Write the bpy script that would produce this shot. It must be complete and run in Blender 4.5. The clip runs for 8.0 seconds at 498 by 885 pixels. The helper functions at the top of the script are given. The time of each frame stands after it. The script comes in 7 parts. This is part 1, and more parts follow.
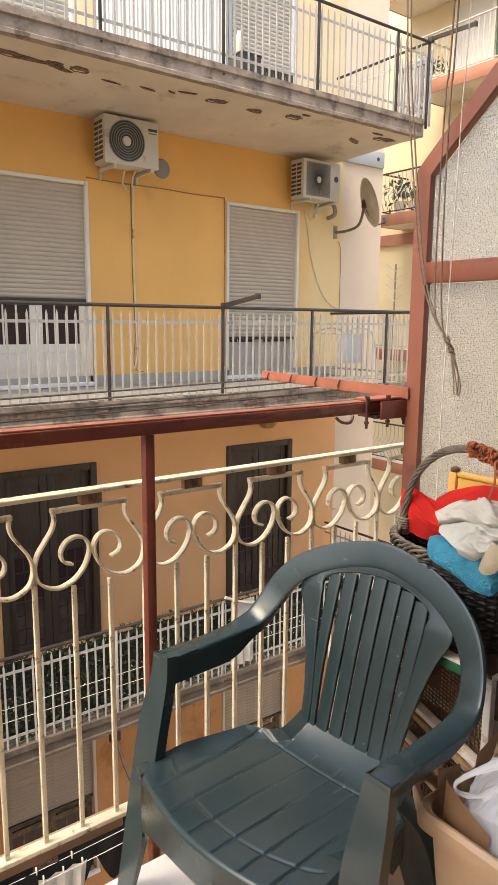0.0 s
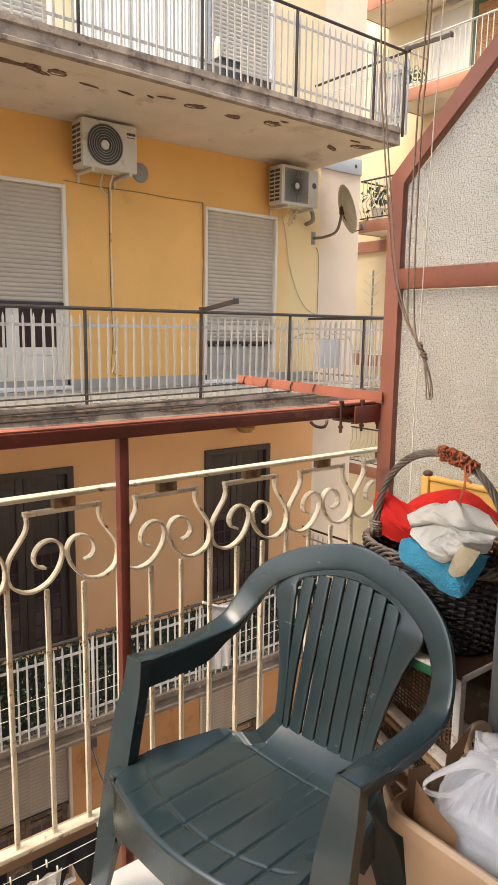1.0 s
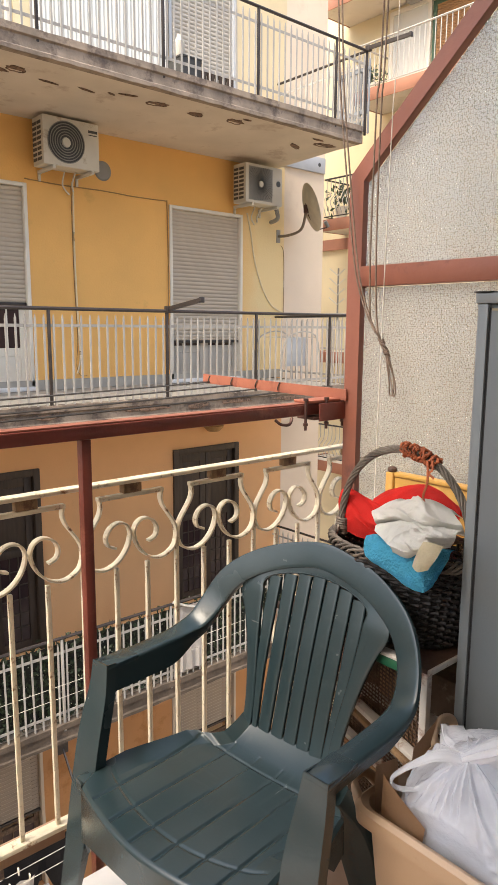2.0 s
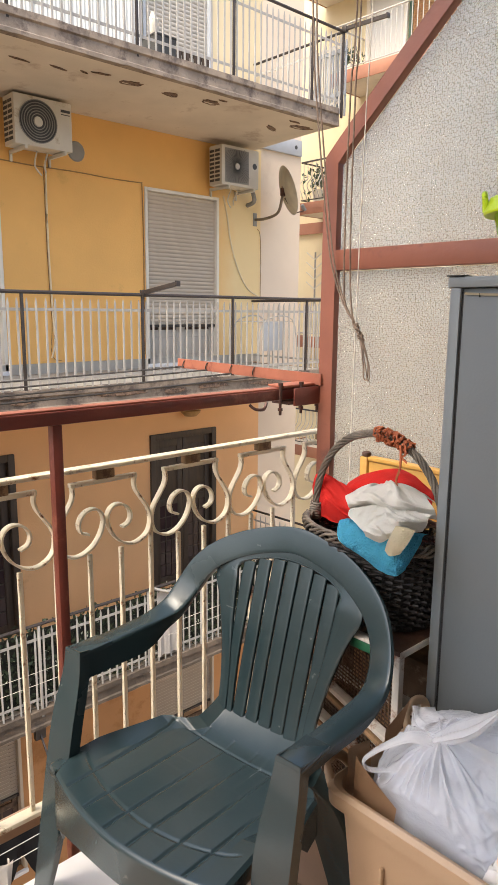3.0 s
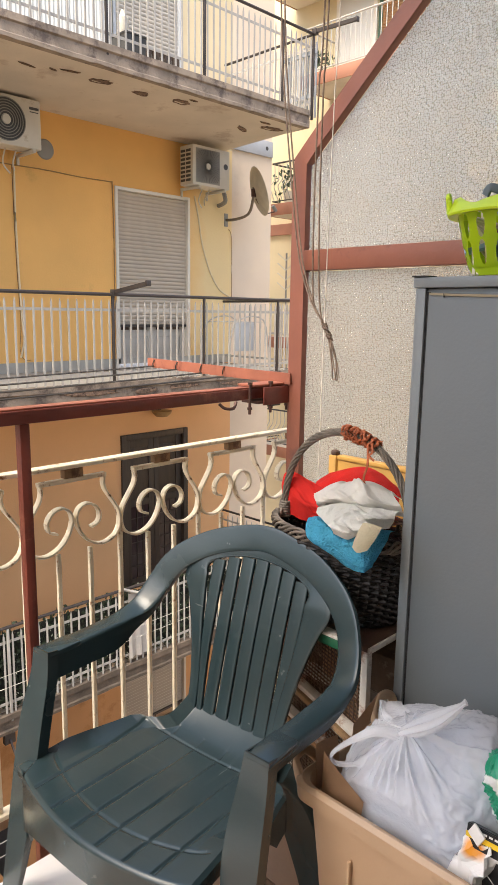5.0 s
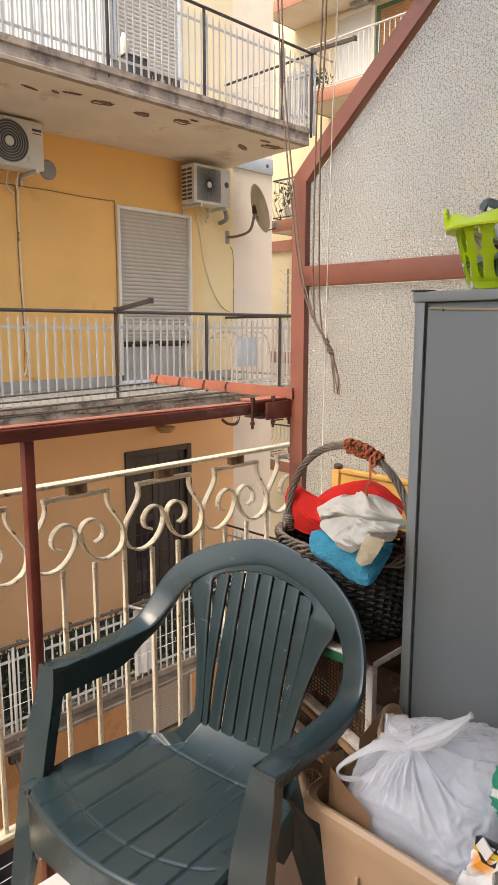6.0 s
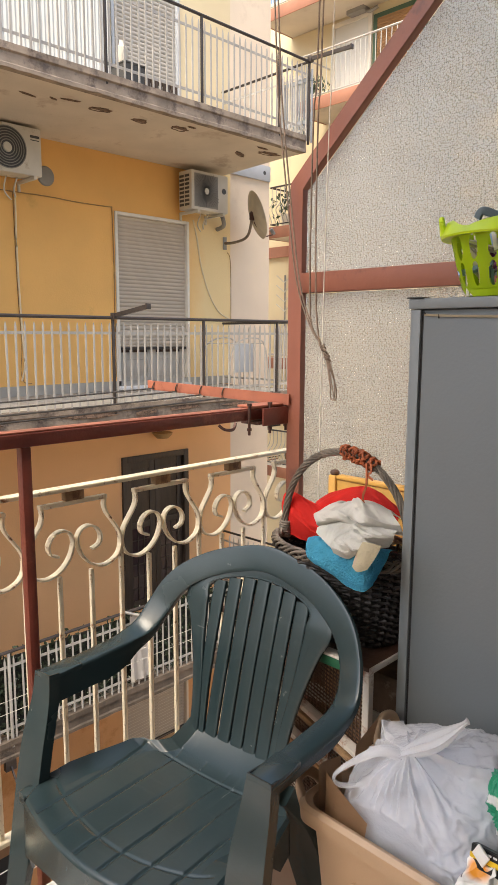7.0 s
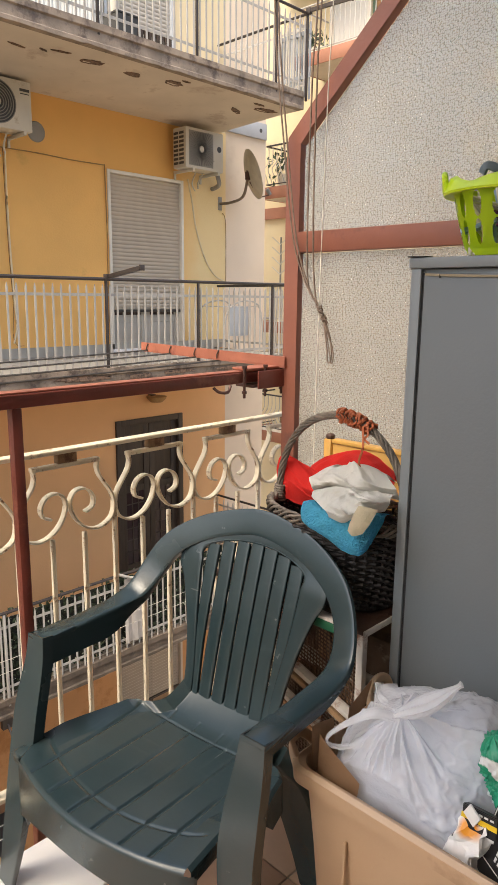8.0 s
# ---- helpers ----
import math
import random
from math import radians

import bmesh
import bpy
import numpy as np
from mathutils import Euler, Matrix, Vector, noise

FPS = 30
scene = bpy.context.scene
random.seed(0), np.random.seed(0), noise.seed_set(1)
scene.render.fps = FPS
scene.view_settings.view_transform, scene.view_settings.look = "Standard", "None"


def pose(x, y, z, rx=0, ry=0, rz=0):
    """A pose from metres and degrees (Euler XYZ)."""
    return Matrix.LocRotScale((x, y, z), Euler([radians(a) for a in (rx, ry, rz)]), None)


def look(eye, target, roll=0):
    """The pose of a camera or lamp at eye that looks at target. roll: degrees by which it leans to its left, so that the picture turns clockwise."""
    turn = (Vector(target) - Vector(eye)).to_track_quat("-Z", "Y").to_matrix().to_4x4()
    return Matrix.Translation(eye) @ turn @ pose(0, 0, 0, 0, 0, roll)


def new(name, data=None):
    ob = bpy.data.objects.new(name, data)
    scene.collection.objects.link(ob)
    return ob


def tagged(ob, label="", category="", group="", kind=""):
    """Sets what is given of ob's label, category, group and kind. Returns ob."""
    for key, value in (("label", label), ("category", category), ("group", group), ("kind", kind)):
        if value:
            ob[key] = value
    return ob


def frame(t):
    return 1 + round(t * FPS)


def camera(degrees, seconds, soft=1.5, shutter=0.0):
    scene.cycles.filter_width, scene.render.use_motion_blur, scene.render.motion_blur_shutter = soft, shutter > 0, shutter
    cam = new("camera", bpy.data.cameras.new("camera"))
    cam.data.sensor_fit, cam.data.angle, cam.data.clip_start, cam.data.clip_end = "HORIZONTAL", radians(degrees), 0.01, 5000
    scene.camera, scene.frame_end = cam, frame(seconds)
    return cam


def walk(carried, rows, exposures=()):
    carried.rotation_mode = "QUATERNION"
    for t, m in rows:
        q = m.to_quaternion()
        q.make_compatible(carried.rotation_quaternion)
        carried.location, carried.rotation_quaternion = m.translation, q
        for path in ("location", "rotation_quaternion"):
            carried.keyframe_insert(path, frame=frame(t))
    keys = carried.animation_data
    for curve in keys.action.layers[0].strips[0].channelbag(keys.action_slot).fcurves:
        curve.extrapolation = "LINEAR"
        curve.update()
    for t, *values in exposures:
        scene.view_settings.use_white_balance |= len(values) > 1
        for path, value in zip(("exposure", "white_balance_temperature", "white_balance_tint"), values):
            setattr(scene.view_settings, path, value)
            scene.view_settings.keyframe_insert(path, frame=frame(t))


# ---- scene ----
cam = camera(39.6, 8.0, soft=1.25)
PATH = [
    (0, (1.143, 0.548, 1.414), (2.321, 2.128, 1.075), 0.5),
    (0.5, (1.142, 0.534, 1.412), (2.314, 2.119, 1.073), 0.7),
    (1, (1.147, 0.534, 1.413), (2.375, 2.079, 1.088), 0.9),
    (1.5, (1.154, 0.532, 1.413), (2.429, 2.04, 1.098), 0.7),
    (3, (1.175, 0.532, 1.412), (2.514, 1.971, 1.041), 0.5),
    (3.5, (1.18, 0.535, 1.408), (2.56, 1.929, 1.022), 1.2),
    (4, (1.181, 0.526, 1.408), (2.58, 1.902, 1.018), 0.6),
    (5.5, (1.172, 0.519, 1.409), (2.568, 1.908, 1.061), 0.7),
    (6, (1.17, 0.513, 1.409), (2.564, 1.909, 1.084), 0.1),
    (6.5, (1.165, 0.511, 1.411), (2.557, 1.914, 1.101), 0.1),
    (7, (1.168, 0.51, 1.411), (2.57, 1.902, 1.102), 0.2),
    (7.5, (1.167, 0.523, 1.409), (2.583, 1.889, 1.054), 1.4),
    (8, (1.184, 0.528, 1.402), (2.585, 1.895, 0.993), 0.6),
]
EXPOSURES = [(0, 1.72, 7100, 8), (1.5, 1.72, 7000, 8), (3.2, 1.74, 6750, 8), (5.5, 1.73, 6800, 8), (6.5, 1.62, 6950, 8), (8, 1.58, 7000, 8)]
walk(cam, [(t, look(eye, target, roll)) for t, eye, target, roll in PATH], EXPOSURES)

# ---- light ----
world = bpy.data.worlds.new("sky")
scene.world = world
world.use_nodes = True
wn = world.node_tree.nodes
sky = wn.new("ShaderNodeTexSky")
sky.sky_type = "NISHITA"
sky.sun_disc = False
sky.sun_elevation = radians(56)
sky.sun_rotation = radians(262)
sky.air_density, sky.dust_density, sky.ozone_density = 1.0, 5.0, 1.0
wn["Background"].inputs["Strength"].default_value = 0.15
world.node_tree.links.new(sky.outputs["Color"], wn["Background"].inputs["Color"])
sun_data = bpy.data.lights.new("sun", "SUN")
sun_data.energy, sun_data.angle, sun_data.color = 1.4, radians(40), (1.0, 0.94, 0.84)
sun = new("sun", sun_data)
sun.matrix_basis = look((-1, 4, 20), (3.5, 5.0, 9.6))


# ---- materials ----
def mat(name, color, rough=0.6, metal=0.0, vary=0.12, scale=3.0, bump=0.15, grain=60.0, stain=None, per_piece=0.0, gloss=0.5, stretch=(1, 1, 1)):
    """A painted, plastic, stone or metal surface: cloudy variation, fine grain and, where given, stains (colour, amount, scale)."""
    m = bpy.data.materials.new(name)
    m.use_nodes = True
    nt = m.node_tree
    n, link = nt.nodes, nt.links.new
    b = n["Principled BSDF"]
    b.inputs["Metallic"].default_value = metal
    b.inputs["Specular IOR Level"].default_value = gloss
    co = n.new("ShaderNodeTexCoord")
    mp = n.new("ShaderNodeMapping")
    mp.inputs["Scale"].default_value = stretch
    link(co.outputs["Object"], mp.inputs["Vector"])
    big = n.new("ShaderNodeTexNoise")
    big.inputs["Scale"].default_value, big.inputs["Detail"].default_value = scale, 6
    link(mp.outputs["Vector"], big.inputs["Vector"])
    fine = n.new("ShaderNodeTexNoise")
    fine.inputs["Scale"].default_value, fine.inputs["Detail"].default_value = grain, 4
    link(mp.outputs["Vector"], fine.inputs["Vector"])
    ramp = n.new("ShaderNodeMapRange")
    ramp.inputs["From Min"].default_value, ramp.inputs["From Max"].default_value = 0.3, 0.7
    ramp.inputs["To Min"].default_value, ramp.inputs["To Max"].default_value = 1 - vary, 1 + vary
    link(big.outputs["Fac"], ramp.inputs["Value"])
    tint = n.new("ShaderNodeHueSaturation")
    tint.inputs["Color"].default_value = (*color, 1)
    link(ramp.outputs["Result"], tint.inputs["Value"])
    last = tint.outputs["Color"]
    if per_piece:
        info = n.new("ShaderNodeObjectInfo")
        pr = n.new("ShaderNodeMapRange")
        pr.inputs["To Min"].default_value, pr.inputs["To Max"].default_value = 1 - per_piece, 1 + per_piece
        link(info.outputs["Random"], pr.inputs["Value"])
        t2 = n.new("ShaderNodeHueSaturation")
        link(last, t2.inputs["Color"])
        link(pr.outputs["Result"], t2.inputs["Value"])
        last = t2.outputs["Color"]
    if stain:
        sc, amount, ss = stain
        st = n.new("ShaderNodeTexNoise")
        st.inputs["Scale"].default_value, st.inputs["Detail"].default_value, st.inputs["Roughness"].default_value = ss, 8, 0.68
        link(mp.outputs["Vector"], st.inputs["Vector"])
        sr = n.new("ShaderNodeMapRange")
        sr.inputs["From Min"].default_value, sr.inputs["From Max"].default_value = 0.62 - amount * 0.3, 0.70 - amount * 0.2
        link(st.outputs["Fac"], sr.inputs["Value"])
        mix = n.new("ShaderNodeMix")
        mix.data_type = "RGBA"
        link(sr.outputs["Result"], mix.inputs[0])
        link(last, mix.inputs[6])
        mix.inputs[7].default_value = (*sc, 1)
        last = mix.outputs[2]
    link(last, b.inputs["Base Color"])
    rr = n.new("ShaderNodeMapRange")
    rr.inputs["To Min"].default_value, rr.inputs["To Max"].default_value = max(0.02, rough - 0.1), min(1, rough + 0.1)
    link(big.outputs["Fac"], rr.inputs["Value"])
    link(rr.outputs["Result"], b.inputs["Roughness"])
    if bump:
        bp = n.new("ShaderNodeBump")
        bp.inputs["Strength"].default_value, bp.inputs["Distance"].default_value = bump, 0.01
        link(fine.outputs["Fac"], bp.inputs["Height"])
        link(bp.outputs["Normal"], b.inputs["Normal"])
    return m


def hammered_glass():
    """Translucent glass rolled with a pattern of small domes, their edge shading put into the colour."""
    m = bpy.data.materials.new("hammered_glass")
    m.use_nodes = True
    n, link = m.node_tree.nodes, m.node_tree.links.new
    b = n["Principled BSDF"]
    b.inputs["Base Color"].default_value = (0.92, 0.90, 0.82, 1)
    b.inputs["Roughness"].default_value = 0.05
    b.inputs["Transmission Weight"].default_value = 0.9
    b.inputs["IOR"].default_value = 1.45
    co = n.new("ShaderNodeTexCoord")
    no = n.new("ShaderNodeTexNoise")
    no.inputs["Scale"].default_value = 30
    mx = n.new("ShaderNodeMix")
    mx.data_type, mx.inputs[0].default_value = "RGBA", 0.005
    link(co.outputs["Object"], no.inputs["Vector"])
    link(co.outputs["Object"], mx.inputs[6])
    link(no.outputs["Color"], mx.inputs[7])
    vo = n.new("ShaderNodeTexVoronoi")
    vo.feature, vo.voronoi_dimensions = "F1", "2D"
    vo.inputs["Scale"].default_value, vo.inputs["Randomness"].default_value = 178, 0.62
    sp = n.new("ShaderNodeSeparateXYZ")
    flat = n.new("ShaderNodeCombineXYZ")
    link(mx.outputs[2], sp.inputs["Vector"])
    link(sp.outputs["Y"], flat.inputs["X"])
    link(sp.outputs["Z"], flat.inputs["Y"])
    link(flat.outputs["Vector"], vo.inputs["Vector"])
    dome = n.new("ShaderNodeMath")
    dome.operation = "POWER"
    dome.inputs[1].default_value = 2.0
    link(vo.outputs["Distance"], dome.inputs[0])
    bp = n.new("ShaderNodeBump")
    bp.invert = True
    bp.inputs["Strength"].default_value, bp.inputs["Distance"].default_value = 1.0, 0.0033
    link(dome.outputs["Value"], bp.inputs["Height"])
    link(bp.outputs["Normal"], b.inputs["Normal"])
    tr = n.new("ShaderNodeBsdfTranslucent")
    link(bp.outputs["Normal"], tr.inputs["Normal"])
    # Colour darkens away from each dome's centre, painting shade between the domes.
    thick = n.new("ShaderNodeMapRange")
    thick.inputs["From Min"].default_value, thick.inputs["From Max"].default_value = 0.2, 0.75
    link(vo.outputs["Distance"], thick.inputs["Value"])
    shade = n.new("ShaderNodeMix")
    shade.data_type = "RGBA"
    shade.inputs[6].default_value, shade.inputs[7].default_value = (0.95, 0.92, 0.84, 1), (0.58, 0.54, 0.46, 1)
    link(thick.outputs["Result"], shade.inputs[0])
    link(shade.outputs[2], tr.inputs["Color"])
    ms = n.new("ShaderNodeMixShader")
    ms.inputs[0].default_value = 0.22
    link(b.outputs["BSDF"], ms.inputs[1])
    link(tr.outputs["BSDF"], ms.inputs[2])
    link(ms.outputs["Shader"], n["Material Output"].inputs["Surface"])
    return m


def weathered_plastic(name, color, chalk, rough, gloss):
    """Moulded plastic left outdoors: chalky bloom in soft patches, fine pale scratches and uneven polish."""
    m = mat(name, color, rough, vary=0.06, scale=2.5, bump=0.03, grain=160, gloss=gloss)
    n, link = m.node_tree.nodes, m.node_tree.links.new
    b = n["Principled BSDF"]
    base = b.inputs["Base Color"].links[0].from_socket
    co = n.new("ShaderNodeTexCoord")
    total = None
    for scale, stretch, lo, hi, top in ((6, (1, 1, 1), 0.40, 0.85, 0.22), (34, (1, 0.12, 1), 0.58, 0.80, 0.20), (40, (0.10, 1, 0.6), 0.60, 0.80, 0.16)):
        mp = n.new("ShaderNodeMapping")
        mp.inputs["Scale"].default_value = stretch
        mp.inputs["Rotation"].default_value = (0, 0, 0.35)
        link(co.outputs["Object"], mp.inputs["Vector"])
        no = n.new("ShaderNodeTexNoise")
        no.inputs["Scale"].default_value, no.inputs["Detail"].default_value, no.inputs["Roughness"].default_value = scale, 4, 0.5
        link(mp.outputs["Vector"], no.inputs["Vector"])
        mr = n.new("ShaderNodeMapRange")
        mr.inputs["From Min"].default_value, mr.inputs["From Max"].default_value, mr.inputs["To Max"].default_value = lo, hi, top
        link(no.outputs["Fac"], mr.inputs["Value"])
        if total is None:
            total = mr.outputs["Result"]
        else:
            mx = n.new("ShaderNodeMath")
            mx.operation = "MAXIMUM"
            link(total, mx.inputs[0])
            link(mr.outputs["Result"], mx.inputs[1])
            total = mx.outputs[0]
    mix = n.new("ShaderNodeMix")
    mix.data_type = "RGBA"
    link(total, mix.inputs[0])
    link(base, mix.inputs[6])
    mix.inputs[7].default_value = (*chalk, 1)
    link(mix.outputs[2], b.inputs["Base Color"])
    rr = n.new("ShaderNodeMapRange")
    rr.inputs["To Min"].default_value, rr.inputs["To Max"].default_value = rough - 0.04, rough + 0.42
    link(total, rr.inputs["Value"])
    link(rr.outputs["Result"], b.inputs["Roughness"])
    return m


def film(name, color, rough, trans, clear=0.0, second=None):
    """Thin translucent plastic film, partly clear; second: a colour printed on it in large blotches."""
    m = bpy.data.materials.new(name)
    m.use_nodes = True
    n, link = m.node_tree.nodes, m.node_tree.links.new
    b = n["Principled BSDF"]
    b.inputs["Base Color"].default_value = (*color, 1)
    b.inputs["Roughness"].default_value = rough
    b.inputs["Specular IOR Level"].default_value = 0.6
    tr = n.new("ShaderNodeBsdfTranslucent")
    tr.inputs["Color"].default_value = (*color, 1)
    ms = n.new("ShaderNodeMixShader")
    ms.inputs[0].default_value = trans
    co = n.new("ShaderNodeTexCoord")
    no = n.new("ShaderNodeTexNoise")
    no.inputs["Scale"].default_value, no.inputs["Detail"].default_value = 26, 5
    link(co.outputs["Object"], no.inputs["Vector"])
    cr = n.new("ShaderNodeTexVoronoi")
    cr.inputs["Scale"].default_value = 34
    mv = n.new("ShaderNodeMix")
    mv.data_type, mv.inputs[0].default_value = "RGBA", 0.12
    link(co.outputs["Object"], mv.inputs[6])
    link(no.outputs["Color"], mv.inputs[7])
    link(mv.outputs[2], cr.inputs["Vector"])
    bp = n.new("ShaderNodeBump")
    bp.inputs["Strength"].default_value, bp.inputs["Distance"].default_value = 0.35, 0.012
    link(no.outputs["Fac"], bp.inputs["Height"])
    b2 = n.new("ShaderNodeBump")
    b2.inputs["Strength"].default_value, b2.inputs["Distance"].default_value = 0.30, 0.010
    link(cr.outputs["Distance"], b2.inputs["Height"])
    link(bp.outputs["Normal"], b2.inputs["Normal"])
    link(b2.outputs["Normal"], b.inputs["Normal"])
    if second:
        bl = n.new("ShaderNodeTexNoise")
        bl.inputs["Scale"].default_value = 13
        link(co.outputs["Object"], bl.inputs["Vector"])
        st = n.new("ShaderNodeMapRange")
        st.inputs["From Min"].default_value, st.inputs["From Max"].default_value = 0.59, 0.61
        link(bl.outputs["Fac"], st.inputs["Value"])
        mc = n.new("ShaderNodeMix")
        mc.data_type = "RGBA"
        mc.inputs[6].default_value, mc.inputs[7].default_value = (*color, 1), (*second, 1)
        link(st.outputs["Result"], mc.inputs[0])
        link(mc.outputs[2], b.inputs["Base Color"])
        link(mc.outputs[2], tr.inputs["Color"])
    link(b.outputs["BSDF"], ms.inputs[1])
    link(tr.outputs["BSDF"], ms.inputs[2])
    last = ms
    if clear:
        tp = n.new("ShaderNodeBsdfTransparent")
        mt = n.new("ShaderNodeMixShader")
        mt.inputs[0].default_value = clear
        link(ms.outputs["Shader"], mt.inputs[1])
        link(tp.outputs["BSDF"], mt.inputs[2])
        last = mt
    link(last.outputs["Shader"], n["Material Output"].inputs["Surface"])
    return m


def printed_pack():
    """White card with an orange printed blot and a dark bar."""
    m = mat("printed_pack_card", (0.80, 0.79, 0.77), 0.32, vary=0.04, scale=12, bump=0.06)
    n, link = m.node_tree.nodes, m.node_tree.links.new
    b = n["Principled BSDF"]
    last = b.inputs["Base Color"].links[0].from_socket
    co = n.new("ShaderNodeTexCoord")
    for centre, size, soft, colour in (((-0.02, 0.002, 0.022), 0.024, 0.010, (0.78, 0.30, 0.02)), ((-0.02, -0.012, -0.030), 0.011, 0.001, (0.05, 0.05, 0.055)), ((-0.02, 0.022, -0.006), 0.005, 0.001, (0.10, 0.10, 0.11))):
        d = n.new("ShaderNodeVectorMath")
        d.operation = "DISTANCE"
        d.inputs[1].default_value = centre
        link(co.outputs["Object"], d.inputs[0])
        r = n.new("ShaderNodeMapRange")
        r.inputs["From Min"].default_value, r.inputs["From Max"].default_value = size, size - soft
        link(d.outputs["Value"], r.inputs["Value"])
        x = n.new("ShaderNodeMix")
        x.data_type = "RGBA"
        link(r.outputs["Result"], x.inputs[0])
        link(last, x.inputs[6])
        x.inputs[7].default_value = (*colour, 1)
        last = x.outputs[2]
    link(last, b.inputs["Base Color"])
    return m


def clear_glass():
    m = bpy.data.materials.new("window_glass")
    m.use_nodes = True
    b = m.node_tree.nodes["Principled BSDF"]
    b.inputs["Base Color"].default_value = (0.05, 0.03, 0.03, 1)
    b.inputs["Roughness"].default_value = 0.08
    return m


def paling_plaster(m, pale, x0, x1):
    """Plaster that turns to a paler colour from x0 on, with an uneven border."""
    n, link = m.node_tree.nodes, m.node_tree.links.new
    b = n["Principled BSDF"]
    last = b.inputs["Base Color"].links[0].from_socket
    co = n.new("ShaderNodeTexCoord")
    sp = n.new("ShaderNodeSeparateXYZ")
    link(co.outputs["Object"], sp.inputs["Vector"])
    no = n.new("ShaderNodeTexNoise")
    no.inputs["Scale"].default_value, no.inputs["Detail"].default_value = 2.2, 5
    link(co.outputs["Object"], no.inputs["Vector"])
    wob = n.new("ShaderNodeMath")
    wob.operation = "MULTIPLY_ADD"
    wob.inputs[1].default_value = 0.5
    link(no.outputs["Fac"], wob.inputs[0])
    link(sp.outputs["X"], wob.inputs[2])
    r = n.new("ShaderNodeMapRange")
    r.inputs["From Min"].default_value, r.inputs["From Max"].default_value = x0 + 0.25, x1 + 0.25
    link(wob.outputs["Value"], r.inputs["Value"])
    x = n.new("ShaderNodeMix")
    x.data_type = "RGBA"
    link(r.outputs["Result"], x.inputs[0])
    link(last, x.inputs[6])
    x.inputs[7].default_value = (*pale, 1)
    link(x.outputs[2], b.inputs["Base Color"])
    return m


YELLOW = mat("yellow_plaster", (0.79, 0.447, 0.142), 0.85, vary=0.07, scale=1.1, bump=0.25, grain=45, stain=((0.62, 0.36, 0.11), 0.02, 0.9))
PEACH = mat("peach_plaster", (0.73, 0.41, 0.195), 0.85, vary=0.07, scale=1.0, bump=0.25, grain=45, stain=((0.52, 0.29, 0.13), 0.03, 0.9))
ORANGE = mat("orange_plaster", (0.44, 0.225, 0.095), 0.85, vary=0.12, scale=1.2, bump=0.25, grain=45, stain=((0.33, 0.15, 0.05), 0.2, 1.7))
CREAM = mat("cream_plaster", (0.68, 0.56, 0.36), 0.85, vary=0.06, scale=1.2, bump=0.2, grain=45)
BLUSH = mat("pale_pink_plaster", (0.72, 0.60, 0.47), 0.85, vary=0.06, scale=1.1, bump=0.2, grain=45, stain=((0.66, 0.54, 0.42), 0.15, 1.2))
FARYELLOW = mat("far_yellow_plaster", (0.70, 0.60, 0.39), 0.85, vary=0.08, scale=0.8, bump=0.1, grain=30)
HOUSEDARK = mat("dark_unseen_house_front", (0.10, 0.095, 0.09), 0.8, vary=0.12, scale=1.5, bump=0.2, grain=45)
HOUSE = mat("house_plaster", (0.62, 0.54, 0.42), 0.85, vary=0.08, scale=1.0, bump=0.2, grain=45)
GREIGE = mat("greige_plaster", (0.30, 0.25, 0.165), 0.85, vary=0.08, scale=1.0, bump=0.2, grain=45)
TERRA = mat("terracotta_band", (0.36, 0.165, 0.105), 0.8, vary=0.12, scale=3, bump=0.1)
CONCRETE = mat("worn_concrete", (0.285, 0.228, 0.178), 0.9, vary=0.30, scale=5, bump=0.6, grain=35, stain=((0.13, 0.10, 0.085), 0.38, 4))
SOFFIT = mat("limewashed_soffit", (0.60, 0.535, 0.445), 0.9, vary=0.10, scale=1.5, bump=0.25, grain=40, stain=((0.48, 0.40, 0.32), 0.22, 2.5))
# Darker, browner concretes for the edges of the two lower slabs.
DARKCONCRETE = mat("dark_stained_concrete", (0.115, 0.088, 0.066), 0.9, vary=0.35, scale=5, bump=0.6, grain=35, stain=((0.07, 0.055, 0.045), 0.4, 4))
BROWNCONCRETE = mat("weathered_brown_concrete", (0.225, 0.18, 0.14), 0.9, vary=0.35, scale=5, bump=0.6, grain=35, stain=((0.08, 0.06, 0.05), 0.40, 3))
CHIP = mat("exposed_render", (0.20, 0.13, 0.09), 0.95, vary=0.4, scale=20, bump=0.8, grain=60, stain=((0.06, 0.04, 0.03), 0.4, 25))
GREYFLOOR = mat("grey_paving", (0.36, 0.34, 0.30), 0.8, vary=0.12, scale=4, bump=0.1)
SHUTTER = mat("beige_shutter", (0.49, 0.42, 0.335), 0.55, vary=0.05, scale=2, bump=0.03)
BLIND = mat("taupe_blind", (0.32, 0.27, 0.215), 0.7, vary=0.08, scale=2, bump=0.05)
SHUTTERG = mat("grey_shutter", (0.42, 0.385, 0.335), 0.6, vary=0.05, scale=2, bump=0.03)
YELLOWPALE = paling_plaster(mat("yellow_to_pale_plaster", (0.79, 0.447, 0.142), 0.85, vary=0.07, scale=1.1, bump=0.25, grain=45, stain=((0.62, 0.36, 0.11), 0.02, 0.9)), (0.80, 0.62, 0.33), 8.15, 8.62)
WHITEWOOD = mat("white_gloss_paint", (0.73, 0.68, 0.59), 0.45, vary=0.05, scale=4, bump=0.05)
WHITESHEET = mat("white_ribbed_sheet", (0.64, 0.63, 0.59), 0.5, vary=0.03, scale=3, bump=0.05)
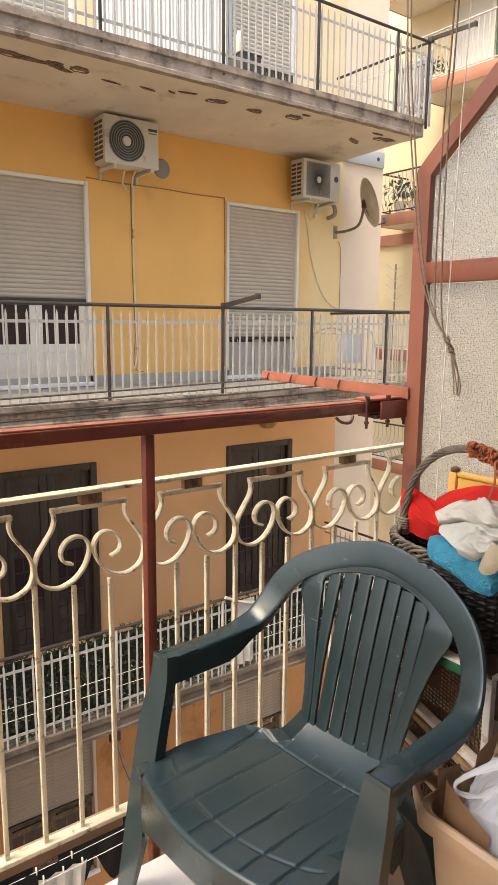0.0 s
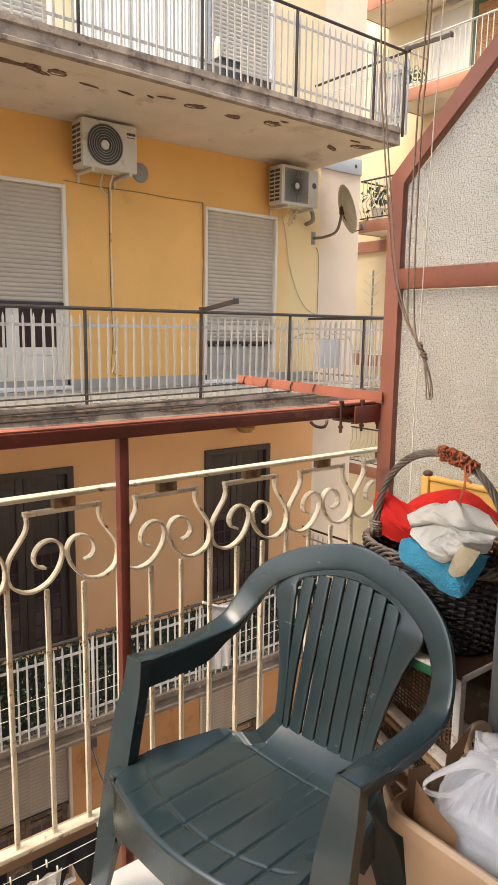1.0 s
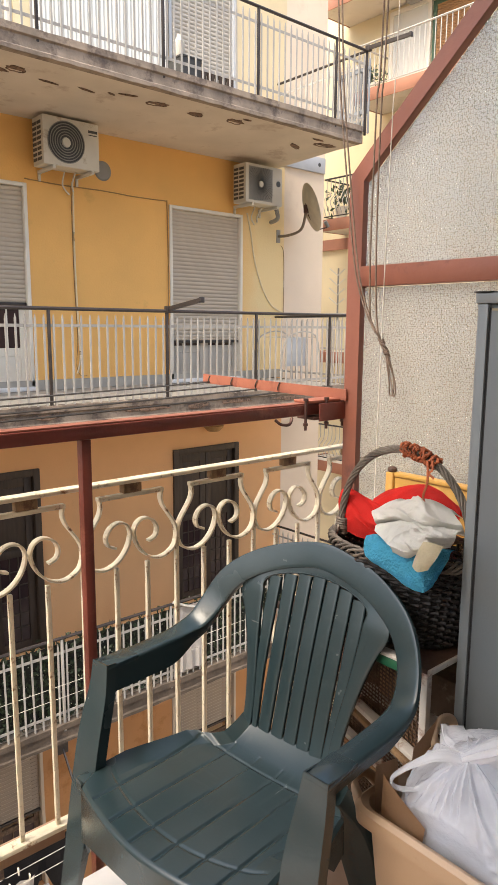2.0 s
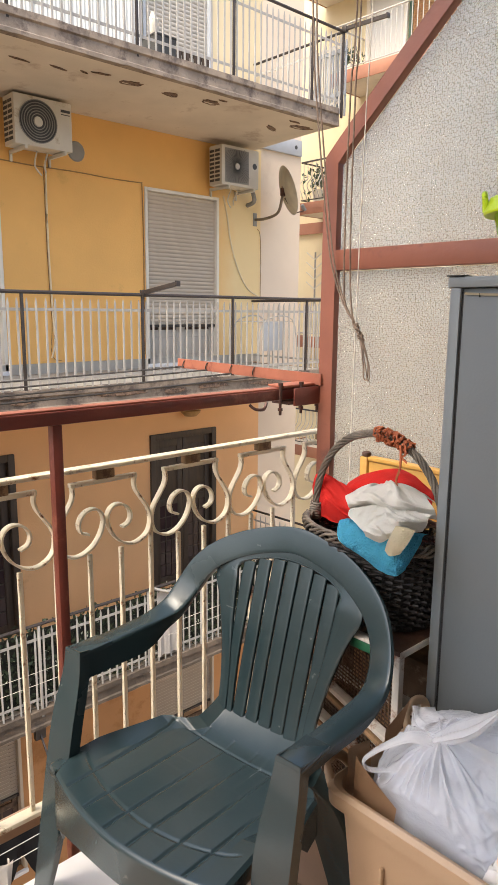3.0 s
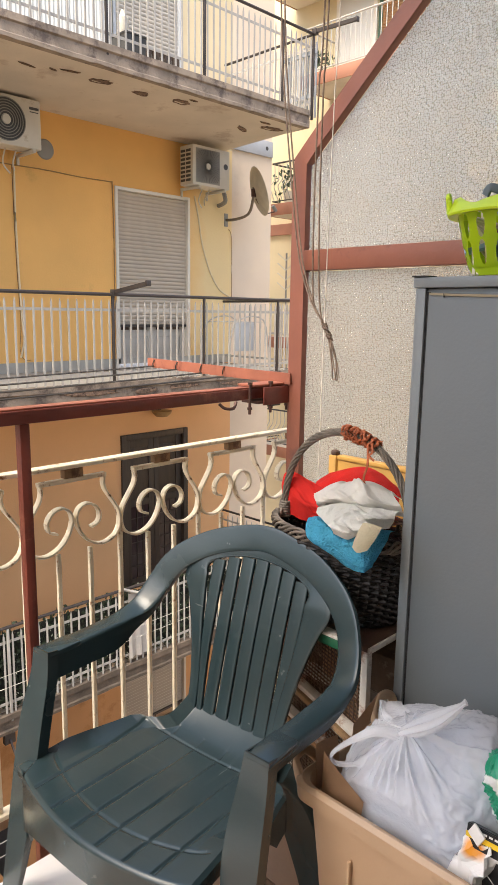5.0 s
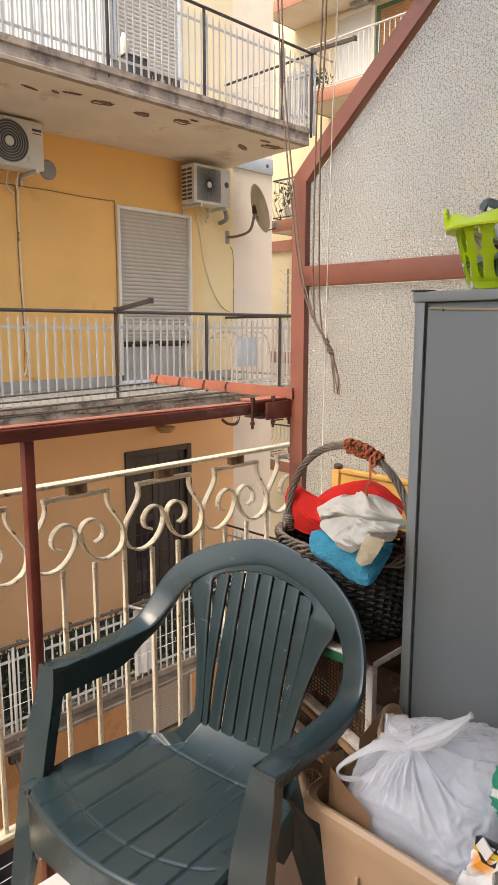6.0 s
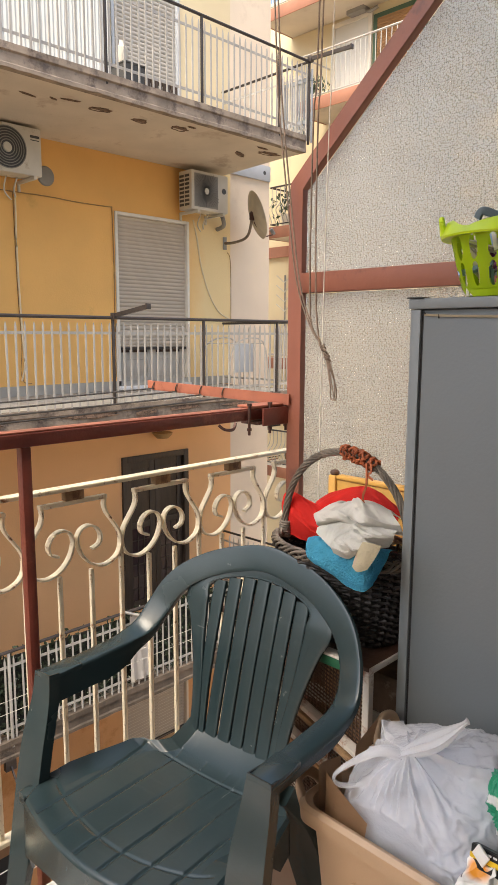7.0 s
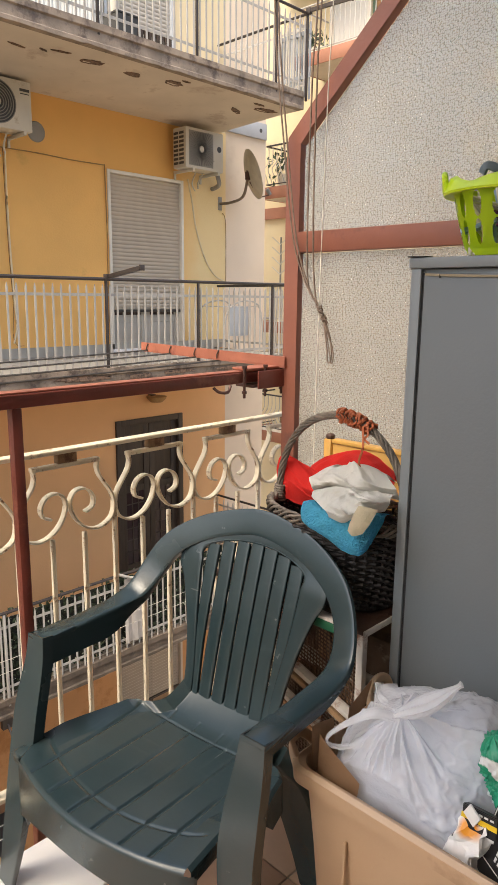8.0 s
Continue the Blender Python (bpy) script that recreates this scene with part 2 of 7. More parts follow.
DARKWOOD = mat("dark_brown_wood", (0.048, 0.031, 0.021), 0.55, vary=0.3, scale=5, bump=0.25, grain=50, stretch=(6, 6, 0.6))
DARKPANE = clear_glass()
BAR = mat("light_grey_rail_paint", (0.39, 0.365, 0.33), 0.5, vary=0.10, scale=8, bump=0.1, per_piece=0.10)
WHITEBAR = mat("white_rail_paint", (0.40, 0.385, 0.355), 0.5, vary=0.10, scale=8, bump=0.1, per_piece=0.08)
DARKIRON = mat("dark_brown_iron", (0.035, 0.027, 0.024), 0.5, vary=0.3, scale=12, bump=0.2)
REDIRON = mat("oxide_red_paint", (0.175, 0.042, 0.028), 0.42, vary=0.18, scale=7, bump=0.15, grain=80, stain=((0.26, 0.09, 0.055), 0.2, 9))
REDARM = mat("faded_and_lit_red_paint", (0.32, 0.108, 0.065), 0.5, vary=0.15, scale=9, bump=0.15, stain=((0.20, 0.06, 0.04), 0.15, 14))
FRAMEIRON = mat("red_brown_frame_paint", (0.235, 0.083, 0.053), 0.45, vary=0.12, scale=6, bump=0.12, stain=((0.13, 0.05, 0.04), 0.2, 5))
IVORYIRON = mat("ivory_flaking_paint", (0.78, 0.69, 0.51), 0.36, vary=0.12, scale=14, bump=0.25, grain=90, stain=((0.26, 0.13, 0.055), 0.20, 30))
RUSTWOOD = mat("weathered_brown_strip", (0.40, 0.25, 0.155), 0.7, vary=0.2, scale=9, bump=0.3, grain=50, stain=((0.42, 0.22, 0.15), 0.25, 7))
RUSTPLATE = mat("rusty_plate", (0.26, 0.16, 0.08), 0.7, vary=0.25, scale=25, bump=0.3, stain=((0.12, 0.06, 0.03), 0.35, 30))
STEEL = mat("weathered_bolt_steel", (0.10, 0.05, 0.04), 0.5, metal=0.5, vary=0.3, scale=30, bump=0.2)
WIRE = mat("dark_plastic_wire", (0.05, 0.045, 0.04), 0.5, bump=0)
ROPE = mat("brown_cord", (0.19, 0.135, 0.10), 0.8, vary=0.25, scale=60, bump=0.5, grain=300)
WHITECORD = mat("white_cord", (0.66, 0.62, 0.55), 0.8, vary=0.1, scale=60, bump=0.3, grain=300)
ACWHITE = mat("ageing_white_enamel", (0.58, 0.55, 0.48), 0.45, vary=0.07, scale=4, bump=0.03, stain=((0.42, 0.36, 0.27), 0.12, 4))
ACDARK = mat("dark_fan_grille", (0.06, 0.06, 0.06), 0.5, bump=0)
ACGREY = mat("grey_fan_grille", (0.25, 0.24, 0.22), 0.5, bump=0)
PALEHOSE = mat("pale_drain_hose", (0.72, 0.60, 0.40), 0.6, vary=0.08, scale=10, bump=0.05)
CABLETAN = mat("tan_cable", (0.34, 0.20, 0.08), 0.7, vary=0.2, scale=20, bump=0.1)
DISHARM = mat("galvanised_arm", (0.20, 0.16, 0.12), 0.5, metal=0.3, vary=0.2, scale=20, bump=0.1)
DISH = mat("weathered_dish_enamel", (0.50, 0.45, 0.35), 0.55, vary=0.2, scale=5, bump=0.05)
PLASTIC = weathered_plastic("dark_green_plastic", (0.020, 0.038, 0.043), (0.060, 0.085, 0.092), 0.25, 0.6)
MARBLE = mat("white_marble", (0.74, 0.73, 0.72), 0.35, vary=0.05, scale=6, bump=0.03, stain=((0.55, 0.54, 0.53), 0.12, 5))
TILE = mat("tan_floor_tile", (0.42, 0.27, 0.18), 0.5, vary=0.12, scale=8, bump=0.1, per_piece=0.08)
GROUT = mat("floor_grout", (0.25, 0.22, 0.19), 0.9, vary=0.15, scale=20, bump=0.2)
WICKER = mat("grey_brown_wicker", (0.155, 0.128, 0.10), 0.6, vary=0.35, scale=25, bump=0.4, grain=140, per_piece=0.2)
DARKWICKER = mat("dark_wicker", (0.017, 0.013, 0.011), 0.55, vary=0.35, scale=25, bump=0.4, grain=140, per_piece=0.2)
RIBBON = mat("rust_orange_raffia", (0.36, 0.09, 0.03), 0.7, vary=0.25, scale=40, bump=0.4, grain=150)
REDCLOTH = mat("red_cotton", (0.82, 0.030, 0.022), 0.85, vary=0.10, scale=10, bump=0.3, grain=280)
WHITECLOTH = mat("off_white_cotton", (0.88, 0.86, 0.80), 0.9, vary=0.04, scale=9, bump=0.35, grain=420, stain=((0.78, 0.72, 0.60), 0.02, 5))
BLUETOWEL = mat("blue_terry_towel", (0.11, 0.58, 0.85), 0.95, vary=0.12, scale=20, bump=1.0, grain=190)
CUFFCLOTH = mat("yellowed_cotton", (0.72, 0.64, 0.46), 0.9, vary=0.08, scale=12, bump=0.4, grain=280)
YELLOWBOARD = mat("honey_varnished_wood", (0.62, 0.34, 0.08), 0.4, vary=0.12, scale=4, bump=0.1, grain=60, stretch=(1, 1, 5))
BAGFILM = film("white_bag_film", (0.93, 0.94, 0.96), 0.20, 0.36, 0.52)
BAGFILL = mat("pale_wrapped_contents", (0.56, 0.63, 0.76), 0.6, vary=0.3, scale=7, bump=0.3, grain=40, stain=((0.22, 0.21, 0.21), 0.34, 6))
TUBTAN = mat("tan_plastic", (0.50, 0.35, 0.225), 0.42, vary=0.06, scale=5, bump=0.06, grain=200, stain=((0.40, 0.27, 0.17), 0.12, 6))
PAPER = mat("brown_kraft_paper", (0.45, 0.28, 0.16), 0.8, vary=0.12, scale=8, bump=0.2)
LOCKER = mat("grey_locker_enamel", (0.142, 0.159, 0.168), 0.42, vary=0.05, scale=2.5, bump=0.06, grain=160)
LOCKERLIGHT = mat("light_grey_locker_frame", (0.185, 0.206, 0.216), 0.42, vary=0.05, scale=3, bump=0.06, grain=160)
RUBBER = mat("black_gasket", (0.012, 0.012, 0.012), 0.7, bump=0)
LIME = mat("lime_green_plastic", (0.50, 0.68, 0.015), 0.38, vary=0.05, scale=6, bump=0.02)
PEGGREY = mat("slate_blue_plastic", (0.07, 0.10, 0.12), 0.4, bump=0.02)
PEGPURPLE = mat("purple_plastic", (0.16, 0.03, 0.14), 0.4, bump=0.02)
PEGBLUE = mat("pale_blue_plastic", (0.30, 0.42, 0.62), 0.4, bump=0.02)
RACKWHITE = mat("rust_spotted_white_enamel", (0.56, 0.52, 0.46), 0.5, vary=0.15, scale=12, bump=0.2, stain=((0.22, 0.08, 0.03), 0.30, 12))
RUSTMESH = mat("rusty_wire_mesh", (0.13, 0.075, 0.045), 0.7, metal=0.2, vary=0.3, scale=30, bump=0.2)
DARKBOARD = mat("dark_stained_board", (0.07, 0.035, 0.022), 0.55, vary=0.3, scale=8, bump=0.3, grain=70, stain=((0.20, 0.075, 0.03), 0.16, 14))
BROWNINSIDE = mat("cluttered_brown_interior", (0.11, 0.07, 0.045), 0.9, vary=0.5, scale=16, bump=0.5, grain=40, stain=((0.22, 0.16, 0.11), 0.25, 22))
GREENTIN = mat("green_tin", (0.012, 0.10, 0.045), 0.4, bump=0.02)
BLACKCLOTH = mat("black_cotton", (0.014, 0.013, 0.015), 0.9, vary=0.2, scale=8, bump=0.4, grain=90)
LAUNDRYWHITE = mat("white_laundry", (0.68, 0.64, 0.60), 0.9, vary=0.06, scale=8, bump=0.3)
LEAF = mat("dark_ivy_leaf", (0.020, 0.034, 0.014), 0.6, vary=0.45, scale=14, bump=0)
LEAFLIGHT = mat("sunlit_leaf_colour", (0.42, 0.46, 0.36), 0.5, vary=0.3, scale=14, bump=0)
PLANT = mat("pot_plant_leaf", (0.05, 0.07, 0.04), 0.6, vary=0.3, scale=10, bump=0)
NETTING = mat("black_netting", (0.014, 0.016, 0.012), 0.9, vary=0.3, scale=20, bump=0.3)
PEG = mat("pale_peg_plastic", (0.66, 0.60, 0.50), 0.5, bump=0)
CARTONWHITE = mat("white_printed_carton", (0.72, 0.71, 0.69), 0.4, vary=0.05, scale=12, bump=0.08)
PACKPRINT = printed_pack()
CARTONORANGE = mat("orange_print", (0.70, 0.27, 0.02), 0.4, vary=0.15, scale=30, bump=0)
CARTONBLACK = mat("black_carton", (0.012, 0.012, 0.013), 0.35, vary=0.1, scale=10, bump=0.03)
CARTONYELLOW = mat("yellow_print", (0.72, 0.48, 0.02), 0.4, bump=0)
BAGGREEN = film("green_bag_film", (0.015, 0.34, 0.19), 0.30, 0.25, 0.0, (0.86, 0.88, 0.88))
GREENPAINT = mat("green_window_paint", (0.05, 0.10, 0.06), 0.5, vary=0.1, bump=0.05)
WOODSHUTTER = mat("wood_brown_shutter", (0.33, 0.17, 0.07), 0.6, vary=0.12, scale=5, bump=0.1)
SLATE = mat("slate_grey_slat", (0.27, 0.29, 0.32), 0.5, vary=0.15, scale=8, bump=0.1)
BLUEGREY = mat("blue_grey_panel", (0.42, 0.44, 0.47), 0.5, vary=0.06, scale=5, bump=0.05)
HAMMERED = hammered_glass()


# ---- builders ----
PARTINV = {}
BASE = [Vector((0, 0, 0))]     # where the group of things being built stands


def thing(name, at, label, category, group="", kind="", local=False):
    """An Empty at the base of a thing. at: a place, for parts modelled in world metres, or a pose, for parts modelled in the thing's own metres."""
    ob = new(name)
    m = at if local else Matrix.Translation(at)
    ob.matrix_basis = Matrix.Translation(BASE[0]) @ m
    ob.empty_display_size = 0.1
    PARTINV[ob.name] = Matrix.Identity(4) if local else m.inverted()
    return tagged(ob, label, category, group, kind)


def finish(bm, name, smooth=35):
    me = bpy.data.meshes.new(name)
    bmesh.ops.recalc_face_normals(bm, faces=bm.faces)
    bm.to_mesh(me)
    bm.free()
    if smooth:
        me.shade_smooth()
        me.set_sharp_from_angle(angle=radians(smooth))
    return me


def part(name, bm, material, parent=None, label="", smooth=35):
    """Links a bmesh as one mesh object under a thing or a part."""
    me = finish(bm, name, smooth)
    me.materials.append(material)
    ob = new(name, me)
    if parent:
        ob.parent = parent
        if parent.name in PARTINV:
            ob.matrix_parent_inverse = PARTINV[parent.name]
    if label:
        ob["label"] = label
    return ob


def piece(name, mesh, parent, m):
    """One of many alike pieces, on shared mesh data."""
    ob = new(name, mesh)
    ob.parent = parent
    if parent.name in PARTINV:
        ob.matrix_parent_inverse = PARTINV[parent.name]
    ob.matrix_basis = m
    return ob


def structure(name, bm, material, label, category, smooth=35):
    return tagged(part(name, bm, material, None, "", smooth), label, category, "", "structure")


def box(bm, x0, x1, y0, y1, z0, z1, bevel=0.0, m=None):
    r = bmesh.ops.create_cube(bm, size=1.0)
    mm = Matrix.Translation(((x0 + x1) / 2, (y0 + y1) / 2, (z0 + z1) / 2)) @ Matrix.Diagonal((abs(x1 - x0), abs(y1 - y0), abs(z1 - z0), 1))
    vs = r["verts"]
    bmesh.ops.transform(bm, matrix=(m @ mm) if m else mm, verts=vs)
    if bevel:
        es = list({e for v in vs for e in v.link_edges})
        bmesh.ops.bevel(bm, geom=es, offset=bevel, segments=2, affect="EDGES", profile=0.5)
    return bm


def B(*args, **kw):
    return box(bmesh.new(), *args, **kw)


def sweep(bm, pts, prof, up=(0, 0, 1), ups=None, scales=None, closed=False, cap=True):
    """Sweeps a closed profile of (side, up) pairs along points."""
    pts = [Vector(p) for p in pts]
    k = len(pts)
    rings = []
    for i, p in enumerate(pts):
        a = pts[(i - 1) % k] if (closed or i) else p
        b = pts[(i + 1) % k] if (closed or i < k - 1) else p
        t = (b - a).normalized()
        u = Vector(ups[i] if ups else up)
        side = t.cross(u)
        if side.length < 1e-6:
            side = t.cross(Vector((1, 0, 0.01)))
        side.normalize()
        u2 = side.cross(t).normalized()
        s = scales[i] if scales else 1.0
        sx, sy = s if isinstance(s, tuple) else (s, s)
        rings.append([bm.verts.new(p + side * (c[0] * sx) + u2 * (c[1] * sy)) for c in prof])
    n = len(prof)
    for i in range(k if closed else k - 1):
        r0, r1 = rings[i], rings[(i + 1) % k]
        for j in range(n):
            bm.faces.new((r0[j], r0[(j + 1) % n], r1[(j + 1) % n], r1[j]))
    if cap and not closed:
        bm.faces.new(rings[0][::-1])
        bm.faces.new(rings[-1])
    return bm


def circle(r, n=8):
    return [(r * math.cos(2 * math.pi * i / n), r * math.sin(2 * math.pi * i / n)) for i in range(n)]


def rect(w, h):
    return [(-w / 2, -h / 2), (w / 2, -h / 2), (w / 2, h / 2), (-w / 2, h / 2)]


def rrect(w, h, r, n=3):
    """A rectangle with rounded corners."""
    out = []
    for cx, cy, a in ((w / 2 - r, h / 2 - r, 0), (-w / 2 + r, h / 2 - r, 90), (-w / 2 + r, -h / 2 + r, 180), (w / 2 - r, -h / 2 + r, 270)):
        for i in range(n + 1):
            q = radians(a + 90 * i / n)
            out.append((cx + r * math.cos(q), cy + r * math.sin(q)))
    return out


def tube(bm, pts, r, n=8, up=(0, 0, 1), **kw):
    return sweep(bm, pts, circle(r, n), up, **kw)


def spline(pts, per=6, closed=False):
    """Catmull-Rom through points."""
    P = [Vector(p) for p in pts]
    k = len(P)
    out = []
    for i in range(k if closed else k - 1):
        a, b, c, d = (P[(i + j) % k] if closed else P[min(max(i + j, 0), k - 1)] for j in (-1, 0, 1, 2))
        for s in range(per):
            t = s / per
            out.append(0.5 * ((2 * b) + (c - a) * t + (2 * a - 5 * b + 4 * c - d) * t * t + (3 * b - a - 3 * c + d) * t ** 3))
    if not closed:
        out.append(P[-1])
    return out


def lathe(bm, prof, n=32, m=None):
    """Turns (radius, height) pairs round the z axis."""
    rings = []
    for r, z in prof:
        ring = []
        for i in range(n):
            a = 2 * math.pi * i / n
            v = Vector((r * math.cos(a), r * math.sin(a), z))
            ring.append(bm.verts.new(m @ v if m else v))
        rings.append(ring)
    for a, b in zip(rings, rings[1:]):
        for i in range(n):
            bm.faces.new((a[i], a[(i + 1) % n], b[(i + 1) % n], b[i]))
    if prof[0][0] > 1e-6:
        bm.faces.new(rings[0][::-1])
    if prof[-1][0] > 1e-6:
        bm.faces.new(rings[-1])
    return bm


def wall_y(name, x0, x1, z0, z1, y0, y1, holes, material, label):
    """A wall along x with openings (x0, x1, z0, z1) right through it."""
    xs = sorted({x0, x1, *(v for h in holes for v in h[:2])})
    zs = sorted({z0, z1, *(v for h in holes for v in h[2:])})
    xs, zs = [v for v in xs if x0 <= v <= x1], [v for v in zs if z0 <= v <= z1]
    solid = {}
    for i in range(len(xs) - 1):
        for j in range(len(zs) - 1):
            cx, cz = (xs[i] + xs[i + 1]) / 2, (zs[j] + zs[j + 1]) / 2
            solid[i, j] = not any(h[0] < cx < h[1] and h[2] < cz < h[3] for h in holes)
    bm = bmesh.new()
    vs = {}

    def v(i, j, y):
        if (i, j, y) not in vs:
            vs[i, j, y] = bm.verts.new((xs[i], y, zs[j]))
        return vs[i, j, y]

    for (i, j), s in solid.items():
        if not s:
            continue
        bm.faces.new((v(i, j, y0), v(i + 1, j, y0), v(i + 1, j + 1, y0), v(i, j + 1, y0)))
        bm.faces.new((v(i, j, y1), v(i, j + 1, y1), v(i + 1, j + 1, y1), v(i + 1, j, y1)))
        for di, dj, a, b in ((-1, 0, (0, 0), (0, 1)), (1, 0, (1, 0), (1, 1)), (0, -1, (0, 0), (1, 0)), (0, 1, (0, 1), (1, 1))):
            if not solid.get((i + di, j + dj), False):
                bm.faces.new((v(i + a[0], j + a[1], y0), v(i + b[0], j + b[1], y0), v(i + b[0], j + b[1], y1), v(i + a[0], j + a[1], y1)))
    return structure(name, bm, material, label, "wall", 0)


# ---- the building across the court ----
F = 8.93          # its wall
R = 7.165         # its railings
FLOORS = {"upper": 4.15, "middle": 0.60, "lower": -2.92, "ground": -6.45}
HOLES_MID = [(3.50, 4.87, 0.66, 3.12), (6.955, 8.31, 0.66, 3.11), (0.2, 1.4, 0.66, 3.12)]
HOLES_UP = [(3.50, 4.76, 4.22, 6.66), (6.98, 8.17, 4.22, 6.66)]
HOLES_LOW = [(3.58, 4.85, -2.86, -0.42), (6.99, 8.22, -2.86, -0.42)]
HOLES_BASE = [(3.44, 4.74, -6.39, -3.95), (6.90, 8.20, -6.39, -3.95)]
wall_y("wall_middle_storey", -3.0, 9.2, 0.60, 3.92, F, F + 0.35, HOLES_MID, YELLOWPALE, "warm yellow plastered wall between two balconies")
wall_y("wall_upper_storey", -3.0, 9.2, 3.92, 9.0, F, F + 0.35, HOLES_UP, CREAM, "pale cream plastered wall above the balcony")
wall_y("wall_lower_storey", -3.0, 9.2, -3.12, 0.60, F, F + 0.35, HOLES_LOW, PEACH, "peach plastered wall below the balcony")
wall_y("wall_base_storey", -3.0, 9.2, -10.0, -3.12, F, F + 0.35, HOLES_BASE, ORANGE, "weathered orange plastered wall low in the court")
wall_y("wall_pale_end", 9.2, 10.12, -10.0, 8.0, F, F + 0.35, [], BLUSH, "pale pink plastered end of the building")
structure("wall_end_return", B(9.82, 10.12, F + 0.35, 13.2, -10, 8.0), BLUSH, "pale pink side wall of the building", "wall", 0)
structure("wall_rooms_behind", B(-3, 9.2, F + 1.6, F + 1.8, -10, 8.0), HOUSE, "plain inner wall behind the doors", "wall", 0)

def slab(name, z, x1, label, edge_mat=None):
    """A balcony slab with a moulded concrete edge and a limewashed soffit."""
    ob = structure(name, B(-3.0, x1, 7.20, F, z - 0.19, z, bevel=0.008), GREYFLOOR, label, "balcony")
    bm = bmesh.new()
    rnd = random.Random(7)
    n = 120
    rows = []
    for i in range(n + 1):
        x = -3.0 + (x1 + 3.0) * i / n
        j = [rnd.uniform(-0.006, 0.006) for _ in range(6)]
        y = 7.13
        rows.append([bm.verts.new(q) for q in ((x, 7.22, z + 0.012), (x, y + j[0] * 0.5, z + 0.010 + j[1] * 0.5), (x, y + j[2] * 0.4, z - 0.055), (x, y + 0.022 + j[3] * 0.6, z - 0.07),
                                               (x, y + 0.024 + j[4], z - 0.165), (x, y + 0.006, z - 0.178), (x, y + 0.008, z - 0.215 + j[5]), (x, 7.24, z - 0.212))])
    for a, b in zip(rows, rows[1:]):
        for k in range(8):
            bm.faces.new((a[k], a[(k + 1) % 8], b[(k + 1) % 8], b[k]))
    bm.faces.new(rows[0])
    bm.faces.new(rows[-1][::-1])
    part("edge", bm, edge_mat or CONCRETE, ob, "worn stained concrete edge")
    bm = bmesh.new()
    rows = [[bm.verts.new((x, y, zz)) for y, zz in ((7.24, z - 0.194), (F - 0.002, z - 0.194), (F - 0.002, z - 0.275), (7.24, z - 0.208))] for x in (-3.0, x1 - 0.004)]
    for k in range(4):
        bm.faces.new((rows[0][k], rows[0][(k + 1) % 4], rows[1][(k + 1) % 4], rows[1][k]))
    bm.faces.new(rows[0])
    bm.faces.new(rows[1][::-1])
    part("soffit", bm, SOFFIT, ob, "dirty limewashed soffit", 0)
    part("end_edge", B(x1 - 0.002, x1 + 0.02, 7.14, F - 0.002, z - 0.214, z + 0.008, bevel=0.006), edge_mat or CONCRETE, ob)
    return ob

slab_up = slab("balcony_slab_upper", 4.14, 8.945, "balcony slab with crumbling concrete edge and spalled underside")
slab_mid = slab("balcony_slab_middle", 0.60, 8.93, "balcony slab with a crumbling brown concrete edge", BROWNCONCRETE)
slab_low = slab("balcony_slab_lower", -2.92, 8.93, "balcony slab with a crumbling dark concrete edge", DARKCONCRETE)
structure("skirting_middle", B(-3.0, 9.2, F - 0.02, F - 0.002, 0.602, 0.735), GREYFLOOR, "grey cement skirting along the wall", "skirting")

def chip(parent, x, y, z, a, b, seed, turn=0.0):
    """A patch of soffit where the render has come away: a ragged raised lip round a dark hollow."""
    rnd = random.Random(seed)
    n = 18
    bm = bmesh.new()
    r0, r1, r2 = [], [], []
    for i in range(n):
        t = 2 * math.pi * i / n
        k = rnd.uniform(0.72, 1.15)
        c, s = math.cos(t) * a * k, math.sin(t) * b * k
        u, v = c * math.cos(turn) - s * math.sin(turn), c * math.sin(turn) + s * math.cos(turn)
        r0.append(bm.verts.new((x + u * 1.12, y + v * 1.12, z - 0.002)))
        r1.append(bm.verts.new((x + u, y + v, z - 0.012)))
        r2.append(bm.verts.new((x + u * 0.8, y + v * 0.8, z - 0.004)))
    for p, q in ((r0, r1), (r1, r2)):
        for i in range(n):
            bm.faces.new((p[i], p[(i + 1) % n], q[(i + 1) % n], q[i]))
    bm.faces.new(r2)
    part("spalled_patch", bm, CHIP, parent, "dark hollow where the render has fallen away", 0)

ZS = 3.932
for i, (x, y, a, b, tr) in enumerate(((3.50, 7.60, 0.24, 0.05, 0.05), (3.80, 7.615, 0.20, 0.028, -0.03), (3.98, 7.60, 0.09, 0.05, 0.3), (4.23, 7.594, 0.09, 0.055, 0.2), (4.05, 7.66, 0.13, 0.03, 0.4),
                                   (4.62, 7.70, 0.10, 0.012, 0.1), (5.04, 7.665, 0.10, 0.012, 0.2), (5.30, 7.60, 0.05, 0.010, 0.3), (5.46, 7.522, 0.09, 0.014, -0.2), (5.873, 7.572, 0.115, 0.05, -0.25), (6.432, 7.588, 0.10, 0.045, 0),
                                   (6.974, 7.506, 0.11, 0.055, 0.1), (7.05, 7.36, 0.05, 0.014, 0), (8.60, 7.537, 0.17, 0.05, -0.15), (8.30, 7.80, 0.14, 0.03, 0.5), (8.35, 7.40, 0.10, 0.014, 0))):
    chip(slab_up, x, y, ZS - 0.04 * (y - b * 1.4 - 7.24), a * 1.1, b * 1.4, i + 3, tr)

